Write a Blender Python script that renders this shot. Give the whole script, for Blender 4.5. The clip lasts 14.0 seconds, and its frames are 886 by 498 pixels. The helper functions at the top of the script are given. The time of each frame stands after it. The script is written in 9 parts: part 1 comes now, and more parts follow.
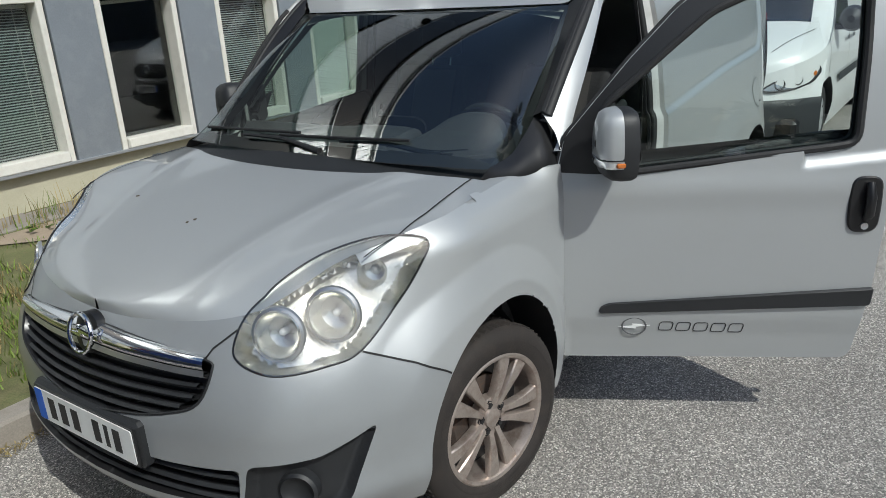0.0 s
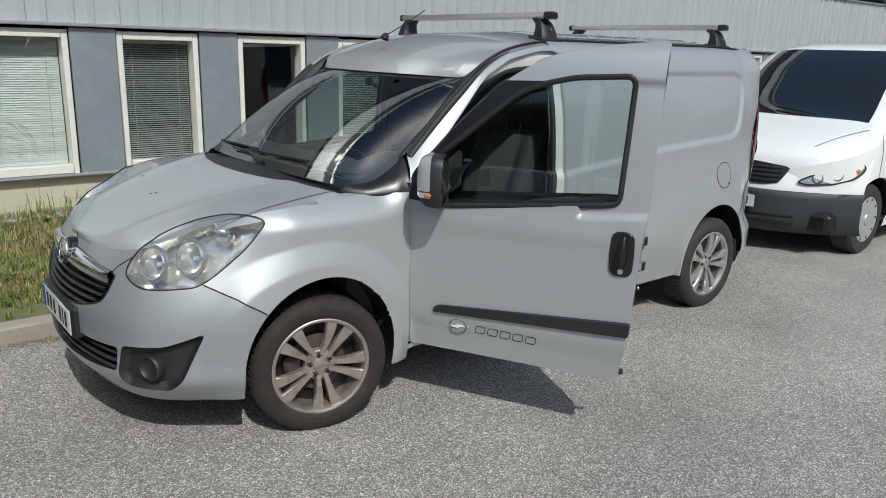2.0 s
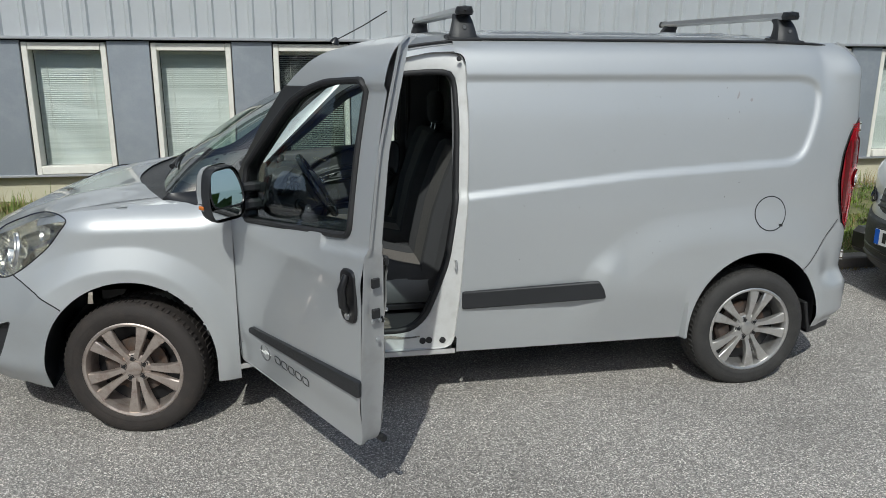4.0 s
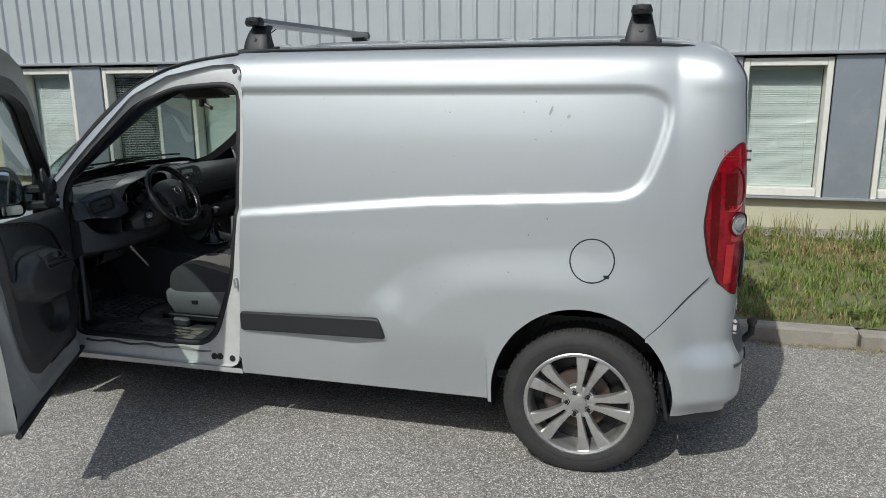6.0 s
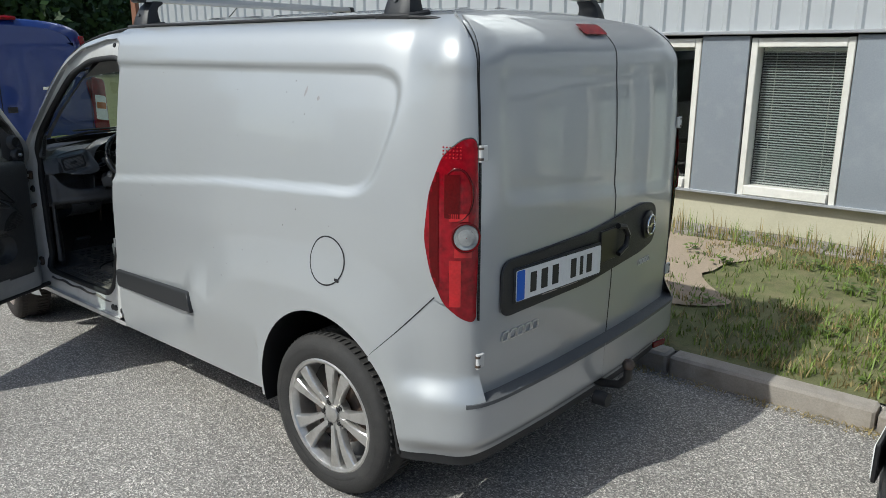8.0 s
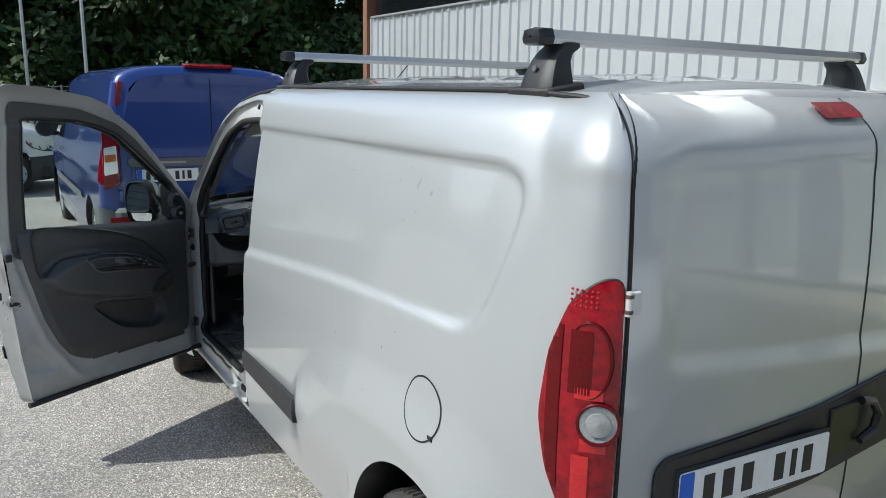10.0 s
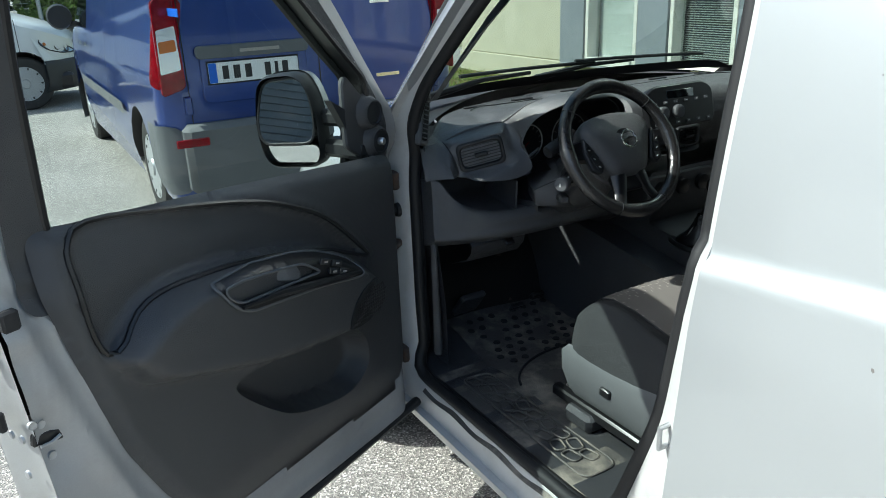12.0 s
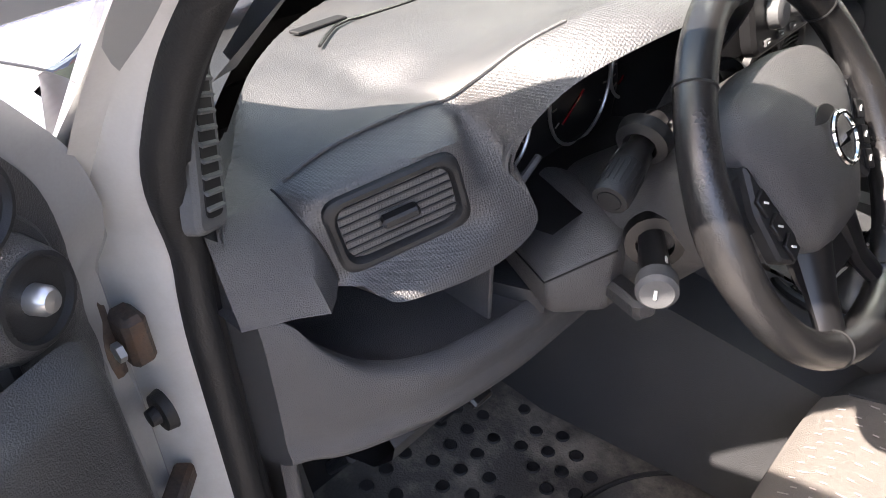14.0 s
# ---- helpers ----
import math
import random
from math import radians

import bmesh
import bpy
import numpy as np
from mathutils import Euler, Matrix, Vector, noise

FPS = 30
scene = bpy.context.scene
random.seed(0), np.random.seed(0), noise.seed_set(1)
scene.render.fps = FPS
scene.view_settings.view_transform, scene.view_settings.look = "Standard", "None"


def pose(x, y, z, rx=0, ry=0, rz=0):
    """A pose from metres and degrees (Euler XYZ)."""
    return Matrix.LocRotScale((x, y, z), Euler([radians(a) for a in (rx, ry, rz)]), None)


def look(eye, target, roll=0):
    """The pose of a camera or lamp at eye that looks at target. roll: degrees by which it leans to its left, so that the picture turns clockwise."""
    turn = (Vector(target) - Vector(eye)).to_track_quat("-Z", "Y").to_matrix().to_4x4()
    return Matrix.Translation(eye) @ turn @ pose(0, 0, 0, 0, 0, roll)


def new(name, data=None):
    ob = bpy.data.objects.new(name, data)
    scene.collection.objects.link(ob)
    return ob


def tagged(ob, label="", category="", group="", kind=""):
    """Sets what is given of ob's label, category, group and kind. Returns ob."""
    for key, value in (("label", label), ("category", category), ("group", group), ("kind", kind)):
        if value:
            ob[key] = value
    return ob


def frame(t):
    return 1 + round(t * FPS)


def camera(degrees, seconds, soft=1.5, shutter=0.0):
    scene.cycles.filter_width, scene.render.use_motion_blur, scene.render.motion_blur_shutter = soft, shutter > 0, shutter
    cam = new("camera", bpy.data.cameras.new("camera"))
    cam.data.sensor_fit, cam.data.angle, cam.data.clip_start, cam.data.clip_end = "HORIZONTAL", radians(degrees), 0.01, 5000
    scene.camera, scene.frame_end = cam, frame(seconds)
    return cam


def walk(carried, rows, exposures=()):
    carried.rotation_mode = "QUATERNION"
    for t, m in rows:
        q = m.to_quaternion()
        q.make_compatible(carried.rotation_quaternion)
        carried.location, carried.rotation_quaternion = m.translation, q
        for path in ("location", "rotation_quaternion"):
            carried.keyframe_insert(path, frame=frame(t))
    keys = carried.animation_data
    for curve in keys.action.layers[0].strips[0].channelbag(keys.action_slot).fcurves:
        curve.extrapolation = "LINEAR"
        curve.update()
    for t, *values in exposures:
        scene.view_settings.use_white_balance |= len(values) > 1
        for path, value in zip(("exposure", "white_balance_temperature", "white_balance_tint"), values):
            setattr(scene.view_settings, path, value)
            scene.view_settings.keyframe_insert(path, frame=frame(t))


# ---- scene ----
cam = camera(61.2, 14.0, soft=.75)
PATH = [
    (0, (1.842, 2.053, 1.687), (0.316, 0.944, 1.022), -3.4),
    (0.5, (1.915, 2.508, 1.726), (0.363, 1.414, 1.098), -3.2),
    (1, (1.898, 2.891, 1.717), (0.428, 1.67, 1.128), 0.2),
    (1.5, (1.822, 3.337, 1.746), (0.464, 1.976, 1.193), 1.5),
    (2, (1.583, 3.699, 1.733), (0.367, 2.198, 1.216), 1.7),
    (2.5, (1.108, 3.94, 1.745), (0.059, 2.317, 1.233), 1.6),
    (2.7, (0.884, 4.057, 1.718), (-0.09, 2.388, 1.201), 1.6),
    (4.8, (-1.926, 4.31, 1.747), (-1.904, 2.37, 1.261), -0.7),
    (5, (-2.213, 4.294, 1.705), (-2.103, 2.355, 1.227), -0.9),
    (5.5, (-2.805, 4.138, 1.694), (-2.493, 2.218, 1.23), -0.8),
    (6, (-3.351, 3.897, 1.683), (-2.83, 2.02, 1.229), -0.6),
    (6.5, (-3.903, 3.635, 1.673), (-3.18, 1.83, 1.206), -0.4),
    (7, (-4.414, 3.313, 1.636), (-3.499, 1.6, 1.16), -0.2),
    (7.2, (-4.605, 3.173, 1.645), (-3.616, 1.503, 1.162), -0.1),
    (9.3, (-5.426, 2.030, 1.757), (-3.858, 0.872, 1.310), 1.1),
    (9.5, (-5.252, 1.977, 1.784), (-3.644, 0.866, 1.360), 1.4),
    (10, (-4.783, 1.890, 1.791), (-3.127, 0.847, 1.378), 1.1),
    (10.5, (-4.196, 1.775, 1.666), (-2.533, 0.748, 1.226), 0.8),
    (11, (-3.557, 1.747, 1.577), (-1.897, 0.766, 1.045), 0.1),
    (11.5, (-2.904, 1.745, 1.513), (-1.251, 0.797, 0.906), -0.7),
    (12, (-2.26, 1.745, 1.492), (-0.634, 0.805, 0.804), -2.3),
    (12.5, (-1.755, 1.632, 1.493), (-0.248, 0.563, 0.726), -5.0),
    (13, (-1.362, 1.449, 1.471), (0.02, 0.337, 0.545), -6.2),
    (13.5, (-1.112, 1.284, 1.412), (0.086, -0.019, 0.48), -4.3),
    (13.7, (-1.084, 1.194, 1.402), (0.091, -0.08, 0.403), -4.2),
    (14, (-1.031, 1.054, 1.374), (0.103, -0.163, 0.264), -2.7),
]
walk(cam, [(t, look(eye, target, roll)) for t, eye, target, roll in PATH],
     [(0, -.08, 6050, 4), (7.2, -.08, 6050, 4), (9.3, .55, 6050, 4), (10, .5, 6050, 4), (11, .1, 6000, 2), (11.5, .50, 6000, 1), (12, 1.05, 5900, -1), (12.5, 2.0, 5900, -5), (13, 2.4, 6500, 5), (13.5, 2.62, 6700, 10), (14, 2.88, 7000, 18)])


# ---- light ----
world = bpy.data.worlds.new("sky")
scene.world = world
world.use_nodes = True
sky = world.node_tree.nodes.new("ShaderNodeTexSky")
sky.sky_type, sky.sun_disc = "NISHITA", False
SUN = Vector((.30, .885, 1.0)).normalized()
sky.sun_elevation, sky.sun_rotation = math.asin(SUN.z), math.atan2(SUN.x, SUN.y)
sky.air_density, sky.dust_density, sky.ozone_density = 1.0, 2.6, 1.2
world.node_tree.links.new(sky.outputs[0], world.node_tree.nodes["Background"].inputs[0])
world.node_tree.nodes["Background"].inputs[1].default_value = .115
sun = new("sun", bpy.data.lights.new("sun", "SUN"))
sun.data.energy, sun.data.angle, sun.data.color = 3.45, radians(.55), (1, .95, .87)
sun.matrix_world = look((0, 0, 30), Vector((0, 0, 30)) - SUN)


# ---- materials ----
def material(name, colour, rough=.6, metal=0., spread=.12, scale=(3, 60), bump=.0, bump_scale=200., coat=0., vary=0., alpha=1., spec=.5, dirt=None, weave=0.):
    """A surface with tone variation at two scales, fine relief, and optional dirt (colour, scale, amount)."""
    m = bpy.data.materials.new(name)
    m.use_nodes = True
    n, l = m.node_tree.nodes, m.node_tree.links
    p = n["Principled BSDF"]
    p.inputs["Roughness"].default_value, p.inputs["Metallic"].default_value = rough, metal
    p.inputs["Coat Weight"].default_value, p.inputs["Coat Roughness"].default_value = coat, .04
    p.inputs["Specular IOR Level"].default_value = spec
    at = n.new("ShaderNodeTexCoord")
    big, fine = n.new("ShaderNodeTexNoise"), n.new("ShaderNodeTexNoise")
    for t, s in ((big, scale[0]), (fine, scale[1])):
        t.inputs["Scale"].default_value, t.inputs["Detail"].default_value = s, 5
        l.new(at.outputs["Object"], t.inputs["Vector"])
    mix = n.new("ShaderNodeMix")
    mix.data_type = "FLOAT"
    mix.inputs[0].default_value = .5
    l.new(big.outputs["Fac"], mix.inputs[2]), l.new(fine.outputs["Fac"], mix.inputs[3])
    ramp = n.new("ShaderNodeMapRange")
    ramp.inputs["From Min"].default_value, ramp.inputs["From Max"].default_value = .3, .7
    ramp.inputs["To Min"].default_value, ramp.inputs["To Max"].default_value = 1 - spread, 1 + spread
    l.new(mix.outputs[0], ramp.inputs["Value"])
    tone = ramp.outputs[0]
    if vary:
        info, r2, mul = n.new("ShaderNodeObjectInfo"), n.new("ShaderNodeMapRange"), n.new("ShaderNodeMath")
        r2.inputs["To Min"].default_value, r2.inputs["To Max"].default_value = 1 - vary, 1 + vary
        mul.operation = "MULTIPLY"
        l.new(info.outputs["Random"], r2.inputs["Value"]), l.new(tone, mul.inputs[0]), l.new(r2.outputs[0], mul.inputs[1])
        tone = mul.outputs[0]
    col = n.new("ShaderNodeVectorMath")
    col.operation = "SCALE"
    col.inputs[0].default_value = colour
    l.new(tone, col.inputs["Scale"])
    out = col.outputs[0]
    if dirt:
        dn, dr, dm = n.new("ShaderNodeTexNoise"), n.new("ShaderNodeMapRange"), n.new("ShaderNodeMix")
        dn.inputs["Scale"].default_value, dn.inputs["Detail"].default_value, dn.inputs["Roughness"].default_value = dirt[1], 8, .65
        l.new(at.outputs["Object"], dn.inputs["Vector"])
        dr.inputs["From Min"].default_value, dr.inputs["From Max"].default_value, dr.inputs["To Max"].default_value = .48, .72, dirt[2]
        dm.data_type = "RGBA"
        dm.inputs[7].default_value = (*dirt[0], 1)
        l.new(dn.outputs["Fac"], dr.inputs["Value"]), l.new(dr.outputs[0], dm.inputs[0]), l.new(out, dm.inputs[6])
        out = dm.outputs[2]
    l.new(out, p.inputs["Base Color"])
    if bump:
        grain, b = n.new("ShaderNodeTexNoise"), n.new("ShaderNodeBump")
        grain.inputs["Scale"].default_value, grain.inputs["Detail"].default_value = bump_scale, 4
        l.new(at.outputs["Object"], grain.inputs["Vector"]), l.new(grain.outputs["Fac"], b.inputs["Height"])
        b.inputs["Strength"].default_value, b.inputs["Distance"].default_value = bump, .004
        l.new(b.outputs[0], p.inputs["Normal"])
        if weave:
            dots, b2 = n.new("ShaderNodeTexVoronoi"), n.new("ShaderNodeBump")
            dots.inputs["Scale"].default_value, dots.inputs["Randomness"].default_value = weave, .15
            l.new(at.outputs["Object"], dots.inputs["Vector"]), l.new(dots.outputs["Distance"], b2.inputs["Height"])
            b2.inputs["Strength"].default_value, b2.inputs["Distance"].default_value = .55, .0012
            l.new(b.outputs[0], b2.inputs["Normal"]), l.new(b2.outputs[0], p.inputs["Normal"])
    return m


def glass(name, colour=(1, 1, 1), rough=0., base=.075):
    """Thin pane: clear straight through, with a reflection that grows towards grazing angles."""
    m = bpy.data.materials.new(name)
    m.use_nodes = True
    n, l = m.node_tree.nodes, m.node_tree.links
    clear, gloss, mix, fres = n.new("ShaderNodeBsdfTransparent"), n.new("ShaderNodeBsdfGlossy"), n.new("ShaderNodeMixShader"), n.new("ShaderNodeLayerWeight")
    clear.inputs[0].default_value = (*colour, 1)
    gloss.inputs["Roughness"].default_value = rough
    power, ramp = n.new("ShaderNodeMath"), n.new("ShaderNodeMapRange")
    power.operation = "POWER"
    power.inputs[1].default_value = 4.5
    ramp.inputs["To Min"].default_value, ramp.inputs["To Max"].default_value = base, 1
    l.new(fres.outputs["Facing"], power.inputs[0]), l.new(power.outputs[0], ramp.inputs["Value"])
    l.new(ramp.outputs[0], mix.inputs[0]), l.new(clear.outputs[0], mix.inputs[1]), l.new(gloss.outputs[0], mix.inputs[2])
    l.new(mix.outputs[0], n["Material Output"].inputs[0])
    return m


SILVER = material("silver_paint", (.42, .435, .443), .44, .40, .03, (1.2, 900), coat=1.0, dirt=((.38, .38, .36), 3.5, .14))
PLASTIC_SILVER = material("silver_bumper_paint", (.30, .315, .325), .45, .30, .03, (1.2, 900), coat=.8, dirt=((.26, .26, .25), 4, .3))
FLAKE_IN = material("silver_door_frame", (.56, .56, .55), .42, .12, .04, (4, 400), coat=.4, dirt=((.30, .28, .24), 9, .35))
# the frame's silver made darker: shade on the open door's inside, plus grime
DOOR_IN = material("shaded_silver_door_inside", (.37, .375, .375), .42, .30, .06, (4, 400), coat=.4, dirt=((.24, .23, .21), 7, .4))
BLACK = material("black_plastic", (.017, .018, .020), .5, 0, .18, (6, 300), .15, 900)
SATIN = material("satin_black", (.012, .012, .013), .32, 0, .1, (8, 200))
RUBBER = material("rubber", (.013, .013, .014), .6, 0, .15, (10, 300), .2, 500)
TYRE = material("tyre_rubber", (.028, .027, .026), .78, 0, .25, (9, 240), .35, 300, dirt=((.06, .055, .05), 14, .4))
TYRE_BROWN = material("dusty_tyre_rubber", (.022, .018, .016), .8, 0, .25, (9, 240), .35, 300, dirt=((.055, .041, .033), 14, .40))
ALLOY = material("alloy", (.60, .59, .57), .33, .85, .08, (12, 150), .05, 300, dirt=((.20, .15, .11), 16, .35))
ALLOY_BROWN = material("brake_dusted_alloy", (.46, .40, .36), .38, .75, .12, (12, 150), .05, 300, dirt=((.16, .09, .06), 18, .55))
DARK_STEEL = material("rusty_steel", (.10, .08, .07), .6, .5, .3, (20, 200), .2, 300, dirt=((.16, .08, .04), 25, .7))
CHROME = material("chrome", (.80, .81, .82), .08, 1, .02, (10, 300))
ALU = material("anodised_aluminium", (.62, .62, .62), .32, .9, .04, (4, 300))
GREYPL = material("grey_plastic", (.10, .103, .107), .55, 0, .1, (6, 300), .2, 800)
DASH = material("grained_dash_plastic", (.066, .066, .069), .36, 0, .16, (5, 500), .45, 900, spec=.75, dirt=((.13, .125, .118), 9, .40))
DASH2 = material("woven_grain_plastic", (.074, .074, .077), .33, 0, .14, (5, 700), .3, 750, spec=.8, dirt=((.18, .17, .16), 9, .35), weave=380)
CARD = material("door_card_plastic", (.040, .041, .044), .38, 0, .14, (5, 500), .45, 800, spec=.7, dirt=((.080, .076, .072), 8, .35))
CLOTH = material("grey_seat_cloth", (.160, .146, .133), .92, 0, .12, (5, 600), .6, 1400, dirt=((.12, .11, .10), 7, .3))
CLOTH2 = material("dark_seat_cloth", (.038, .039, .041), .9, 0, .15, (6, 600), .6, 1400)
CLOTHL = material("light_stitch", (.34, .31, .285), .9, 0, .1, (9, 300))
CLOTH3 = material("grey_back_cloth", (.075, .072, .068), .92, 0, .12, (5, 600), .6, 1400)
MAT = material("muddy_floor_mat", (.078, .073, .067), .6, 0, .3, (7, 300), .5, 260, dirt=((.33, .29, .235), 9, .95))
LEATHER = material("worn_leather", (.015, .015, .016), .22, 0, .25, (7, 260), .18, 600, spec=.75, dirt=((.060, .055, .050), 10, .30))
WPLASTIC = material("pale_trim", (.33, .33, .32), .7, 0, .08, (4, 400), .3, 700)
WHITE = material("white_paint", (.78, .79, .79), .3, 0, .03, (2, 300), coat=.6, dirt=((.55, .52, .48), 5, .12))
BLUE = material("blue_paint", (.013, .042, .21), .30, .25, .06, (2, 500), coat=.9, dirt=((.05, .07, .2), 5, .2))
BRONZE = material("beige_metal_paint", (.33, .31, .27), .35, .5, .04, (2, 400), coat=.6)
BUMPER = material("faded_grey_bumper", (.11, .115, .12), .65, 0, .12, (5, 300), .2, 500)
PLATE = material("plate_white", (.74, .75, .74), .45, 0, .04, (8, 200), dirt=((.5, .48, .44), 30, .25))
PBLUE = material("plate_blue", (.01, .11, .55), .45, 0, .04)
INK = material("black_ink", (.015, .015, .016), .5)
STEELCAP = material("hubcap_grey", (.42, .43, .44), .4, .4, .08, (14, 200))
REDLENS = material("red_lens", (.19, .002, .007), .16, 0, .60, (9, 45), .8, 26, coat=.3, spec=.35)
DARKRED = material("dark_red_lens", (.085, .002, .003), .25, 0, .25, (14, 120), spec=.3)
ORANGE = material("amber", (.50, .15, .03), .2, 0, .1)
LENS = material("clear_lens", (.75, .76, .76), .12, .3, .15, (30, 200), coat=1.)
REFLECTOR = material("lamp_reflector", (.80, .80, .78), .14, 1, .06, (14, 90))
BRIGHTRED = material("bright_red_lens", (.42, .006, .010), .10, 0, .25, (20, 120), .3, 90, coat=.6)
GREYLENS = material("grey_lens", (.30, .31, .31), .12, .2, .2, (40, 200), coat=.8)
BOWL = material("lamp_bowl", (.80, .79, .74), .20, .85, .12, (18, 90), .20, 60, dirt=((.80, .74, .54), 6, .55))
GLASS = glass("clear_glass", (.92, .95, .935))
WSHIELD = glass("windscreen_glass", (.60, .70, .66), base=.14)
DOORGLASS = glass("door_glass", (.74, .82, .79), base=.075)
LAMPGLASS = glass("lamp_glass", (.95, .965, .97), .06, .12)
DARKGLASS = material("dark_glass", (.006, .008, .009), .03, 0, .1, coat=1., spec=.8)
MIRROR = material("mirror", (.85, .87, .88), .01, 1, .0)
SEAM = material("shut_line", (.008, .008, .009), .7)


# ---- mesh tools ----
class Geo:
    def __init__(self):
        self.v, self.f = [], []

    def add(self, verts, faces, m=None):
        k = len(self.v)
        self.v += [tuple(m @ Vector(p)) if m is not None else tuple(float(c) for c in p) for p in verts]
        self.f += [tuple(i + k for i in face) for face in faces]
        return self

    def sheet(self, rows, close_u=False, close_v=False, flip=False):
        """A grid of points rows[i][j] as quads."""
        r = np.asarray(rows, float)
        a, b = r.shape[:2]
        faces = []
        for i in range(a if close_u else a - 1):
            for j in range(b if close_v else b - 1):
                q = (i * b + j, ((i + 1) % a) * b + j, ((i + 1) % a) * b + (j + 1) % b, i * b + (j + 1) % b)
                faces.append(q[::-1] if flip else q)
        return self.add(r.reshape(-1, 3), faces)

    def box(self, size, m=None, bevel=.004):
        """A box with chamfered edges round its own middle."""
        sx, sy, sz = (s / 2 for s in size)
        e = min(bevel, sx * .49, sy * .49, sz * .49)
        verts, idx = [], {}
        for x in (-1, 1):
            for y in (-1, 1):
                for z in (-1, 1):
                    for ax in range(3):
                        p = [x * (sx - e), y * (sy - e), z * (sz - e)]
                        p[ax] = (x * sx, y * sy, z * sz)[ax]
                        idx[(x, y, z, ax)] = len(verts)
                        verts.append(p)
        faces = []
        for ax in range(3):
            o = [a for a in range(3) if a != ax]
            for s in (-1, 1):
                ring = []
                for a, b in ((-1, -1), (1, -1), (1, 1), (-1, 1)):
                    k = [0, 0, 0]
                    k[ax], k[o[0]], k[o[1]] = s, a, b
                    ring.append(idx[(*k, ax)])
                faces.append(ring if (s > 0) == (ax != 1) else ring[::-1])
        for ax in range(3):
            o = [a for a in range(3) if a != ax]
            for a in (-1, 1):
                for b in (-1, 1):
                    k0, k1 = [0, 0, 0], [0, 0, 0]
                    k0[ax], k1[ax] = -1, 1
                    for k in (k0, k1):
                        k[o[0]], k[o[1]] = a, b
                    faces.append([idx[(*k0, o[0])], idx[(*k1, o[0])], idx[(*k1, o[1])], idx[(*k0, o[1])]])
        for x in (-1, 1):
            for y in (-1, 1):
                for z in (-1, 1):
                    faces.append([idx[(x, y, z, 0)], idx[(x, y, z, 1)], idx[(x, y, z, 2)]])
        return self.add(verts, faces, m)

    def tube(self, pts, r, n=8, closed=False, flat=1.):
        """A round bar along a line; r may be a list; flat squashes it across."""
        p = [Vector(q) for q in pts]
        rr = r if isinstance(r, (list, tuple, np.ndarray)) else [r] * len(p)
        rows, up = [], None
        for i, q in enumerate(p):
            a = p[i - 1] if (i or closed) else q
            b = p[(i + 1) % len(p)] if (i < len(p) - 1 or closed) else q
            d = (b - a).normalized()
            if up is None:
                up = d.orthogonal().normalized() if abs(d.z) > .9 else (Vector((0, 0, 1)) - d * d.z).normalized()
            up = (up - d * up.dot(d)).normalized()
            side = d.cross(up)
            rows.append([q + (up * math.cos(k * 2 * math.pi / n) * flat + side * math.sin(k * 2 * math.pi / n)) * rr[i] for k in range(n)])
        k0 = len(self.v)
        self.sheet(rows, close_u=closed, close_v=True)
        if not closed:
            self.f += [tuple(range(k0 + n - 1, k0 - 1, -1)), tuple(range(k0 + (len(p) - 1) * n, k0 + len(p) * n))]
        return self

    def lathe(self, profile, m=None, n=32, start=0., turn=2 * math.pi):
        """Turns (radius, height) pairs round the z axis."""
        full = abs(turn - 2 * math.pi) < 1e-6
        k = n if full else n + 1
        rows = [[(r * math.cos(start + turn * i / n), r * math.sin(start + turn * i / n), h) for i in range(k)] for r, h in profile]
        g = Geo().sheet(rows, close_v=full)
        return self.add(g.v, g.f, m)

    def plate(self, outline, depth, m=None, bevel=.0):
        """An outline in the x-y plane raised to a slab of that depth, from z 0 up."""
        o = np.asarray(outline, float)
        if np.sum(o[:, 0] * np.roll(o[:, 1], -1) - np.roll(o[:, 0], -1) * o[:, 1]) < 0:
            o = o[::-1]
        k = len(o)
        rings = [np.c_[o, np.zeros(k)], np.c_[o, np.full(k, depth - bevel)]]
        if bevel:
            nxt, prv = np.roll(o, -1, 0) - o, o - np.roll(o, 1, 0)
            t = nxt / np.linalg.norm(nxt, axis=1)[:, None] + prv / np.linalg.norm(prv, axis=1)[:, None]
            t /= np.linalg.norm(t, axis=1)[:, None] + 1e-9
            rings.append(np.c_[o + np.c_[-t[:, 1], t[:, 0]] * bevel, np.full(k, depth)])
        verts = np.concatenate(rings)
        faces = [tuple(range(k - 1, -1, -1)), tuple(range((len(rings) - 1) * k, len(rings) * k))]
        for s in range(len(rings) - 1):
            faces += [(s * k + i, s * k + (i + 1) % k, (s + 1) * k + (i + 1) % k, (s + 1) * k + i) for i in range(k)]
        return self.add(verts, faces, m)

    def facing(self, d):
        """Turns all faces round if they look away from d on the whole."""
        tot = Vector((0, 0, 0))
        for f in self.f:
            a, b, c = (Vector(self.v[i]) for i in f[:3])
            tot += (b - a).cross(c - a)
        if tot.dot(Vector(d)) < 0:
            self.f = [f[::-1] for f in self.f]
        return self

    def mirrored(self):
        g = Geo()
        g.v, g.f = [(x, -y, z) for x, y, z in self.v], [f[::-1] for f in self.f]
        return g

    def moved(self, m):
        g = Geo()
        g.v, g.f = [tuple(m @ Vector(p)) for p in self.v], list(self.f)
        return g


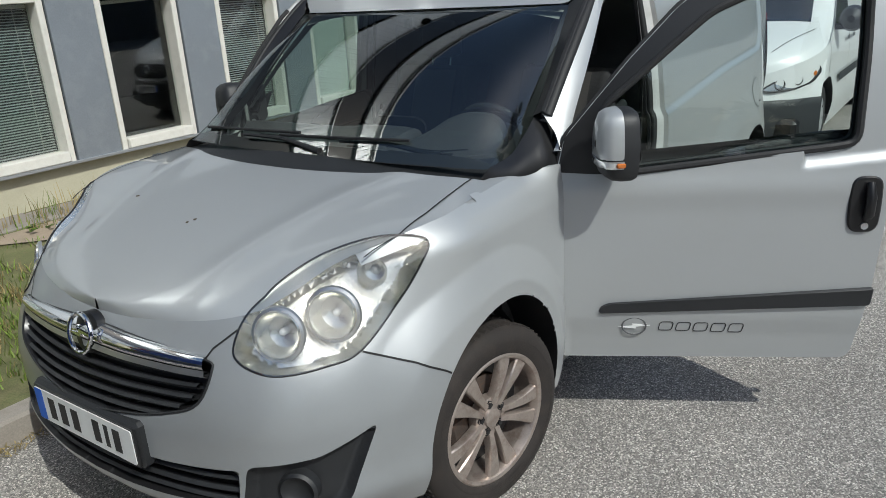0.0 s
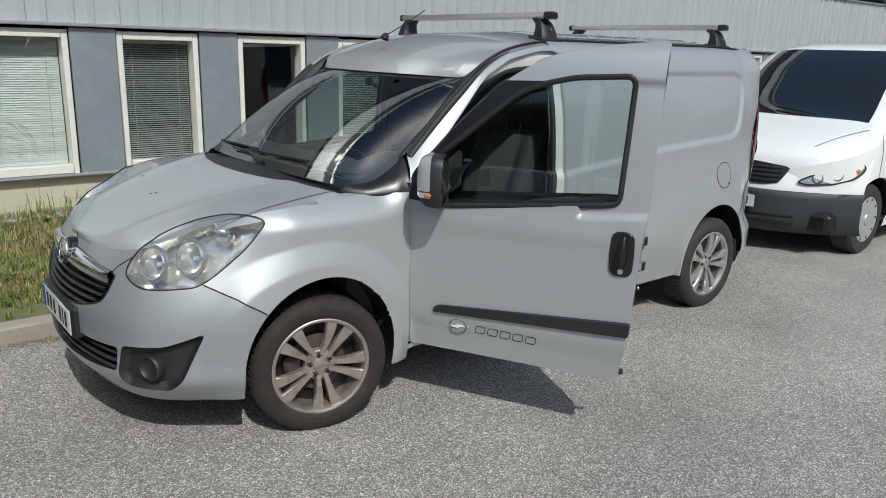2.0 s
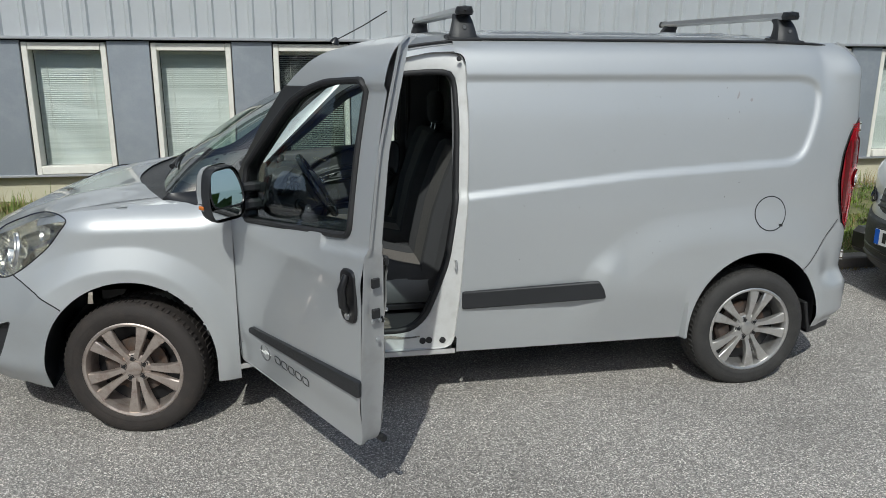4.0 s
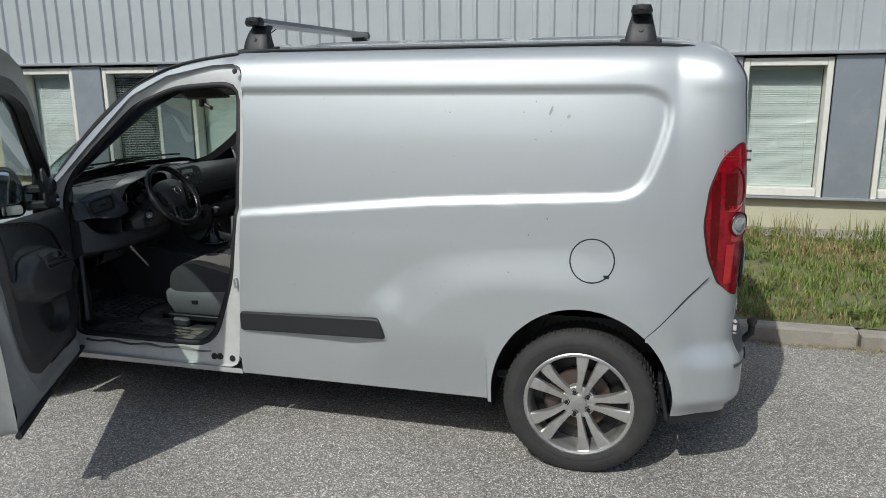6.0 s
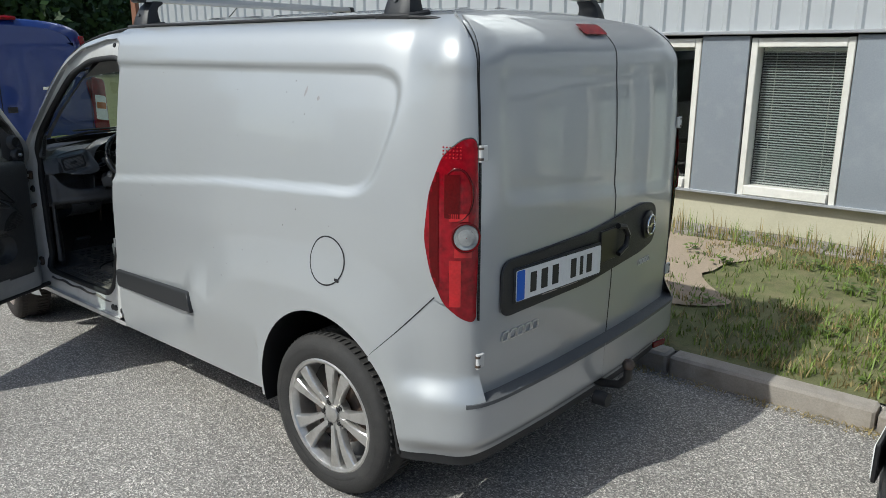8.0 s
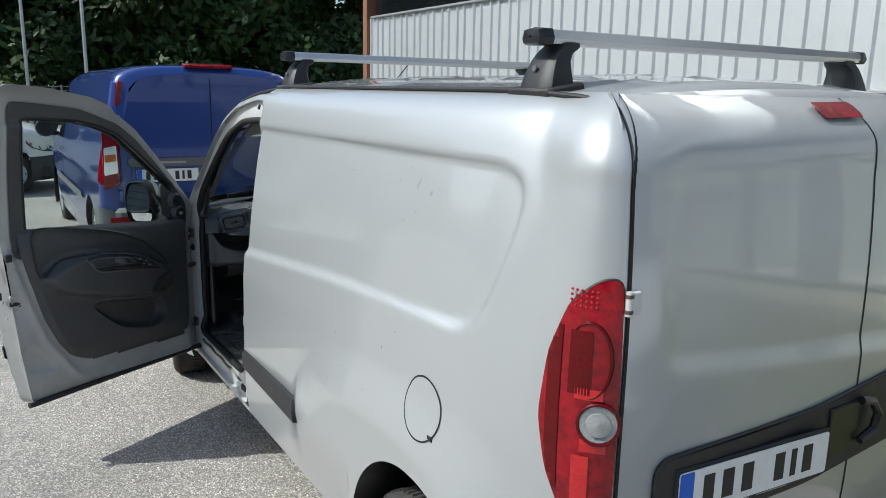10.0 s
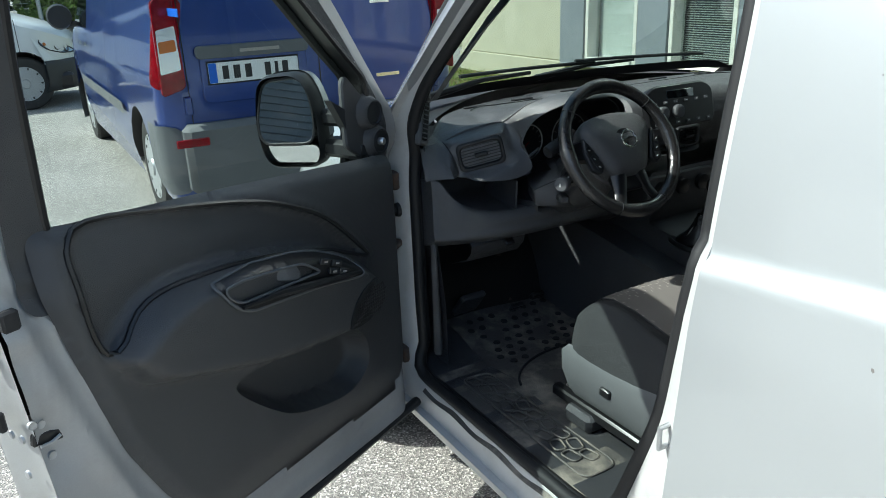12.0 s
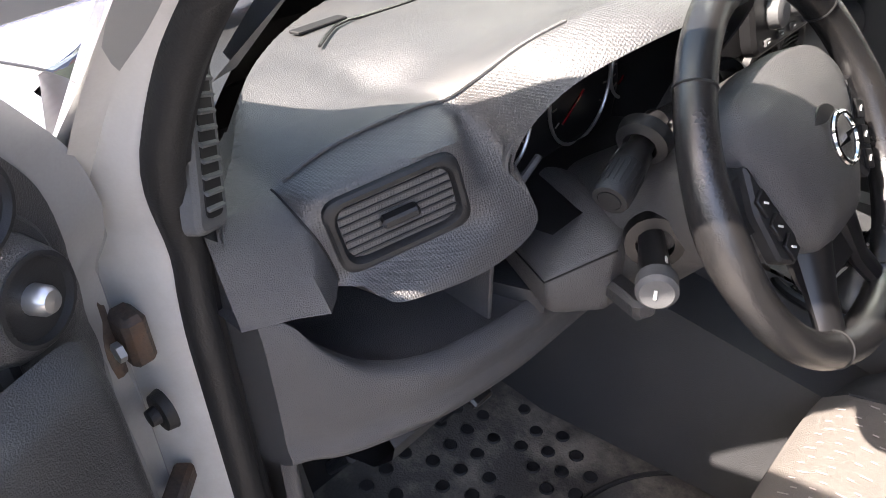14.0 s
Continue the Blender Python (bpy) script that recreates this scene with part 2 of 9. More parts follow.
def mesh(name, geo, mat, sharp=38.):
    me = bpy.data.meshes.new(name)
    me.from_pydata(geo.v, [], geo.f)
    me.validate()
    me.polygons.foreach_set("use_smooth", [True] * len(me.polygons))
    me.set_sharp_from_angle(angle=radians(sharp))
    me.materials.append(mat)
    me.update()
    return me


def thing(name, label, category, at=(0, 0, 0), group="", kind=""):
    ob = new(name)
    ob.empty_display_size = .1
    ob.location = at
    return tagged(ob, label, category, group, kind)


def part(name, geo, mat, parent, label="", sharp=38.):
    """One mesh under a thing or a part, given in the thing's own frame (or the world's, for a thing with a place)."""
    ob = new(name, mesh(name, geo, mat, sharp))
    ob.parent = parent
    if parent.data is None:
        ob.matrix_parent_inverse = Matrix.Translation(parent.location).inverted()
    if label:
        ob["label"] = label
    return ob


def solo(name, geo, mat, label, category, group="", kind="", sharp=38.):
    return tagged(new(name, mesh(name, geo, mat, sharp)), label, category, group, kind)


def grid_cut(us, vs, pos, loops, keep):
    """A grid over (u, v), its nearest corners pulled on to the outlines in loops; keep(list of signed distances) picks the faces."""
    U, V = np.meshgrid(us, vs, indexing="ij")
    p = np.stack([U.ravel(), V.ravel()], 1)
    cell = min(np.median(np.diff(us)), np.median(np.diff(vs)))
    moved = np.zeros(len(p), bool)
    for loop in loops:
        d = inside_by(p, loop)
        hit = (np.abs(d) < .72 * cell) & ~moved
        if hit.any():
            e = 1e-4
            gx = (inside_by(p[hit] + (e, 0), loop) - inside_by(p[hit] - (e, 0), loop)) / (2 * e)
            gy = (inside_by(p[hit] + (0, e), loop) - inside_by(p[hit] - (0, e), loop)) / (2 * e)
            p[hit] -= d[hit, None] * np.c_[gx, gy]
            moved |= hit
    b = len(vs)
    i, j = np.meshgrid(np.arange(len(us) - 1), np.arange(b - 1), indexing="ij")
    q = np.stack([i * b + j, (i + 1) * b + j, (i + 1) * b + j + 1, i * b + j + 1], -1).reshape(-1, 4)
    mid = p[q].mean(1)
    q = q[keep([inside_by(mid, loop) for loop in loops], mid)]
    used, back = np.unique(q, return_inverse=True)
    xyz = pos(p[used, 0], p[used, 1])
    return Geo().add(xyz.tolist(), back.reshape(-1, 4).tolist())


def ribbon(pts, normals, width, lift=.0012):
    """A thin strip that follows a surface: shut lines and edges."""
    p, n = np.asarray(pts, float), np.asarray(normals, float)
    t = np.gradient(p, axis=0)
    side = np.cross(t, n)
    side /= np.linalg.norm(side, axis=1)[:, None] + 1e-9
    return Geo().sheet(np.stack([p + side * width / 2 + n * lift, p - side * width / 2 + n * lift], 1))


def skin_normal(u, z):
    e = 2e-3
    a, b = body(u + e, z) - body(u - e, z), body(u, z + e) - body(u, z - e)
    n = np.cross(b, a)
    return n / (np.linalg.norm(n, axis=-1)[..., None] + 1e-9)


def on_skin(u, z, lift=0.):
    u, z = np.asarray(u, float), np.asarray(z, float)
    return body(u, z) + skin_normal(u, z) * np.asarray(lift, float)[..., None]


def dense(points, n=60):
    p = np.asarray(points, float)
    d = np.r_[0, np.cumsum(np.linalg.norm(np.diff(p, axis=0), axis=1))]
    s = np.linspace(0, d[-1], n)
    return np.stack([np.interp(s, d, p[:, k]) for k in range(p.shape[1])], 1)


def shut_line(points, n=60, width=.005):
    """A dark joint on the skin through the given (u, z)."""
    q = dense(points, n)
    return ribbon(on_skin(q[:, 0], q[:, 1]), skin_normal(q[:, 0], q[:, 1]), width)


def bars(widths, height, gap, m):
    """Plain raised bars in a row, in the place of writing."""
    g, x = Geo(), 0.
    for w in widths:
        g.box((w, height, .0016), m @ pose(x + w / 2, 0, .0006), .0004)
        x += w + gap
    return g

# ---- the silver van's surface: x forward from the front axle, y to its left, z up ----
def curve(px, py):
    """A smooth monotone-safe cubic through few control values, as a function."""
    px, py = np.array(px, float), np.array(py, float)
    h, d = np.diff(px), np.diff(py) / np.diff(px)
    m = np.zeros(len(px))
    m[0], m[-1] = d[0], d[-1]
    for i in range(1, len(px) - 1):
        if d[i - 1] * d[i] > 0:
            w1, w2 = 2 * h[i] + h[i - 1], h[i] + 2 * h[i - 1]
            m[i] = (w1 + w2) / (w1 / d[i - 1] + w2 / d[i])

    def f(q):
        q = np.clip(np.asarray(q, float), px[0], px[-1])
        i = np.clip(np.searchsorted(px, q) - 1, 0, len(px) - 2)
        t = (q - px[i]) / h[i]
        return ((1 + 2 * t) * (1 - t) ** 2 * py[i] + t * (1 - t) ** 2 * h[i] * m[i]
                + t * t * (3 - 2 * t) * py[i + 1] + t * t * (t - 1) * h[i] * m[i + 1])
    return f


def step(a, b, q):
    t = np.clip((np.asarray(q, float) - a) / (b - a), 0, 1)
    return t * t * (3 - 2 * t)


def smooth_loop(points, n=8):
    """A closed rounded outline through the given corners."""
    p, out = np.array(points, float), []
    k = len(p)
    for i in range(k):
        a, b, c, d = p[i - 1], p[i], p[(i + 1) % k], p[(i + 2) % k]
        for j in range(n):
            t = j / n
            out.append(0.5 * (2 * b + (c - a) * t + (2 * a - 5 * b + 4 * c - d) * t * t + (3 * b - a - 3 * c + d) * t ** 3))
    return np.array(out)


def round_loop(points, r, n=5):
    """A closed outline with straight sides and corners rounded to about r."""
    p, out = np.array(points, float), []
    k = len(p)
    for i in range(k):
        a, b, c = p[i - 1], p[i], p[(i + 1) % k]
        la, lc = np.linalg.norm(a - b), np.linalg.norm(c - b)
        s, e = b + (a - b) * min(r, la * .49) / la, b + (c - b) * min(r, lc * .49) / lc
        for j in range(n + 1):
            t = j / n
            out.append((1 - t) ** 2 * s + 2 * t * (1 - t) * b + t * t * e)
    return np.array(out)


def inside_by(pts, loop):
    """Signed distance of points from a closed outline, negative inside."""
    pts, a = np.asarray(pts, float), np.asarray(loop, float)
    b = np.roll(a, -1, 0)
    best, odd = np.full(len(pts), 1e9), np.zeros(len(pts), bool)
    for s, e in zip(a, b):
        d = e - s
        w = pts - s
        t = np.clip((w @ d) / max(d @ d, 1e-12), 0, 1)
        best = np.minimum(best, np.hypot(*(w - t[:, None] * d).T))
        cross = (s[1] > pts[:, 1]) != (e[1] > pts[:, 1])
        odd ^= cross & (pts[:, 0] < d[0] * (pts[:, 1] - s[1]) / (d[1] if abs(d[1]) > 1e-12 else 1e-12) + s[0])
    return np.where(odd, -best, best)


# plan of the left half, from the middle of the tail round to the middle of the nose
PLAN_X = [-3.755, -3.751, -3.738, -3.726, -3.707, -3.675, -3.625, -3.56, -3.46, -3.32, -3.1, -2.0, -1.0, -.4, 0, .22, .40, .54, .66, .75, .82, .862, .885, .89]
PLAN_Y = [0, .30, .56, .70, .770, .808, .838, .864, .892, .910, .918, .918, .918, .918, .914, .902, .872, .822, .745, .65, .50, .32, .14, 0]
_steps = np.r_[0, np.cumsum(np.hypot(np.diff(PLAN_X), np.diff(PLAN_Y)))]
TAIL_RUN = 1.40487                          # length along the plan from the tail's middle to the rear axle
_steps = np.where(_steps <= _steps[10], _steps * TAIL_RUN / _steps[10], _steps - _steps[10] + TAIL_RUN)
plan_x, plan_y = curve(_steps, PLAN_X), curve(_steps, PLAN_Y)
U_END = _steps[-1]


def u_at(x):
    """Length along the plan at which the side stands at x."""
    us = np.linspace(0, U_END, 4000)
    return np.interp(x, plan_x(us), us)


side_in = curve([.15, .25, .34, .45, .65, .95, 1.05, 1.35, 1.62, 1.70, 1.745, 1.775, 1.795],
                [.075, .035, .022, .014, .008, .008, .014, .047, .098, .120, .145, .180, .225])
front_top = curve([-.5, -.2, 0, .2, .40, .54, .66, .75, .82, .862, .885, .89],
                  [1.075, 1.068, 1.06, 1.045, 1.005, .965, .925, .893, .866, .848, .838, .835])
RECESS = round_loop([(-1.2, 1.632), (-3.375, 1.632), (-3.452, 1.57), (-3.425, 1.42), (-3.33, 1.195), (-2.45, 1.148), (-1.2, 1.03)], .11, 6)
FLARE_TOP = smooth_loop([(-2.08, -.3), (-2.12, .58), (-2.305, .825), (-2.461, .920), (-2.561, .950), (-2.804, .977), (-3.036, .987), (-3.26, .982), (-3.435, .935), (-3.53, .80), (-3.58, .60), (-3.58, -.3)], 5)
FLARE_LIP = smooth_loop([(-2.30, -.3), (-2.26, .597), (-2.379, .621), (-2.483, .696), (-2.56, .753), (-2.684, .789), (-2.806, .802), (-3.041, .811), (-3.224, .775), (-3.361, .702), (-3.46, .56), (-3.50, .42), (-3.50, -.3)], 5)
REAR_AXLE, ARCH_R, HUB_Z, TYRE_R = -3.108, .372, .308, .322


def body(u, z):
    """The body's skin at the length u along the plan and the height z."""
    u, z = np.broadcast_arrays(np.asarray(u, float), np.asarray(z, float))
    u = np.clip(u, 0, U_END)
    x, y = plan_x(u), plan_y(u)
    e = 1e-3
    tx, ty = plan_x(u + e) - plan_x(u - e), plan_y(u + e) - plan_y(u - e)
    n = np.hypot(tx, ty)
    nx, ny = -ty / n, tx / n
    nose, tail = step(.10, .64, x), step(-3.45, -3.68, x)
    i_side = side_in(z)
    i_side = i_side + step(-.5, -.3, x) * .075 * np.clip((z - .95) / .11, 0, 1.2) ** 2
    i_nose = .085 * np.clip((.40 - z) / .18, 0, 1) ** 2 + .30 * np.clip((z - .56) / .5, 0, 1) ** 1.7
    i_nose = i_nose - .012 * np.exp(-((z - .34) / .05) ** 2)
    i_tail = .02 * np.clip((z - 1.2) / .4, 0, 1) ** 2 + .13 * np.clip((z - 1.62) / .17, 0, 1.1) ** 2.2 + .012 * np.clip((.75 - z) / .3, 0, 1)
    inset = i_side * (1 - nose) * (1 - tail) + i_nose * nose + i_tail * tail
    # flared arches
    d = np.hypot(x / np.where(x > 0, .66, .52), (z - .34) / .565)
    inset = inset - .034 * np.clip((1.0 - d) / .19, 0, 1) * (1 - step(.35, .55, x))
    # pressed panel of the load bay
    p = np.stack([x.ravel(), z.ravel()], 1)
    rear = (p[:, 0] < -1.9) & (p[:, 0] > -3.62) & (p[:, 1] < 1.05)
    flare = np.zeros(len(p))
    if rear.any():
        a, b = inside_by(p[rear], FLARE_TOP), inside_by(p[rear], FLARE_LIP)
        k = np.where(a < 0, -a / (-a + np.maximum(b, 0) + 1e-6), 0)
        flare[rear] = .036 * (.6 * k + .4 * k * k * (3 - 2 * k))
    flare *= np.where(p[:, 0] > -2.72, step(.28, .62, p[:, 1]), 1)
    inset = inset - flare.reshape(x.shape) * (1 - tail)
    near = (p[:, 0] < -1.3) & (p[:, 0] > -3.55) & (p[:, 1] > .95) & (p[:, 1] < 1.75)
    dep = np.zeros(len(p))
    if near.any():
        dep[near] = .017 * np.clip(-inside_by(p[near], RECESS) / .024, 0, 1)
    inset = inset + dep.reshape(x.shape)
    return np.stack([x - nx * inset, y - ny * inset, z], -1)


def nearest_u(x, y):
    us = np.linspace(0, U_END, 3000)
    return us[np.argmin(np.hypot(plan_x(us) - x, plan_y(us) - y))]


hood_mid = curve([-.5, -.30, -.1, .2, .45, .62, .74, .80, .83], [1.165, 1.150, 1.125, 1.072, 1.005, .945, .89, .858, .835])

# ---- the setting ----
KERB_Y, WALL_Y = -1.0, -3.95


def asphalt():
    m = bpy.data.materials.new("asphalt")
    m.use_nodes = True
    n, l = m.node_tree.nodes, m.node_tree.links
    p = n["Principled BSDF"]
    p.inputs["Roughness"].default_value = .85
    at = n.new("ShaderNodeTexCoord")
    stone, tone, patch = n.new("ShaderNodeTexVoronoi"), n.new("ShaderNodeTexNoise"), n.new("ShaderNodeTexNoise")
    stone.inputs["Scale"].default_value, tone.inputs["Scale"].default_value, patch.inputs["Scale"].default_value = 190, 420, .8
    patch.inputs["Detail"].default_value, tone.inputs["Detail"].default_value = 6, 3
    for t in (stone, tone, patch):
        l.new(at.outputs["Object"], t.inputs["Vector"])
    split = n.new("ShaderNodeSeparateColor")
    l.new(stone.outputs["Color"], split.inputs[0])
    ramp = n.new("ShaderNodeValToRGB")
    e = ramp.color_ramp.elements
    e[0].position, e[0].color = 0, (.125, .12, .112, 1)
    e[1].position, e[1].color = 1, (.80, .77, .72, 1)
    for pos_, c in ((.45, .225), (.75, .33), (.9, .52)):
        k = e.new(pos_)
        k.color = (c * 1.12, c * 1.05, c * .96, 1)
    l.new(split.outputs[0], ramp.inputs[0])
    shade = n.new("ShaderNodeMapRange")
    shade.inputs["From Min"].default_value, shade.inputs["From Max"].default_value = .3, .7
    shade.inputs["To Min"].default_value, shade.inputs["To Max"].default_value = .80, 1.16
    l.new(patch.outputs["Fac"], shade.inputs["Value"])
    mul = n.new("ShaderNodeVectorMath")
    mul.operation = "SCALE"
    l.new(ramp.outputs[0], mul.inputs[0]), l.new(shade.outputs[0], mul.inputs["Scale"])
    l.new(mul.outputs[0], p.inputs["Base Color"])
    b = n.new("ShaderNodeBump")
    b.inputs["Strength"].default_value, b.inputs["Distance"].default_value = .7, .004
    mix = n.new("ShaderNodeMath")
    mix.operation = "ADD"
    l.new(stone.outputs["Distance"], mix.inputs[0]), l.new(tone.outputs["Fac"], mix.inputs[1]), l.new(mix.outputs[0], b.inputs["Height"])
    l.new(b.outputs[0], p.inputs["Normal"])
    return m


ASPHALT = asphalt()
CONCRETE = material("kerb_concrete", (.30, .27, .235), .9, 0, .2, (5, 160), .5, 240, dirt=((.16, .14, .11), 8, .5), vary=.12)
SOIL = material("dry_grass_ground", (.13, .135, .055), .95, 0, .45, (6, 140), .9, 90, dirt=((.23, .185, .105), 7, .6))
SAND = material("sandy_earth", (.34, .27, .20), .95, 0, .2, (3, 90), .6, 90, dirt=((.14, .13, .06), 3, .4))
PLASTER = material("cream_plaster", (.50, .47, .35), .9, 0, .08, (1.2, 90), .3, 160, dirt=((.36, .33, .24), 2.5, .4))
CLADDING = material("grey_white_cladding", (.55, .57, .58), .34, .40, .04, (1.0, 200), dirt=((.42, .43, .43), 3, .25))
ZINC = material("streaked_grey_panel", (.27, .295, .325), .5, .35, .10, (2, 90), dirt=((.40, .42, .44), 5, .35), vary=.06)
FRAME = material("cream_window_paint", (.70, .68, .62), .5, 0, .05, (4, 200), dirt=((.45, .42, .36), 12, .3))
BLIND = material("pale_blind", (.62, .64, .62), .55, 0, .05, (3, 200), vary=.1)
# near-black wall and floor colour that holds the shade of the unlit room
ROOM_SHADE = material("room_shade", (.05, .05, .05), .9)
GALV = material("galvanised_steel", (.45, .46, .47), .45, .7, .06, (4, 200))
BROWNTRIM = material("rust_brown_trim", (.22, .10, .06), .6, .1, .1)
BARK = material("bark", (.09, .07, .05), .9, 0, .3, (6, 60), .8, 60)


def leaf_material(name, colour, vary=.35):
    m = bpy.data.materials.new(name)
    m.use_nodes = True
    n, l = m.node_tree.nodes, m.node_tree.links
    p = n["Principled BSDF"]
    p.inputs["Roughness"].default_value = .55
    geo, r, s = n.new("ShaderNodeNewGeometry"), n.new("ShaderNodeMapRange"), n.new("ShaderNodeVectorMath")
    r.inputs["To Min"].default_value, r.inputs["To Max"].default_value = 1 - vary, 1 + vary
    s.operation = "SCALE"
    s.inputs[0].default_value = colour
    l.new(geo.outputs["Random Per Island"], r.inputs["Value"]), l.new(r.outputs[0], s.inputs["Scale"])
    l.new(s.outputs[0], p.inputs["Base Color"])
    t, mix = n.new("ShaderNodeBsdfTranslucent"), n.new("ShaderNodeMixShader")
    l.new(s.outputs[0], t.inputs[0])
    mix.inputs[0].default_value = .3
    l.new(p.outputs[0], mix.inputs[1]), l.new(t.outputs[0], mix.inputs[2]), l.new(mix.outputs[0], n["Material Output"].inputs[0])
    return m


GRASS = leaf_material("grass_blades", (.17, .235, .045), .55)
STRAW = leaf_material("straw", (.34, .27, .12), .4)
LEAF = leaf_material("tree_leaves", (.040, .075, .018), .5)
LEAF2 = leaf_material("bush_leaves", (.11, .17, .03), .45)


def ground_z(x, y):
    """Street level; the lawn beyond the kerb lies higher and climbs a little to the wall."""
    x, y = np.asarray(x, float), np.asarray(y, float)
    lawn = step(KERB_Y - .10, KERB_Y - .14, y)
    street = .07 * step(1.2, 3.0, x)
    return street + lawn * (.085 + .085 * step(-1.1, -3.9, y) * (1 - .0 * x) - .0 * street)


xs = np.r_[-600, -200, -60, np.arange(-30, 31, .5), 60, 200, 600]
ys = np.r_[-600, -200, -60, -30, -12, np.arange(-6, -1.3, .25), KERB_Y - .141, KERB_Y - .10, KERB_Y - .05, np.arange(-.8, 6, .5), 9, 14, 30, 60, 200, 600]
X, Y = np.meshgrid(xs, ys, indexing="ij")
ground = solo("ground", Geo().sheet(np.stack([X, Y, ground_z(X, Y)], -1)), ASPHALT, "worn grey asphalt street with pale chippings", "ground", kind="structure")
yy = np.r_[KERB_Y - .125, np.arange(-1.3, -3.99, -.2), -4.0]
xx = np.arange(-30, 24.1, .25)
X, Y = np.meshgrid(xx, yy, indexing="ij")
wob = np.array([[noise.noise((a * 1.3, b * 1.3, 0)) for b in yy] for a in xx]) * .018
lawn_z = ground_z(X, np.minimum(Y, -1.15)) + .012 + wob * step(-1.12, -1.4, Y)
solo("lawn_soil", Geo().sheet(np.stack([X, Y, lawn_z], -1)[:, ::-1]), SOIL, "patchy dry lawn strip along the wall", "ground", kind="structure")


def tuft(g, x, y, z, h, n, rnd, lean=.5, w=.006):
    for _ in range(n):
        a, s, hh = rnd.uniform(0, 6.283), rnd.uniform(.1, lean), h * rnd.uniform(.5, 1.2)
        px, py = x + rnd.uniform(-.04, .04), y + rnd.uniform(-.04, .04)
        dx, dy = math.cos(a), math.sin(a)
        b = (-dy * w, dx * w)
        g.add([(px - b[0], py - b[1], z), (px + b[0], py + b[1], z), (px + dx * s * hh * .5 + b[0] * .7, py + dy * s * hh * .5 + b[1] * .7, z + hh * .6),
               (px + dx * s * hh * .5 - b[0] * .7, py + dy * s * hh * .5 - b[1] * .7, z + hh * .6), (px + dx * s * hh, py + dy * s * hh, z + hh * .9)],
              [(0, 1, 2, 3), (3, 2, 4)])


rnd = random.Random(5)
green, dry = Geo(), Geo()
for _ in range(24000):
    x, y = rnd.uniform(-9.5, 9), -1.16 - 2.6 * rnd.random()
    if -3.9 < x < 0 and rnd.random() < .55:
        continue
    bare = noise.noise((x * .9, y * 1.4, 3))
    near = 1 - min(1, (-1.14 - y) / 2.7)
    if bare > .22 and rnd.random() < .75:
        continue
    if -2.9 < x < -.6 and y < -2.0 and rnd.random() < .9:
        continue
    z = float(ground_z(x, min(y, -1.15))) + .01
    tuft(green if rnd.random() < .70 + bare else dry, x, y, z, rnd.uniform(.03, .085), 5, rnd, .9, .0042)
for _ in range(520):
    x = rnd.uniform(-9, 3)
    tuft(dry if rnd.random() < .6 else green, x, rnd.uniform(-3.72, -3.35), .165, rnd.uniform(.10, .30), 5, rnd, .35, .0035)
for _ in range(1300):
    x = rnd.uniform(-9, 4)
    tuft(dry, x, KERB_Y + rnd.uniform(.005, .10) * rnd.random() ** .5, .004, rnd.uniform(.008, .022), 4, rnd, 3.0, .003)
solo("grass", green, GRASS, "short green grass on the lawn strip", "grass", kind="stuff")
solo("dry_grass", dry, STRAW, "dry straw-coloured grass and tall weeds", "grass", kind="stuff")
leafy = Geo()
for _ in range(70):
    x, y = rnd.uniform(-9, 4), rnd.uniform(-3.6, -1.25)
    for k in range(rnd.randint(6, 14)):
        a, r = rnd.uniform(0, 6.28), rnd.uniform(.03, .09)
        c = Vector((x + math.cos(a) * r, y + math.sin(a) * r, float(ground_z(x, y)) + .02 + rnd.random() * .06))
        leafy.add([c, c + Vector((.03 * math.cos(a + 1), .03 * math.sin(a + 1), .01)), c + Vector((.05 * math.cos(a), .05 * math.sin(a), .004)), c + Vector((.03 * math.cos(a - 1), .03 * math.sin(a - 1), .012))], [(0, 1, 2, 3)])
solo("leafy_weeds", leafy, LEAF2, "small broad-leaved weeds in the lawn", "weeds", kind="stuff")

# sandy bare patch and paving slabs by the wall
PATCH = smooth_loop([(-3.5, -3.35), (-3.25, -2.5), (-3.6, -1.95), (-2.9, -1.72), (-2.3, -1.9), (-1.7, -1.62), (-1.1, -1.85), (-.55, -1.75), (-.35, -2.4), (-.7, -2.9), (-.25, -3.4), (-1.6, -3.45), (-2.6, -3.38)], 6)
PATCH = PATCH + np.array([(.06 * noise.noise((a * 4, b * 4, 1)), .06 * noise.noise((a * 4, b * 4, 7))) for a, b in PATCH])
solo("bare_earth", grid_cut(np.arange(-3.8, -.1, .05), np.arange(-3.6, -1.5, .05), lambda x, y: np.stack([x, y, ground_z(x, y) + .026 + .008 * np.cos((x + 1.85) * 1.0) * np.cos((y + 2.6) * 1.7)], -1), [PATCH], lambda d, m: d[0] < 0).facing((0, 0, 1)), SAND, "bare sandy earth in the lawn", "ground", kind="structure")
slab_row = thing("paving_slabs", "sand-coloured concrete slabs laid along the wall", "paving", (-4, -3.7, .17), kind="structure")
slab_mesh = mesh("slab", Geo().box((.485, .385, .05), None, .006), CONCRETE)
for i in range(22):
    s = new("slab", slab_mesh)
    s.parent = slab_row
    s.matrix_basis = pose(i * .495 - 4.0, .005 * (i % 3), .0 + .003 * (i % 2), .5 * (i % 3 - 1), .3 * (i % 2), .4 * (i % 4 - 1.5))

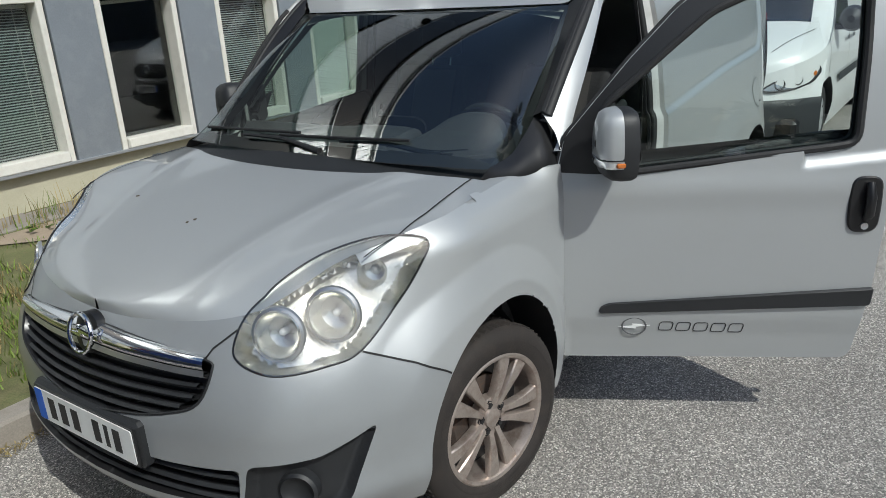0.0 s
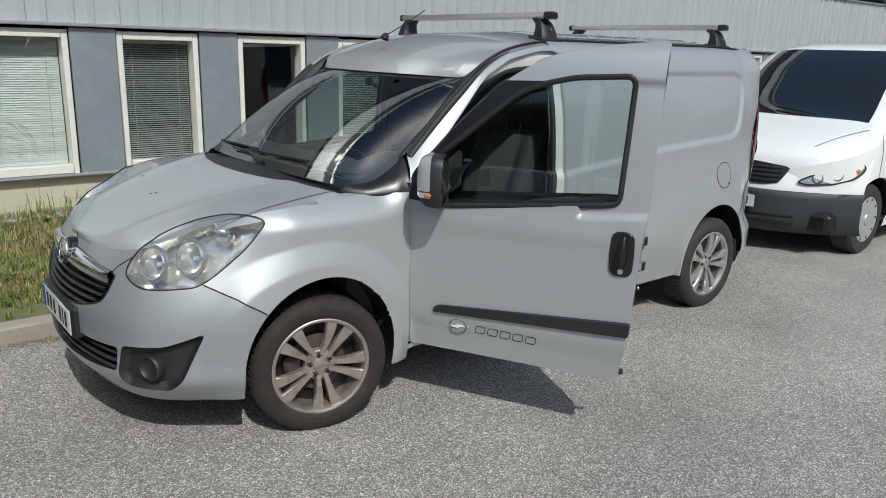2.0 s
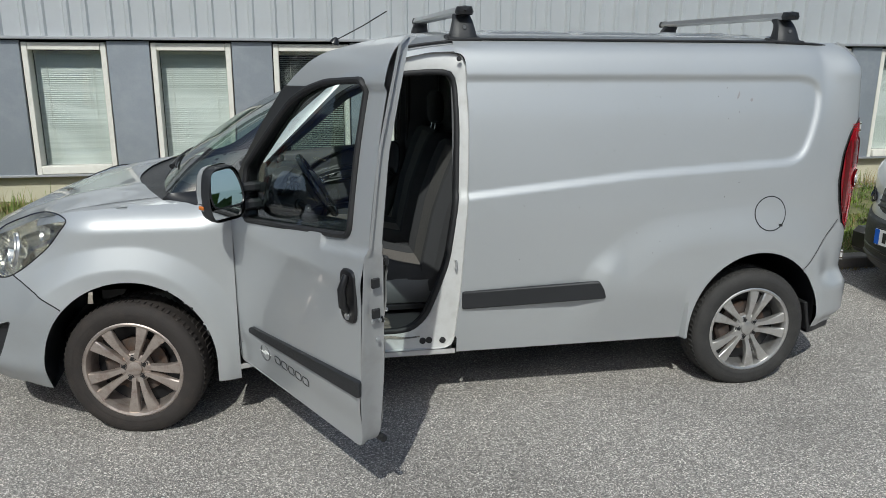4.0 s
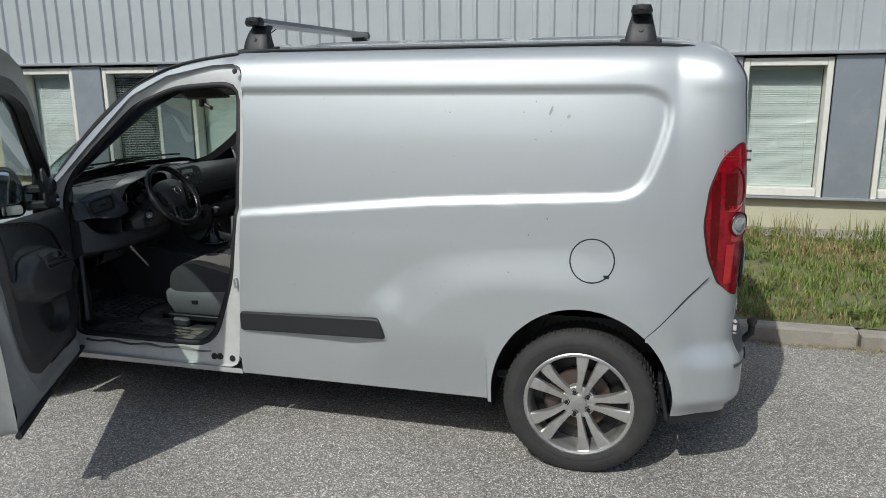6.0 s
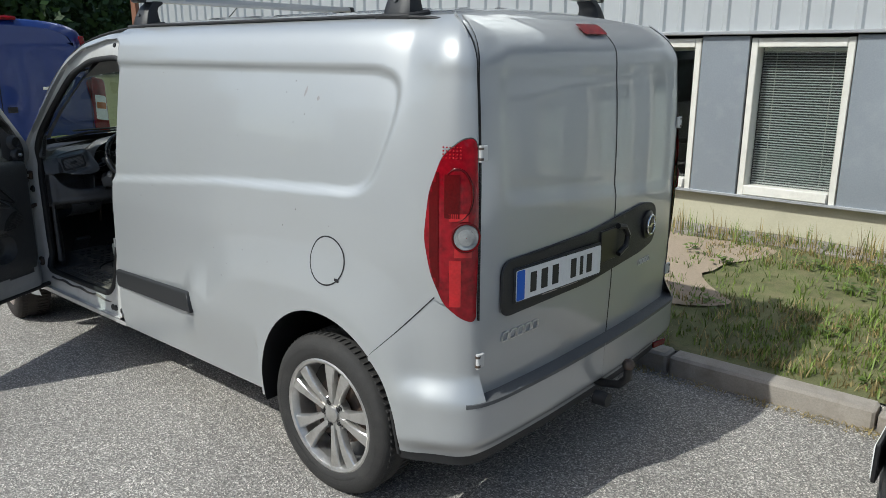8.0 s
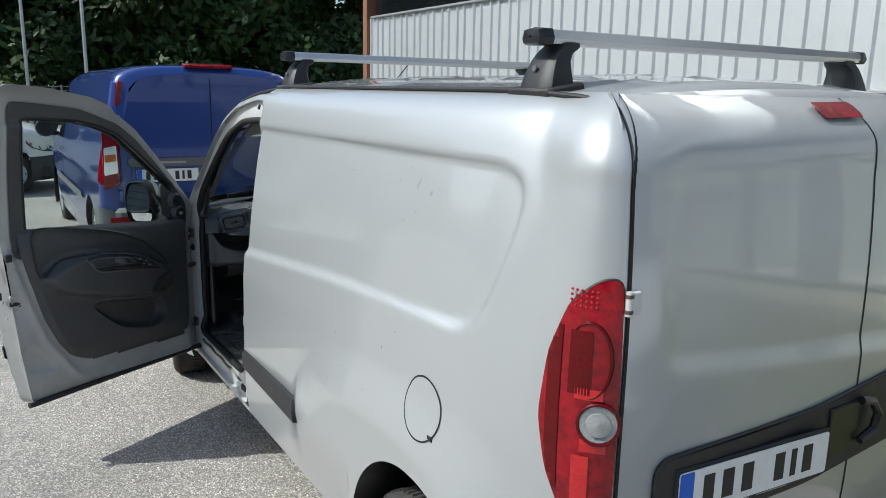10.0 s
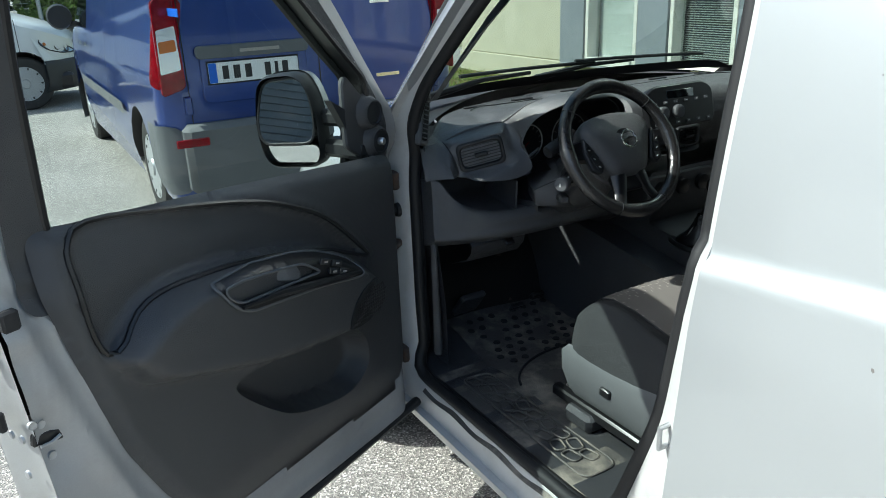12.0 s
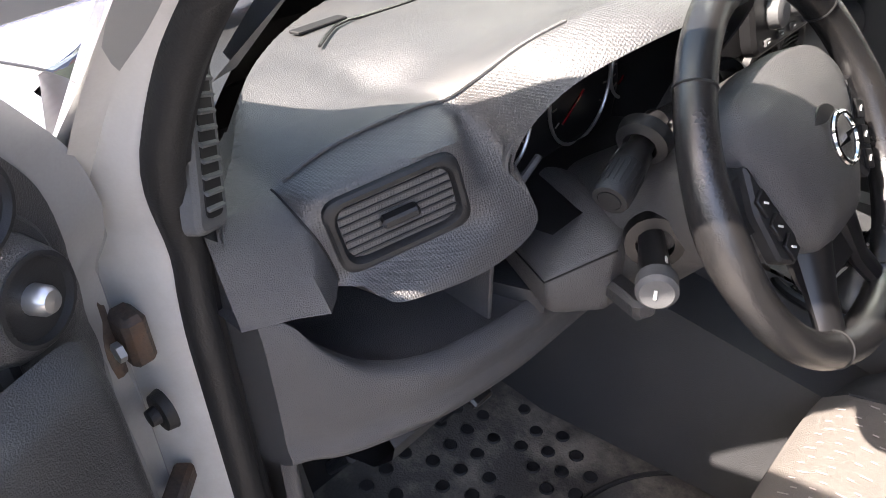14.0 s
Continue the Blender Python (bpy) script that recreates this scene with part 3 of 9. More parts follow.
# kerb of single stones
kerb = thing("kerb", "weathered concrete kerb between street and lawn", "kerb", (0, KERB_Y - .06, 0), kind="structure")
stone_mesh = mesh("kerbstone", Geo().box((.985, .13, .30), None, .014), CONCRETE)
for i in range(54):
    k = new("kerbstone", stone_mesh)
    k.parent = kerb
    k.matrix_basis = pose(-30.2 + i + .04, rnd.uniform(-.006, .006), -.045 + rnd.uniform(-.006, .006) + .07 * float(step(1.2, 3, -30.2 + i)), 0, rnd.uniform(-.4, .4), rnd.uniform(-.4, .4))

# ---- the building: plinth, window band, ribbed cladding above ----
SILL, TOP, X0, X1, EAVES = .50, 1.80, -30., 6.9, 7.45
WIN_END, PITCH, PANEL = 4.62, 1.20, .42
wall = thing("wall_south", "long low building with cream plinth and ribbed metal cladding", "wall", (0, WALL_Y, 0), kind="structure")
part("plinth", Geo().box((X1 - X0, .30, SILL + .6), pose((X0 + X1) / 2, WALL_Y - .15, (SILL - .6) / 2 - .002), .01), PLASTER, wall)
part("plain_wall", Geo().box((X1 - WIN_END - .02, .28, TOP + .1 - SILL), pose((X1 + WIN_END) / 2, WALL_Y - .16, (TOP + .1 + SILL) / 2), .01), PLASTER, wall)
part("sill_flashing", Geo().box((WIN_END - X0, .10, .025), pose((X0 + WIN_END) / 2, WALL_Y + .035, SILL - .014, 6, 0, 0), .004), GALV, wall)
part("back_wall", Geo().box((X1 - X0, .1, EAVES), pose((X0 + X1) / 2, WALL_Y - 4.0, EAVES / 2), .01), ROOM_SHADE, wall)
part("room_floor", Geo().box((X1 - X0, 3.8, .1), pose((X0 + X1) / 2, WALL_Y - 2.2, SILL - .12), .01), ROOM_SHADE, wall)
part("end_wall", Geo().box((.25, 3.8, EAVES), pose(X1 - .125, WALL_Y - 2.2, EAVES / 2), .01), PLASTER, wall)
part("far_end_wall", Geo().box((.25, 3.8, EAVES), pose(X0 + .125, WALL_Y - 2.2, EAVES / 2), .01), PLASTER, wall)
part("roof", Geo().box((X1 - X0 + .1, 4.4, .2), pose((X0 + X1) / 2, WALL_Y - 2.1, EAVES), .02), GALV, wall)
part("corner_trim", Geo().box((.16, .20, EAVES - TOP), pose(X1 - .04, WALL_Y + .02, (EAVES + TOP) / 2), .01), BROWNTRIM, wall, "rust-brown corner flashing")
part("drip_edge", Geo().box((X1 - X0, .07, .03), pose((X0 + X1) / 2, WALL_Y + .075, TOP + .045), .005), GALV, wall)

# ribbed sheet: trapezoid folds of two spacings
prof, x = [], X1 - .12
k = 0
while x > X0:
    w = .17 if k % 2 else .225
    prof += [(x, 0.), (x - .018, .026), (x - .050, .026), (x - .068, 0.), (x - w + .004, 0.)]
    x -= w
    k += 1
prof = np.array(prof)
for z0, z1 in ((TOP + .062, 2.93), (4.70, 5.65), (6.75, EAVES - .05)):
    rows = [np.c_[prof[:, 0], WALL_Y + .045 + prof[:, 1], np.full(len(prof), z)] for z in (z0, z1)]
    part("cladding", Geo().sheet(np.stack(rows, 1)), CLADDING, wall, "grey-white trapezoid metal cladding", 20)
    part("cladding_backing", Geo().box((X1 - X0 - .3, .1, z1 - z0), pose((X0 + X1) / 2, WALL_Y - .05, (z0 + z1) / 2), .01), GALV, wall)
part("eaves_edge", Geo().box((X1 - X0, .10, .06), pose((X0 + X1) / 2, WALL_Y + .07, EAVES - .03), .01), SATIN, wall)
for z0, z1 in ((2.93, 4.70), (5.65, 6.75)):
    part("upper_glazing", Geo().box((X1 - X0 - .4, .02, z1 - z0), pose((X0 + X1) / 2, WALL_Y - .03, (z0 + z1) / 2), .004), DARKGLASS, wall, "dark band of upper windows")
    part("upper_sill", Geo().box((X1 - X0 - .4, .14, .03), pose((X0 + X1) / 2, WALL_Y + .03, z0 + .015), .004), GALV, wall)
slat_mesh = mesh("slat", Geo().sheet([[(-.5, -.011, .006), (-.5, .0, -.001), (-.5, .011, -.004)], [(.5, -.011, .006), (.5, .0, -.001), (.5, .011, -.004)]]), BLIND)
BLINDS = {4: .06,}
for i in range(-1, 26):
    mid = 2.045 + 1.2 - PITCH * i                      # the middle of the panel at the window's +x side
    a, b = mid - PANEL / 2, mid - PITCH + PANEL / 2      # window from a down to b
    if b < X0 + 1:
        break
    fall = .008 * max(-6, min(3, mid))
    pan = part("grey_panel", Geo().box((PANEL - .02, .035, TOP - SILL + .03), pose(mid, WALL_Y + .045, (TOP + SILL) / 2 + .005), .004), ZINC, wall)
    win = thing("window_%d" % (i + 2), "cream-painted window with a lowered blind" if BLINDS.get(i, 1) > .5 else "cream-painted window with its blind pulled up", "window", ((a + b) / 2, WALL_Y, SILL), kind="structure")
    w, h, cx, cz = a - b, TOP - SILL + .01, (a + b) / 2, (TOP + SILL) / 2
    part("frame_jamb", Geo().box((.055, .16, h), pose(a - .028, WALL_Y - .03, cz), .006), FRAME, win)
    part("frame_jamb", Geo().box((.055, .16, h), pose(b + .028, WALL_Y - .03, cz), .006), FRAME, win)
    part("frame_head", Geo().box((w - .112, .16, .075), pose(cx, WALL_Y - .03, TOP - .034), .006), FRAME, win)
    part("window_sill", Geo().box((w - .112, .20, .085), pose(cx, WALL_Y - .02, SILL + .040, 4, 0, 0), .008), FRAME, win)
    pane = part("pane", Geo().box((w - .10, .006, h - .15), pose(cx, WALL_Y - .075, cz), .001), GLASS, win)
    pane.visible_shadow = False
    drop = BLINDS.get(i, 1)
    n = int((h - .17) * drop / .021) if drop > .5 else 0
    part("blind_rail", Geo().box((w - .12, .03, .03), pose(cx, WALL_Y - .115, TOP - .09, 0, 2.2 if drop < .5 else 0, 0), .003), FRAME, win)
    if n and -7.5 < cx < 6:
        for j in range(n):
            s = new("slat", slat_mesh)
            s.parent = win
            s.matrix_parent_inverse = Matrix.Translation(win.location).inverted()
            s.matrix_basis = pose(cx, WALL_Y - .115, TOP - .115 - .021 * j, 8 if i in (0, 3, 5) else -42) @ Matrix.Diagonal((w - .125, 1, 1, 1))
        for k in (-.22, .22):
            part("cord", Geo().tube([(cx + k, WALL_Y - .10, TOP - .1), (cx + k, WALL_Y - .10, SILL + .12)], .002, 5), FRAME, win)
    elif n:
        part("blind", Geo().box((w - .125, .012, h - .19), pose(cx, WALL_Y - .115, cz - .01), .002), BLIND, win)

# long shaded building across the yard, seen in the mirrors
opp = thing("building_north", "long dark boarded building across the yard", "building", (-8, 24, 0), kind="structure")
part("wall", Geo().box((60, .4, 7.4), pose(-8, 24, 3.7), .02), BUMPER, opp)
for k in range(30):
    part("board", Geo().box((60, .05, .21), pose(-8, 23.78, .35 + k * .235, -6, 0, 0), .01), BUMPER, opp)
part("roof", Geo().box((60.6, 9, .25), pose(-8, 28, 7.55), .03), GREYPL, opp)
# ---- distance: fence, bushes, wood, street lamps ----
def crown(g, centre, size, n, rnd, leaf=.16):
    for _ in range(n):
        d = Vector((rnd.gauss(0, 1), rnd.gauss(0, 1), rnd.gauss(0, 1))).normalized() * rnd.uniform(.55, 1.05) * (1 + .25 * noise.noise((rnd.random() * 9, 0, 0)))
        c = Vector(centre) + Vector((d.x * size[0], d.y * size[1], d.z * size[2]))
        u = Vector((rnd.gauss(0, 1), rnd.gauss(0, 1), rnd.gauss(0, 1))).normalized()
        v = u.orthogonal().normalized()
        s = leaf * rnd.uniform(.5, 1.3)
        g.add([c - u * s, c + v * s * .55, c + u * s, c - v * s * .55], [(0, 1, 2, 3)])


def tree(x, y, h, r, seed):
    rn = random.Random(seed)
    t = thing("tree", "tall leafy deciduous tree at the wood's edge", "tree", (x, y, 0), "trees of the wood")
    trunk = Geo().tube([(x, y, -.2), (x + rn.uniform(-.3, .3), y, h * .45), (x + rn.uniform(-.5, .5), y + rn.uniform(-.5, .5), h * .9)], [.22, .15, .03], 8)
    limbs = []
    for _ in range(9):
        a, z0 = rn.uniform(0, 6.28), h * rn.uniform(.25, .8)
        e = (x + math.cos(a) * r * .8, y + math.sin(a) * r * .8, z0 + h * .16)
        trunk.tube([(x, y, z0), ((x + e[0]) / 2, (y + e[1]) / 2, z0 + h * .05), e], [.08, .05, .015], 5)
        limbs.append(e)
    part("trunk", trunk, BARK, t)
    g = Geo()
    for e in limbs + [(x, y, h * .9), (x, y, h * .6), (x, y, h * .35)]:
        crown(g, e, (r * .55, r * .55, h * .13), 420, rn, .24)
    part("crown", g, LEAF, t)


rnd = random.Random(11)
for i in range(20):
    tree(29 + rnd.uniform(-2.5, 6), -15 + i * 1.75 + rnd.uniform(-.5, .5), rnd.uniform(8, 13), rnd.uniform(1.8, 2.8), i)
for i in range(16):
    tree(38 + rnd.uniform(-3, 4), -16 + i * 2.4, rnd.uniform(11, 15), 3.0, 50 + i)
bank = Geo()
for i in range(30):
    crown(bank, (27 + rnd.uniform(-1, 4), -18 + i * 1.25, rnd.uniform(1, 3.5)), (1.6, 1.4, 1.6), 500, rnd, .2)
solo("undergrowth", bank, LEAF, "dense dark undergrowth below the wood", "undergrowth", kind="stuff")
for i in range(11):
    b = thing("bush", "light green bush in front of the fence", "bush", (24.2, -8 + i * 1.35, .05), "bushes along the fence")
    g, s = Geo(), Geo()
    x, y = 24.2 + rnd.uniform(-.4, .4), -8 + i * 1.35 + rnd.uniform(-.3, .3)
    hgt = rnd.uniform(.9, 1.5)
    for k in range(6):
        e = (x + rnd.uniform(-.6, .6), y + rnd.uniform(-.6, .6), hgt * rnd.uniform(.5, 1.))
        s.tube([(x, y, 0), e], [.03, .008], 5)
        crown(g, e, (.42, .42, .36), 260, rnd, .09)
    part("stems", s, BARK, b)
    part("foliage", g, LEAF2, b)
hill = Geo()
for i in range(40):
    a = i / 40 * 6.283
    crown(hill, (75 * math.cos(a), 75 * math.sin(a), 3), (7, 7, 5.5), 420, rnd, 1.3)
solo("far_woods", hill, LEAF, "distant belt of trees round the yard", "woods", kind="stuff")

fence = thing("fence", "galvanised wire mesh fence with steel posts", "fence", (25.2, 0, 0), kind="structure")
for i in range(15):
    part("post", Geo().tube([(25.2, -13 + i * 2, 0), (25.2, -13 + i * 2, 1.75)], .03, 8), GALV, fence)
wire = Geo()
for k in range(12):
    wire.tube([(25.2, -13, .15 + k * .14), (25.2, 15, .15 + k * .14)], .006, 4)
for k in range(110):
    wire.tube([(25.2, -13 + k * .25, .1), (25.2, -13 + k * .25, 1.72)], .004, 4)
part("mesh_wire", wire, GALV, fence)
for x, y in ((22., -1.45), (23.2, .15)):
    lamp = thing("street_lamp", "slim grey steel street lamp post", "street lamp", (x, y, 0), "street lamps")
    part("pole", Geo().tube([(x, y, 0), (x, y, 1.2), (x + .05, y, 7.6)], [.075, .06, .04], 12), GALV, lamp)
    part("lamp_arm", Geo().tube([(x + .05, y, 7.6), (x - .3, y, 7.9), (x - .9, y, 7.95)], .03, 8), GALV, lamp)
    part("lamp_head", Geo().box((.6, .2, .1), pose(x - 1.1, y, 7.93), .03), GREYPL, lamp)
# grass slope past the building's corner
solo("roadside_grass", Geo().sheet([[(7.2, -30, .12), (7.2, -4.2, .12), (7.2, -1.2, .16)], [(13, -30, .5), (13, -4.2, .4), (13, -1.2, .22)], [(25, -30, .9), (25, -4.2, .8), (25, -1.2, .3)]]), SOIL, "grassy verge beyond the building", "ground", kind="structure")

# ---- the silver delivery van ----
van = thing("delivery_van", "silver panel van with roof bars, driver's door wide open", "van", (-1.5, 0, 0))
MINUS = Matrix.Diagonal((1, -1, 1, 1))


def both(name, geo, mat, label="", sharp=38.):
    a = part(name, geo, mat, van, label, sharp)
    part(name, geo.mirrored(), mat, van, label, sharp)
    return a


DOOR = round_loop([(-.478, .315), (-.470, 1.06), (-.60, 1.225), (-.985, 1.60), (-1.17, 1.69), (-1.40, 1.735), (-1.558, 1.735), (-1.572, 1.40), (-1.562, 1.08), (-1.528, .62), (-1.495, .315)], .05, 4)
OPENING = round_loop([(-.535, .405), (-.533, 1.06), (-.618, 1.235), (-.975, 1.555), (-1.18, 1.632), (-1.40, 1.648), (-1.515, 1.645), (-1.525, 1.40), (-1.515, 1.05), (-1.47, .75), (-1.36, .47), (-1.28, .405)], .06, 4)
WINDOW = round_loop([(-.655, 1.065), (-.70, 1.19), (-1.02, 1.535), (-1.19, 1.615), (-1.445, 1.635), (-1.455, 1.40), (-1.447, 1.085), (-1.40, 1.048)], .045, 4)
ux = u_at
XU = lambda u, v: body(ux(u), v)          # noqa: E731  skin by x and z on the side

# load bay side, from the door's rear edge to the tail lamp and the rear door joint
U_REAR = nearest_u(-3.712, .752)
ARCH = np.array([(REAR_AXLE + ARCH_R * math.cos(a), .345 + .402 * math.sin(a)) for a in np.linspace(math.pi, 0, 40)])


def wheel_loop(cx, zc, rx, rz):
    arc = [(cx + rx * math.cos(a), zc + rz * math.sin(a)) for a in np.linspace(math.pi, 0, 48)]
    return np.array([(cx - rx * .985, -.2)] + arc + [(cx + rx * .985, -.2)])


def in_u(loop):
    return np.c_[[float(ux(p[0])) if p[0] > -3.5 else p[0] for p in loop], np.asarray(loop)[:, 1]]


us = np.r_[np.linspace(U_REAR, float(ux(-3.45)), 34)[:-1], np.arange(float(ux(-3.45)), float(ux(-1.36)), .0125)]
zs = np.r_[np.linspace(.292, 1.62, 108), np.linspace(1.63, 1.795, 16)]
arch_u = in_u(wheel_loop(REAR_AXLE, .345, ARCH_R, .400))
door_u = np.c_[ux(DOOR[:, 0]), DOOR[:, 1]]
TAIL = np.array([(nearest_u(-3.708, .766), 1.412), (nearest_u(-3.680, .803), 1.412), (nearest_u(-3.625, .838), 1.355), (nearest_u(-3.585, .855), 1.24), (nearest_u(-3.570, .861), 1.09),
                 (nearest_u(-3.592, .852), .97), (nearest_u(-3.632, .835), .865), (nearest_u(-3.680, .803), .815), (nearest_u(-3.708, .766), .80)])
TAIL = round_loop(TAIL, .03, 4)
BUMP_REAR = np.array([(0, .20), (0, .52), (nearest_u(-3.715, .745), .52), (nearest_u(-3.715, .745), .80), (nearest_u(-3.60, .848), .875), (float(ux(-3.365)), .64), (float(ux(-3.365)), .20)])
side = grid_cut(us, zs, body, [arch_u, door_u, TAIL, BUMP_REAR], lambda d, m: (d[0] > 0) & (d[1] > 0) & (d[2] > 0) & (d[3] > 0) & (m[:, 0] < float(ux(-1.505))))
part("side_panel", side, SILVER, van, "silver pressed side panel with a recessed field")
plain_zs = np.linspace(.272, 1.795, 40)
right = Geo().sheet(body(*np.meshgrid(np.arange(U_REAR, float(ux(-.47)), .04), plain_zs[plain_zs < 1.06], indexing="ij")))
part("side_panel", grid_cut(np.arange(U_REAR, float(ux(-1.56)), .03), plain_zs, body, [arch_u, TAIL, BUMP_REAR], lambda d, m: (d[0] > 0) & (d[1] > 0) & (d[2] > 0)).mirrored(), SILVER, van)
# arch lining, arch lip and a rubber sill strip
for ax in (REAR_AXLE, 0.):
    lip = np.array([(ax + ARCH_R * math.cos(a), .345 + .400 * math.sin(a)) for a in np.linspace(math.pi * 1.06, -.06 * math.pi, 44)])
    o = body(ux(lip[:, 0]), np.maximum(lip[:, 1], .26))
    o[:, 2] = lip[:, 1]
    inn = o.copy()
    inn[:, 1] -= .035
    deep = o.copy()
    deep[:, 0], deep[:, 2], deep[:, 1] = ax + (o[:, 0] - ax) * 1.07, .345 + (o[:, 2] - .345) * 1.07, .35
    both("wheel_arch_lining", Geo().sheet(np.stack([o, inn, deep], 1)).sheet(np.stack([deep, deep * (1, 0, 1) + (0, .05, 0)], 1)), SATIN)
both("underbody", Geo().box((2.3, .5, .12), pose(-1.55, .45, .30), .03).box((.7, .4, .1), pose(.05, .35, .36), .03).box((.7, .5, .1), pose(-3.2, .30, .38), .03), SATIN)
part("underfloor", Geo().box((3.7, 1.5, .05), pose(-1.6, 0, .355), .01), SATIN, van)

# tail lamp: dark surround, red shells, white reversing lamp
tail_pos = lambda u, z: on_skin(u, z, .006 + .010 * np.sin(np.clip((z - .8) / .61, 0, 1) * math.pi))          # noqa: E731
tl = grid_cut(np.arange(TAIL[:, 0].min() - .01, TAIL[:, 0].max() + .02, .007), np.arange(.78, 1.43, .008), tail_pos, [TAIL], lambda d, m: d[0] < 0)
REV = (nearest_u(-3.690, .797), 1.098)
lampL = both("tail_lamp", tl, REDLENS, "red tail lamp with a round clear reversing lens")
ring = np.array([(REV[0] + .040 * math.cos(a), REV[1] + .046 * math.sin(a)) for a in np.linspace(0, 6.283, 33)[:-1]])
disc = [tail_pos(REV[0] + (ring[:, 0] - REV[0]) * k, REV[1] + (ring[:, 1] - REV[1]) * k) + skin_normal(np.full(32, REV[0]), np.full(32, REV[1])) * h for k, h in ((1.0, .004), (.86, .007), (.6, .004), (.58, .009), (.25, .012), (.02, .013))]
both("reversing_lens", Geo().sheet(np.stack(disc), close_v=True), GREYLENS)
both("lens_ring", Geo().tube(disc[0] + skin_normal(np.full(32, REV[0]), np.full(32, REV[1])) * .002, .004, 6, True), DARKRED)
for z0, z1, a0, a1, m_ in ((1.16, 1.30, .055, .10, DARKRED), (.86, 1.02, .05, .085, BRIGHTRED), (1.03, 1.06, .02, .07, BRIGHTRED), (1.15, 1.175, .03, .085, BRIGHTRED), (.80, 1.40, .118, .15, DARKRED)):
    q = grid_cut(np.linspace(TAIL[:, 0].min() + a0, TAIL[:, 0].min() + a1, 10), np.linspace(z0, z1, 20), lambda u, z: tail_pos(u, z) + skin_normal(u, z) * .0022, [TAIL], lambda d, m: d[0] < -.006)
    if q.f:
        both("inner_lens", q, m_)
uc = TAIL[:, 0].min() + .062
an_ = np.linspace(.6, 5.0, 26)
both("lens_crescent", Geo().tube(tail_pos(uc + .045 * np.cos(an_), 1.235 + .085 * np.sin(an_)) - skin_normal(np.full(26, uc), np.full(26, 1.25)) * .0015, [.003 + .005 * math.sin(k / 25 * math.pi) for k in range(26)], 8, flat=.5), DARKRED)
dots_ = Geo()
for i in range(6):
    for j in range(4):
        dots_.box((.005, .005, .005), Matrix.Translation(tail_pos(np.array([uc - .01 + .011 * i]), np.array([1.352 + .011 * j]))[0]), .001)
both("lens_dots", dots_, BRIGHTRED)["kind"] = "stuff"
lens_edge = body(TAIL[:, 0], TAIL[:, 1])
both("lamp_gasket", Geo().tube(lens_edge, .0045, 6, True), RUBBER)

uk, zk = np.meshgrid(np.linspace(U_REAR - .075, U_REAR + .02, 8), np.linspace(1.38, 1.797, 30), indexing="ij")
both("rear_corner_post", Geo().sheet(on_skin(uk, zk, np.full(uk.shape, -.006))).facing((-1, .3, 0)), SILVER)
# rear doors: wide left leaf, narrow right leaf
DOOR_ZB = .505


def rear_skin(y, z):
    u = np.abs(y)
    uu = np.interp(u, plan_y(np.linspace(0, U_REAR + .05, 300)), np.linspace(0, U_REAR + .05, 300))
    p = body(uu, z)
    # pressed field, slanting ledge below it
    field = round_loop([(-.63, 1.70), (.63, 1.70), (.675, 1.55), (.66, 1.18), (-.66, 1.06), (-.675, 1.55)], .08, 4)
    d = inside_by(np.c_[np.ravel(y), np.ravel(z)], field).reshape(np.shape(y))
    x = p[..., 0] + .010 * (1 - step(-.06, .004, d))
    return np.stack([x, np.sign(y) * p[..., 1], np.broadcast_to(z, np.shape(y))], -1)


SPLIT, HALF = -.105, .752
top_z = 1.792
for name, ya, yb in (("rear_door_wide", SPLIT + .003, HALF), ("rear_door_narrow", -HALF, SPLIT - .003)):
    Y, Z = np.meshgrid(np.linspace(yb, ya, int((yb - ya) / .014)), np.r_[np.linspace(DOOR_ZB, 1.62, 90), np.linspace(1.63, top_z, 14)], indexing="ij")
    Yt = Y * (1 - .008 * np.clip((Z - 1.6) / .19, 0, 1) ** 2)
    part(name, Geo().sheet(rear_skin(Yt, Z), flip=True), SILVER, van, "plain silver windowless rear door leaf")
zz = np.linspace(DOOR_ZB, top_z, 60)
def rear_line(ys, zs_, w=.006):
    p = rear_skin(np.asarray(ys, float), np.asarray(zs_, float))
    return ribbon(p, np.tile((-1., 0, .0), (len(p), 1)), w, .0012)


for g in (rear_line(np.full(60, SPLIT), zz, .007), rear_line(HALF * (1 - .06 * np.clip((zz - 1.6) / .19, 0, 1) ** 2), zz, .009), rear_line(-HALF * (1 - .06 * np.clip((zz - 1.6) / .19, 0, 1) ** 2), zz, .009)):
    part("door_joint", g, SEAM, van)

# black strip with plate, grip and badge
strip_loop = round_loop([(.655, .985), (.10, 1.000), (-.36, 1.045), (-.50, 1.02), (-.50, .86), (-.36, .835), (.10, .800), (.655, .795)], .05, 5)
Yg, Zg = np.arange(-.52, .67, .012), np.arange(.78, 1.06, .012)
strip_geo = grid_cut(Yg, Zg, lambda y, z: rear_skin(y, z) - np.stack([np.full_like(y, .012), 0 * y, 0 * y], -1), [strip_loop], lambda d, m: d[0] < 0)
rear_strip = part("rear_trim_strip", strip_geo, BLACK, van, "black plastic strip across the rear doors", 60)
edge = rear_skin(strip_loop[:, 0], strip_loop[:, 1]) - (.006, 0, 0)
part("strip_edge", Geo().tube(edge, .0065, 6, True), BLACK, rear_strip)


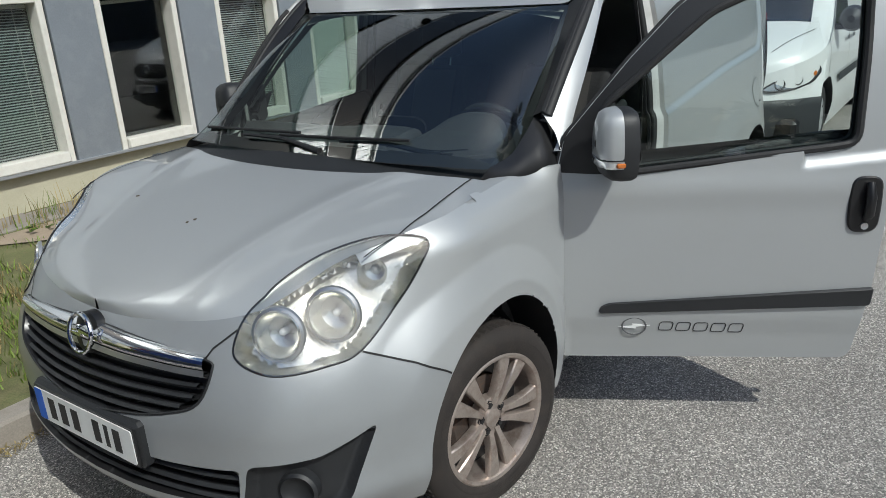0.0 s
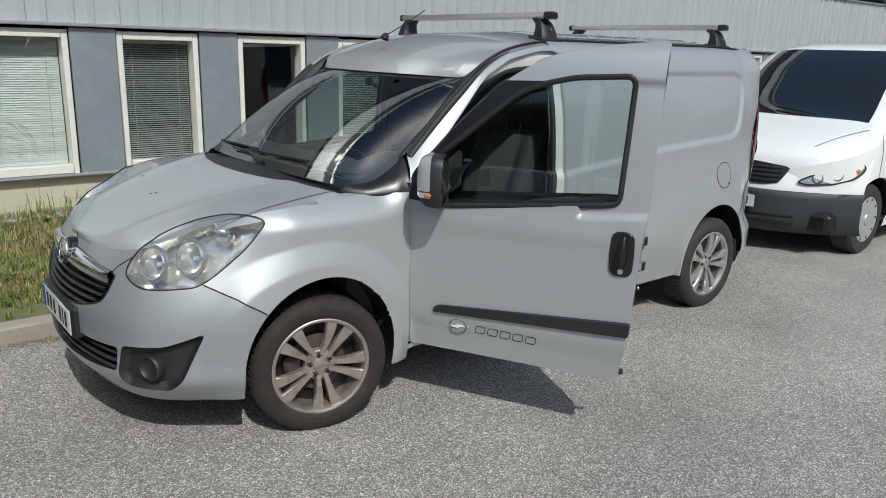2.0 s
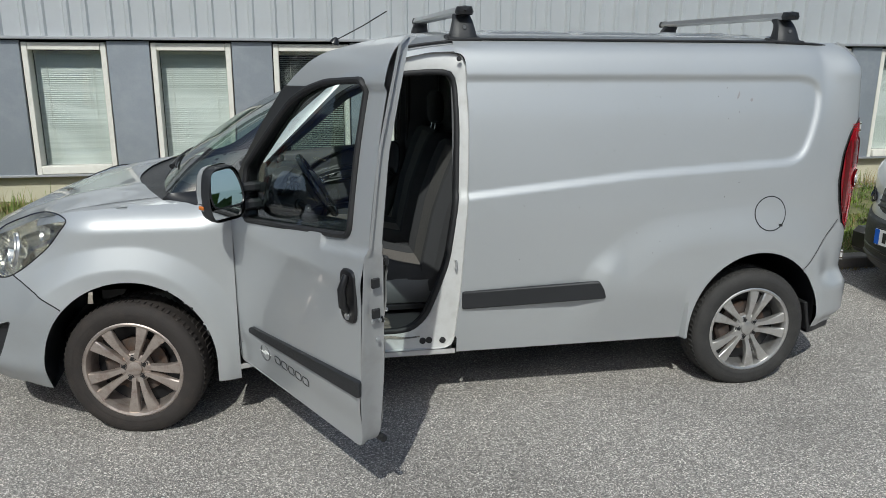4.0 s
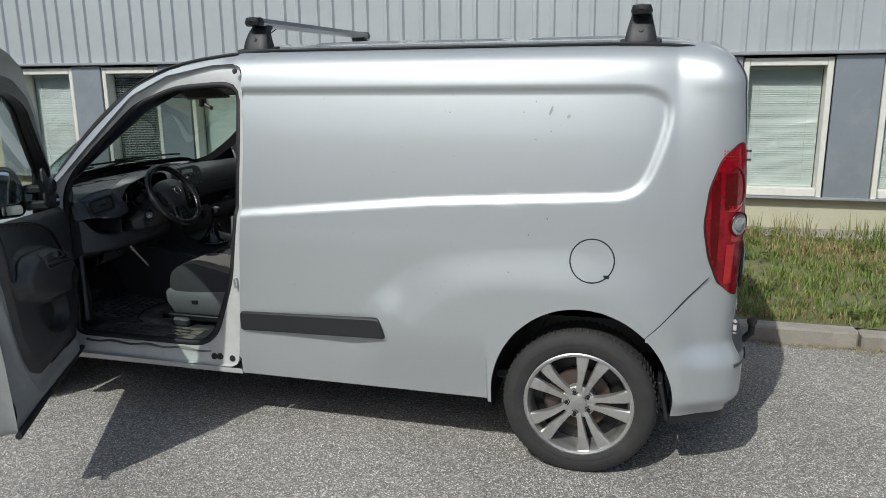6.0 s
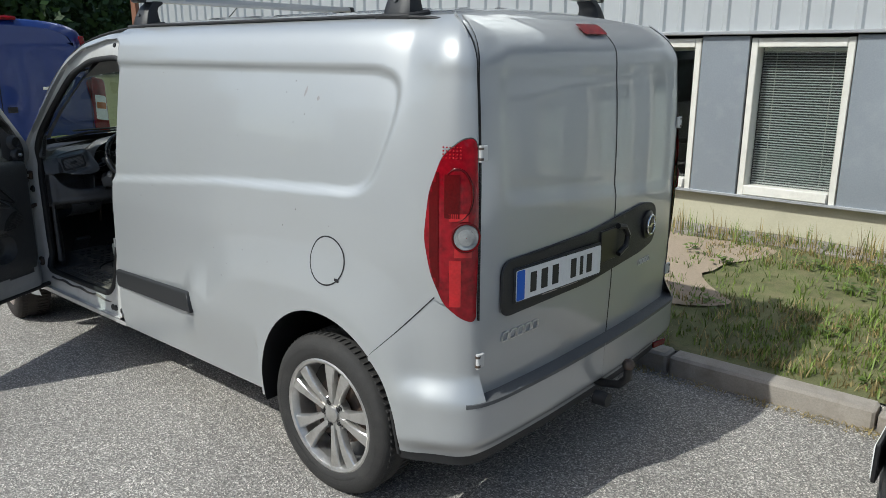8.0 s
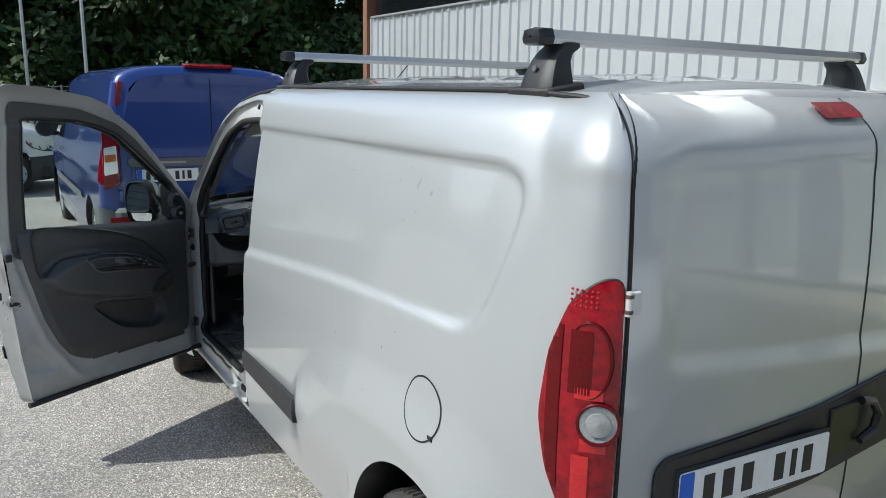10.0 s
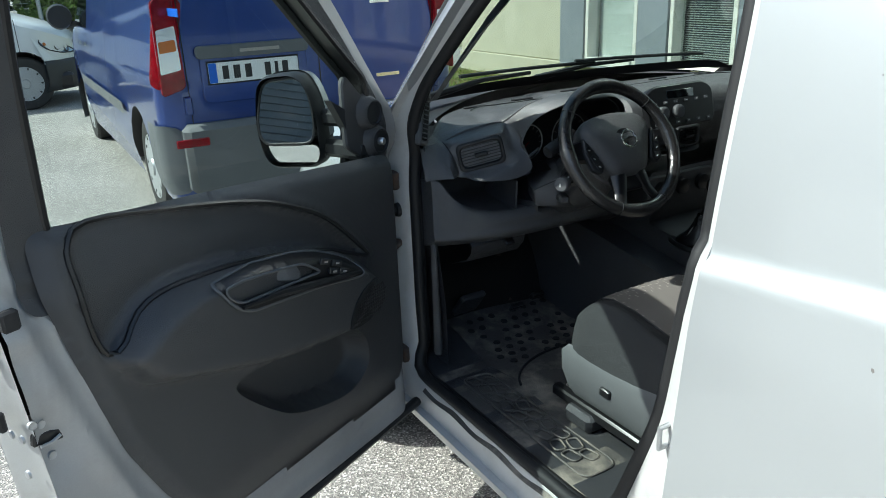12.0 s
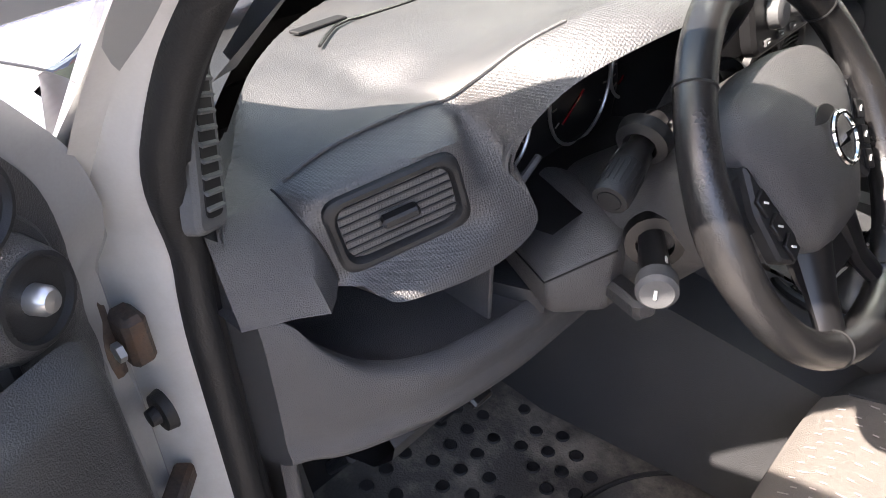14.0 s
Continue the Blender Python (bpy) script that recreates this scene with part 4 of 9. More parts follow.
def plate_sign(name, m, parent, ink):
    """A registration plate of 520 x 111 mm in the x-y plane of m: white sheet, blue end, bars in the place of the characters."""
    holder = part(name, Geo().box((.535, .128, .014), m @ pose(0, 0, -.008), .004), SATIN, parent, "black plate holder")
    part("plate", Geo().plate(round_loop([(-.26, -.0555), (.26, -.0555), (.26, .0555), (-.26, .0555)], .008, 3), .003, m), PLATE, holder, "white registration plate")
    part("plate_blue_end", Geo().plate(round_loop([(-.259, -.054), (-.215, -.054), (-.215, .054), (-.259, .054)], .006, 3), .0035, m), PBLUE, holder)
    x = -.19
    for w in (.048, .052, .052, .0, .048, .028, .048):
        if w:
            part("character_bar", Geo().box((w * .72, .073, .0014), m @ pose(x + w / 2, 0, .0036), .0004), ink, holder)
        x += (w or .035) + .014
    return holder


REAR_M = Matrix(((0, 0, -1, -3.768), (-1, 0, 0, .335), (0, 1, 0, .893), (0, 0, 0, 1))) @ pose(0, 0, 0, 0, -4.4, 0)
plate_sign("number_plate", REAR_M @ pose(0, 0, .006), van, INK)
part("holder_writing", Geo().box((.09, .012, .002), REAR_M @ pose(-.06, -.060, .003), .0003).box((.11, .010, .002), REAR_M @ pose(.065, -.060, .003), .0003), CLOTHL, rear_strip)
part("grip", Geo().tube([(-3.783, -.085, .995), (-3.787, -.135, .985), (-3.790, -.165, .945), (-3.788, -.155, .90), (-3.783, -.10, .875)], .012, 8), SATIN, rear_strip)
part("grip_pocket", Geo().box((.012, .13, .13), pose(-3.769, -.03, .925), .006), SATIN, rear_strip)


def badge(m, r, ring_mat, parent, name="badge"):
    """A round badge: ring and a bar across, as plain shapes."""
    b = part(name, Geo().tube([m @ Vector((r * math.cos(a), r * math.sin(a), .006)) for a in np.linspace(0, 6.283, 29)[:-1]], r * .12, 8, True), ring_mat, parent)
    part("badge_bar", Geo().plate([(-r * 1.25, -r * .06), (r * .1, -r * .2), (r * .1, -r * .02), (r * 1.25, r * .06), (-r * .1, r * .2), (-r * .1, r * .02)], .006, m @ pose(0, 0, .002)), ring_mat, b)
    return b


DISC_M = Matrix(((0, 0, -1, -3.756), (-1, 0, 0, -.405), (0, 1, 0, .945), (0, 0, 0, 1))) @ pose(0, 0, 0, 0, 5, 0)
part("badge_disc", Geo().lathe([(0, .0), (.062, 0), (.062, .012), (.055, .016), (0, .017)], DISC_M, 32), SATIN, rear_strip)
badge(DISC_M @ pose(0, 0, .017), .043, CHROME, rear_strip)
# hollow outlined blocks where the model name stands
def hollow_blocks(m, n, w, h, gap, thick, slant=.2):
    g = Geo()
    for k in range(n):
        x = k * (w + gap)
        o = round_loop([(x, 0), (x + w, 0), (x + w + slant * h, h), (x + slant * h, h)], h * .3, 4)
        g.tube([m @ Vector((a, b, 0)) for a, b in o], thick, 5, True)
    return g


def on_rear(y0, y1, z):
    """A place on the rear doors, x along them to the right, y up, z out of them."""
    a, b = (Vector(rear_skin(np.array([y]), np.array([z]))[0]) for y in (y0, y1))
    right = (b - a).normalized()
    up = (Vector((0, 0, 1)) - right * right.z).normalized()
    return Matrix.Translation(a - right.cross(up) * -.004) @ Matrix((right, up, right.cross(up))).transposed().to_4x4()


part("name_badge", hollow_blocks(on_rear(.645, .43, .715) @ pose(0, -.015, 0), 5, .034, .030, .009, .0035), ALU, van, "raised silver letter blocks")
part("name_badge", hollow_blocks(on_rear(-.36, -.48, .775) @ pose(0, -.010, 0), 4, .022, .02, .009, .0025), ALU, van)
thirdp = lambda y, z: rear_skin(y, z) + np.stack([-.008 + 0 * y, 0 * y, .006 + 0 * y], -1)          # noqa: E731
part("third_brake_lamp", grid_cut(np.arange(-.16, .11, .006), np.arange(1.71, 1.79, .004), thirdp, [round_loop([(.085, 1.737), (.085, 1.775), (-.098, 1.777), (-.098, 1.739)], .012, 4)], lambda d, m: d[0] < 0), REDLENS, van, "red third brake lamp")
for sy in (1, -1):
    for z in (1.365, .66):
        h = part("hinge", Geo().tube([(-3.722, sy * .762, z - .026), (-3.722, sy * .762, z + .026)], .008, 10).box((.010, .030, .050), pose(-3.722, sy * .746, z), .003), FLAKE_IN, van, "door hinge with rust spots")
        for dz in (-.024, .024):
            part("hinge_pin", Geo().tube([(-3.722, sy * .762, z + dz * .7 - .004), (-3.722, sy * .762, z + dz * .7 + .004)], .0092, 8), DARK_STEEL, h)

both("corner_backing", grid_cut(np.linspace(nearest_u(-3.64, .83), float(ux(-3.36)), 24), np.linspace(.60, .98, 24), lambda u, z: on_skin(u, z, np.full(np.shape(u), -.005)), [arch_u], lambda d, m: d[0] > .012).facing((-.3, 1, 0)), SILVER)
# rear bumper with black tread, under-lip and tow bar
bump = grid_cut(np.arange(0, float(ux(-3.33)), .012), np.arange(.30, .90, .0125), lambda u, z: on_skin(u, z, .004 + .05 * step(.62, .50, z) * (1 - step(nearest_u(-3.60, .848), float(ux(-3.40)), u)) * step(.30, .38, z)), [BUMP_REAR, arch_u], lambda d, m: (d[0] < 0) & (d[1] > 0))
both("rear_bumper", bump, SILVER, "silver plastic rear bumper with scuffs")
uq = np.linspace(0, nearest_u(-3.69, .795), 40)
lip0, lip1 = on_skin(uq, np.full(40, .512), .055), on_skin(uq, np.full(40, .525), -.06)
both("bumper_tread", Geo().sheet(np.stack([lip0 + (0, 0, -.004), lip0 + (0, 0, .010), lip1 + (0, 0, .004)], 1), flip=True), GREYPL, "ribbed black plastic step on the bumper")
uq = np.linspace(0, float(ux(-3.47)), 50)
both("bumper_underlip", Geo().sheet(np.stack([on_skin(uq, np.full(50, .31), .002), on_skin(uq, np.full(50, .26), -.006), on_skin(uq, np.full(50, .25), -.12)], 1)), BLACK)
part("rear_reflector", Geo().box((.012, .09, .03), pose(-3.79, -.56, .345, 0, 0, -10), .003), DARKRED, van)
tow = part("tow_bar", Geo().tube([(-3.60, -.03, .33), (-3.78, -.03, .325), (-3.86, -.03, .34), (-3.895, -.03, .38), (-3.895, -.03, .42)], .019, 10), SATIN, van, "black swan-neck tow bar")
part("tow_ball", Geo().lathe([(0, -.026), (.014, -.022), (.024, -.008), (.026, .004), (.018, .019), (0, .026)], pose(-3.895, -.03, .438), 20), DARK_STEEL, tow)
part("tow_socket", Geo().tube([(-3.80, .06, .30), (-3.86, .06, .30)], .03, 14), BLACK, tow)

# fuel flap, body strip, joints on the side
fu, fz = float(ux(-3.146)), .945
circ = np.array([(fu + .087 * math.cos(a), fz + .087 * math.sin(a)) for a in np.linspace(0, 6.283, 49)])
flap = part("fuel_flap", Geo().sheet(np.stack([on_skin(fu + (circ[:-1, 0] - fu) * k, fz + (circ[:-1, 1] - fz) * k, .0018) for k in (.97, .6, .02)]), close_v=True, flip=True), SILVER, van)
part("flap_joint", ribbon(on_skin(circ[:, 0], circ[:, 1]), skin_normal(circ[:, 0], circ[:, 1]), .006), SEAM, flap)
part("flap_notch", Geo().box((.022, .004, .014), pose(*on_skin(fu - .058, fz - .062, .001)), .001), SEAM, flap)
def body_strip(xa, xb, z0, z1, lift, tip):
    q = round_loop([(xa, z0), (xb, z0 + .028), (xb + .012 * tip, (z0 + z1) / 2 + .03), (xb + .035 * tip, z1 + .028), (xa, z1)], .012, 3)
    g = Geo()
    ins = [(1.0, .0), (.985, lift * .8), (.96, lift)]
    c = q.mean(0)
    rings = [XU(c[0] + (q[:, 0] - c[0]) * (1 - (1 - k) * .15), c[1] + (q[:, 1] - c[1]) * (1 - (1 - k) * 4)) + np.c_[0 * q[:, 0], np.full(len(q), h), 0 * q[:, 0]] for k, h in ins]
    g.sheet(np.stack(rings), close_v=True)
    g.f.append(tuple(range(len(g.v) - len(q), len(g.v))))
    return g


both("rub_strip", body_strip(-1.533, -2.262, .518, .610, .016, 1), BLACK, "faded black rub strip")
lines = Geo()
for pts in ([(float(ux(-3.37)), .645), (float(ux(-3.45)), .725), (nearest_u(-3.60, .848), .885)], [(U_REAR + .004, .80), (U_REAR + .004, 1.79)]):
    g = shut_line(pts, 60, .004)
    both("joint_line", g, SEAM)
for k, (dx, dz, w, h, tl_) in enumerate(((-2.958, 1.535, .006, .042, 22), (-3.005, 1.515, .008, .012, 10), (-3.03, 1.512, .008, .018, 35))):
    o = smooth_loop([(dx, dz - h / 2), (dx + w, dz - h * .2), (dx + w * .6, dz + h / 2), (dx - w * .8, dz + h * .1)], 4)
    o = (o - (dx, dz)) @ np.array([[math.cos(radians(tl_)), math.sin(radians(tl_))], [-math.sin(radians(tl_)), math.cos(radians(tl_))]]) + (dx, dz)
    c = o.mean(0)
    part("paint_chip", Geo().sheet(np.stack([on_skin(ux(c[0] + (o[:, 0] - c[0]) * q), c[1] + (o[:, 1] - c[1]) * q, .0006) for q in (1, .05)]), close_v=True), material("bare_primer", (.30, .29, .28), .7, 0, .2), van, "patch of flaked paint") if k != 1 else None

CHIP = material("chip_primer", (.16, .15, .14), .7, 0, .2)
rc_ = random.Random(21)
for k in range(34):
    cxx, czz, rr0 = rc_.uniform(-3.2, -1.75), rc_.choice((rc_.uniform(.75, 1.12), rc_.uniform(1.2, 1.6))), rc_.uniform(.0010, .0028)
    q = np.array([(cxx + rr0 * math.cos(a) * rc_.uniform(.6, 1.4), czz + rr0 * math.sin(a) * rc_.uniform(.6, 1.6)) for a in np.linspace(0, 6.283, 8)[:-1]])
    part("paint_chip", Geo().sheet(np.stack([on_skin(ux(cxx + (q[:, 0] - cxx) * s_), czz + (q[:, 1] - czz) * s_, np.full(7, .0006)) for s_ in (1, .05)]), close_v=True), CHIP, van)

# roof
gutter_y = curve([-3.63, -3.55, -3.3, -1.575, -1.35, -1.19, -1.09, -.985, -.87, -.72, -.519], [.645, .685, .70, .70, .722, .742, .757, .772, .785, .797, .803])
gutter_z = curve([-1.70, -1.575, -1.35, -1.19, -1.09, -.985, -.87, -.72, -.519], [1.793, 1.788, 1.765, 1.733, 1.698, 1.647, 1.565, 1.44, 1.24])
crown_z = curve([-1.60, -1.35, -1.2, -1.08, -1.0, -.93, -0.886], [1.848, 1.822, 1.790, 1.742, 1.694, 1.637, 1.588])
WS_TOP = lambda y: np.stack([-0.886 - 0.040 * (y / .683) ** 2, y, 1.586 + .002 * (y / .683) ** 2], -1)          # noqa: E731


def roof_z(x, y):
    mid = 1.848 - .02 * step(-3.2, -3.62, x) - .05 * np.clip((-3.45 - x) / .2, 0, 1.2) ** 2
    return mid - .055 * np.clip(np.abs(y) / .70, 0, 1.05) ** 2.4


X, Yr = np.meshgrid(np.r_[np.linspace(-1.6, -3.45, 60), np.linspace(-3.47, -3.56, 6)], np.linspace(-1, 1, 61), indexing="ij")
Yv = Yr * gutter_y(X)
ridge = .006 * (np.exp(-((np.abs(Yv) - .18) / .02) ** 2) + np.exp(-((np.abs(Yv) - .42) / .02) ** 2)) * step(-1.6, -1.7, X) * step(-3.5, -3.35, X) * (np.sin(X * 12) > -.75)
roof_p = np.stack([X, Yv, roof_z(X, Yv) + ridge], -1)
# brow between the windscreen's upper edge and the flat of the roof
K, S_ = np.meshgrid(np.linspace(0, 1, 30)[:-1], np.linspace(-1, 1, 61), indexing="ij")
Xb = WS_TOP(S_ * .683)[..., 0] * (1 - K) - 1.6 * K
Xe = WS_TOP(np.array(.683))[0] * (1 - K) - 1.6 * K
near_ = step(0, .14, K)
Ye, Ze = .683 * (1 - near_) + gutter_y(Xe) * near_, 1.588 * (1 - near_) + gutter_z(Xe) * near_
Xc = -0.886 * (1 - K) - 1.6 * K
Zb = crown_z(Xc) - (crown_z(Xc) - Ze) * np.abs(S_) ** (2.4 - .2 * K)
brow = np.stack([Xb, Ye * S_, Zb + .004], -1)
part("roof_skin", Geo().sheet(np.concatenate([brow, roof_p])), SILVER, van, "silver ribbed roof panel")
gx = np.linspace(-1.6, -3.6, 44)
gh = gutter_y(gx)
gut = np.c_[gx, gh + .004, roof_z(gx, gh) + .004]
gl_x = np.r_[np.linspace(-.519, -1.35, 46), np.linspace(-1.37, -1.6, 8)]
gline = np.c_[gl_x, gutter_y(gl_x), gutter_z(gl_x)]
both("gutter_moulding", Geo().tube(np.r_[gline[:-1] + (0, .003, .003), gut], .011, 8, flat=.6), RUBBER, "black roof gutter moulding")
# shoulder between side panel and gutter
us_ = np.linspace(U_REAR, float(ux(-1.5)), 60)
top = body(us_, np.full(60, 1.795))
gy = np.interp(top[:, 0], gx[::-1], gh[::-1])
both("roof_shoulder", Geo().sheet(np.stack([top, np.c_[top[:, 0], (top[:, 1] * .4 + gy * .6), roof_z(top[:, 0], gy) * .55 + 1.797 * .45], np.c_[top[:, 0], gy, roof_z(top[:, 0], gy)]], 1), flip=True), SILVER)
yl = np.linspace(-HALF, HALF, 50)
rt = rear_skin(yl * .992, np.full(50, top_z))
re_y = np.clip(rt[:, 1], -.69, .69)
re_top = np.c_[np.full(50, -3.56), re_y, roof_z(np.full(50, -3.56), re_y) + .001]
part("roof_rear_edge", Geo().sheet(np.stack([rt, rt * .6 + re_top * .4 + (0, 0, .008), rt * .25 + re_top * .75 + (0, 0, .006), re_top], 1)), SILVER, van)

# roof bars: feet, aluminium bars and end caps; they can be lifted off
for bx in (-1.575, -3.29):
    rack = thing("roof_bar", "aluminium roof bar on black clamp feet", "roof rack", (bx, 0, 1.83), "roof bars")
    part("bar", Geo().sheet([[(bx + a, y, 1.925 + b) for a, b in ((-.040, -.004), (-.032, .016), (-.008, .020), (-.006, .014), (.006, .014), (.008, .020), (.032, .016), (.040, -.004), (.034, -.016), (-.034, -.016))] for y in (-.675, 0, .675)], close_v=True), ALU, rack, "extruded aluminium bar")
    for sy in (1, -1):
        part("end_cap", Geo().sheet([[(bx + a * s, sy * y, 1.925 + b * s) for a, b in ((-.043, -.004), (-.034, .019), (0, .023), (.034, .019), (.043, -.004), (.036, -.019), (0, -.020), (-.036, -.019))] for y, s in ((.668, 1), (.695, 1), (.708, .8), (.711, .1))], close_v=True, flip=sy < 0), SATIN, rack)
        foot = Geo().sheet([[(bx + w * math.cos(a) * min(1.3, 1 / max(abs(math.cos(a)), abs(math.sin(a)))) ** .8, sy * ((yo + yi) / 2 + (yo - yi) / 2 * math.sin(a) * min(1.3, 1 / max(abs(math.cos(a)), abs(math.sin(a)))) ** .8), z) for a in np.linspace(0, 6.283, 21)[:-1]]
                            for z, yo, yi, w in ((1.785, .705, .598, .066), (1.812, .700, .602, .064), (1.84, .690, .608, .058), (1.868, .676, .610, .051), (1.888, .663, .600, .046), (1.897, .654, .582, .043), (1.903, .646, .574, .042), (1.912, .640, .574, .041))], close_v=True, flip=sy < 0)
        f = part("clamp_foot", foot, BLACK, rack, "black plastic clamp foot")
        part("foot_pad", Geo().box((.165, .118, .024), pose(bx, sy * .655, 1.798, -9 * sy), .010), RUBBER, f)
        part("foot_lock", Geo().lathe([(0, .004), (.008, .004), (.009, 0)], pose(bx, sy * .691, 1.85, -90 * sy), 14), GREYPL, f)
ant = part("aerial", Geo().tube([(-1.02, -.10, 1.80), (-1.16, -.10, 1.872), (-1.30, -.10, 1.955)], .0032, 6), SATIN, van, "short black rod aerial")
part("aerial_base", Geo().lathe([(.028, -.02), (.022, 0), (.01, .016), (0, .018)], pose(-1.01, -.10, 1.795, 0, -25, 0), 16), SATIN, ant)

# ---- nose: wings, bumper, bonnet ----
u_lamp = lambda pts: np.array(pts)          # noqa: E731
LAMP = smooth_loop([(4.752, 1.012), (4.785, .955), (4.87, .868), (5.03, .762), (5.145, .742), (5.30, .738), (5.405, .768), (5.432, .812), (5.385, .892), (5.235, .955), (5.06, .998), (4.87, 1.030)], 5)
GRILLE = smooth_loop([(6.15, .800), (5.95, .806), (5.72, .792), (5.52, .772), (5.495, .745), (5.53, .665), (5.62, .628), (5.80, .594), (6.15, .575)], 4)
FOG = round_loop([(5.028, .562), (5.20, .505), (5.40, .492), (5.425, .365), (5.40, .308), (5.19, .300), (5.13, .350)], .025, 4)
INTAKE = round_loop([(5.425, .478), (5.66, .468), (6.15, .462), (6.15, .350), (5.70, .355), (5.435, .372)], .012, 3)
arch_f = in_u(wheel_loop(0., .345, ARCH_R, .400))
U0 = float(ux(-.472))
nose_us = np.r_[np.arange(U0, 4.7, .0125), np.arange(4.7, U_END, .0095), U_END - 1e-4]
f_top = lambda u: front_top(plan_x(u))          # noqa: E731


def nose_skin(u, v):
    """v below 10 is a height; the top row follows the bonnet's edge."""
    return body(u, np.minimum(v, f_top(u)))


def pocket(u, z):
    """The nose with hollows for lamp, grille, fog corner and intake."""
    p = body(u, z)
    q = np.c_[np.ravel(u), np.ravel(z)]
    dep = np.zeros(len(q))
    for loop, deep, soft in ((LAMP, .085, .02), (GRILLE, .05, .014), (FOG, .035, .02), (INTAKE, .06, .015)):
        dep = np.maximum(dep, deep * step(.001, -soft, inside_by(q, loop)))
    return p - skin_normal(u, z) * dep.reshape(np.shape(u))[..., None]


nose_zs = np.r_[np.arange(.235, 1.06, .0095), 1.07]
allz = np.array(nose_zs)
top_loop = np.array([(u, float(f_top(u))) for u in np.linspace(U0 - .02, U_END, 90)] + [(U_END + .05, .1), (U0 - .02, .1)])
cuts = [top_loop, arch_f, LAMP, GRILLE, FOG, INTAKE]
SEAMB = [(4.716, .575), (4.80, .640), (4.893, .698), (5.03, .758)]
wing_zone = np.array([(U0 - .05, .1), (4.690, .1), (4.712, .572)] + SEAMB[1:] + [(5.1, .80), (5.1, 1.3), (U0 - .05, 1.3)])
for name, keep, mat, lab in (
        ("front_wing", lambda d, m: (d[0] < 0) & (d[1] > 0) & (d[2] > 0) & (d[6] < 0), SILVER, ""),
        ("front_bumper", lambda d, m: (d[0] < 0) & (d[1] > 0) & (d[2] > 0) & (d[3] > 0) & (d[4] > 0) & (d[5] > 0) & (d[6] > 0), PLASTIC_SILVER, "silver front bumper with scraped lower lip"),
        ("lamp_bowl", lambda d, m: d[2] < 0, BOWL, ""), ("grille_back", lambda d, m: d[3] < 0, SATIN, ""),
        ("fog_corner", lambda d, m: d[4] < 0, BLACK, "black plastic bumper corner"), ("lower_intake", lambda d, m: d[5] < 0, SATIN, "")):
    both(name, grid_cut(nose_us, allz, pocket, cuts + [wing_zone], keep), mat, lab, 50)
lines = Geo()
for pts in (SEAMB,):
    q = dense(pts, 60)
    q = q[inside_by(q, arch_f) > .004]
    g = shut_line(q, 50, .006)
    lines.add(g.v, g.f)
both("bumper_joint", lines, SEAM)
# lower lip
uq = np.linspace(float(ux(ARCH_R)) + .02, U_END - 1e-4, 60)
both("chin", Geo().sheet(np.stack([on_skin(uq, np.full(60, .245), .0), on_skin(uq, np.full(60, .215), -.02), on_skin(uq, np.full(60, .23), -.14)], 1)), BLACK)
part("bumper_scrape", Geo().sheet(np.stack([on_skin(np.linspace(5.55, 5.64, 16), .292 + .006 * np.sin(np.linspace(0, 14, 16)), .002), on_skin(np.linspace(5.55, 5.64, 16), .280 + .004 * np.sin(np.linspace(1, 20, 16)), .002)], 1)), SATIN, van, "scraped bare plastic on the lip")

# lamp: glass over two round reflectors
lens = grid_cut(np.arange(4.73, 5.46, .009), np.arange(.72, 1.05, .009), lambda u, z: on_skin(u, np.minimum(z, 1.045), .004), [LAMP], lambda d, m: d[0] < 0).facing((1, .3, .3))
hl = both("headlamp", lens, LAMPGLASS, "large almond-shaped clear headlamp, slightly yellowed")
both("headlamp_rim", Geo().tube(on_skin(LAMP[:, 0], LAMP[:, 1], .0), .0032, 6, True), SEAM)


def lamp_cup(u, z, r, depth, turn=0.):
    o, n = on_skin(u, z, -.012), skin_normal(np.float64(u), np.float64(z))
    n = (Vector(n) * .45 + Vector((.89, .25, 0)) * .8).normalized()
    return Matrix.Translation(Vector(o)) @ n.to_track_quat("Z", "Y").to_matrix().to_4x4() @ pose(0, 0, -depth)


for u, z, r in ((5.085, .86, .062), (5.275, .835, .060)):
    m = lamp_cup(u, z, r, .05)
    both("lamp_ring", Geo().lathe([(r * 1.12, .062), (r * 1.06, .068), (r, .062), (r * .97, .04), (r * .75, .012), (r * .35, 0), (0, 0)], m, 28), BOWL)
    both("bulb", Geo().lathe([(.011, 0), (.011, .028), (.006, .036), (0, .037)], m, 12), LENS)
    both("lamp_bezel", Geo().lathe([(r * 1.30, .05), (r * 1.25, .060), (r * 1.12, .063)], m, 28), ALU)
both("indicator_cup", Geo().lathe([(.045, .05), (.03, .02), (0, .01)], lamp_cup(4.93, .945, .045, .06), 20), BOWL)
both("indicator_bulb", Geo().lathe([(.012, 0), (.012, .02), (0, .03)], lamp_cup(4.93, .945, .045, .06), 12), GREYLENS)

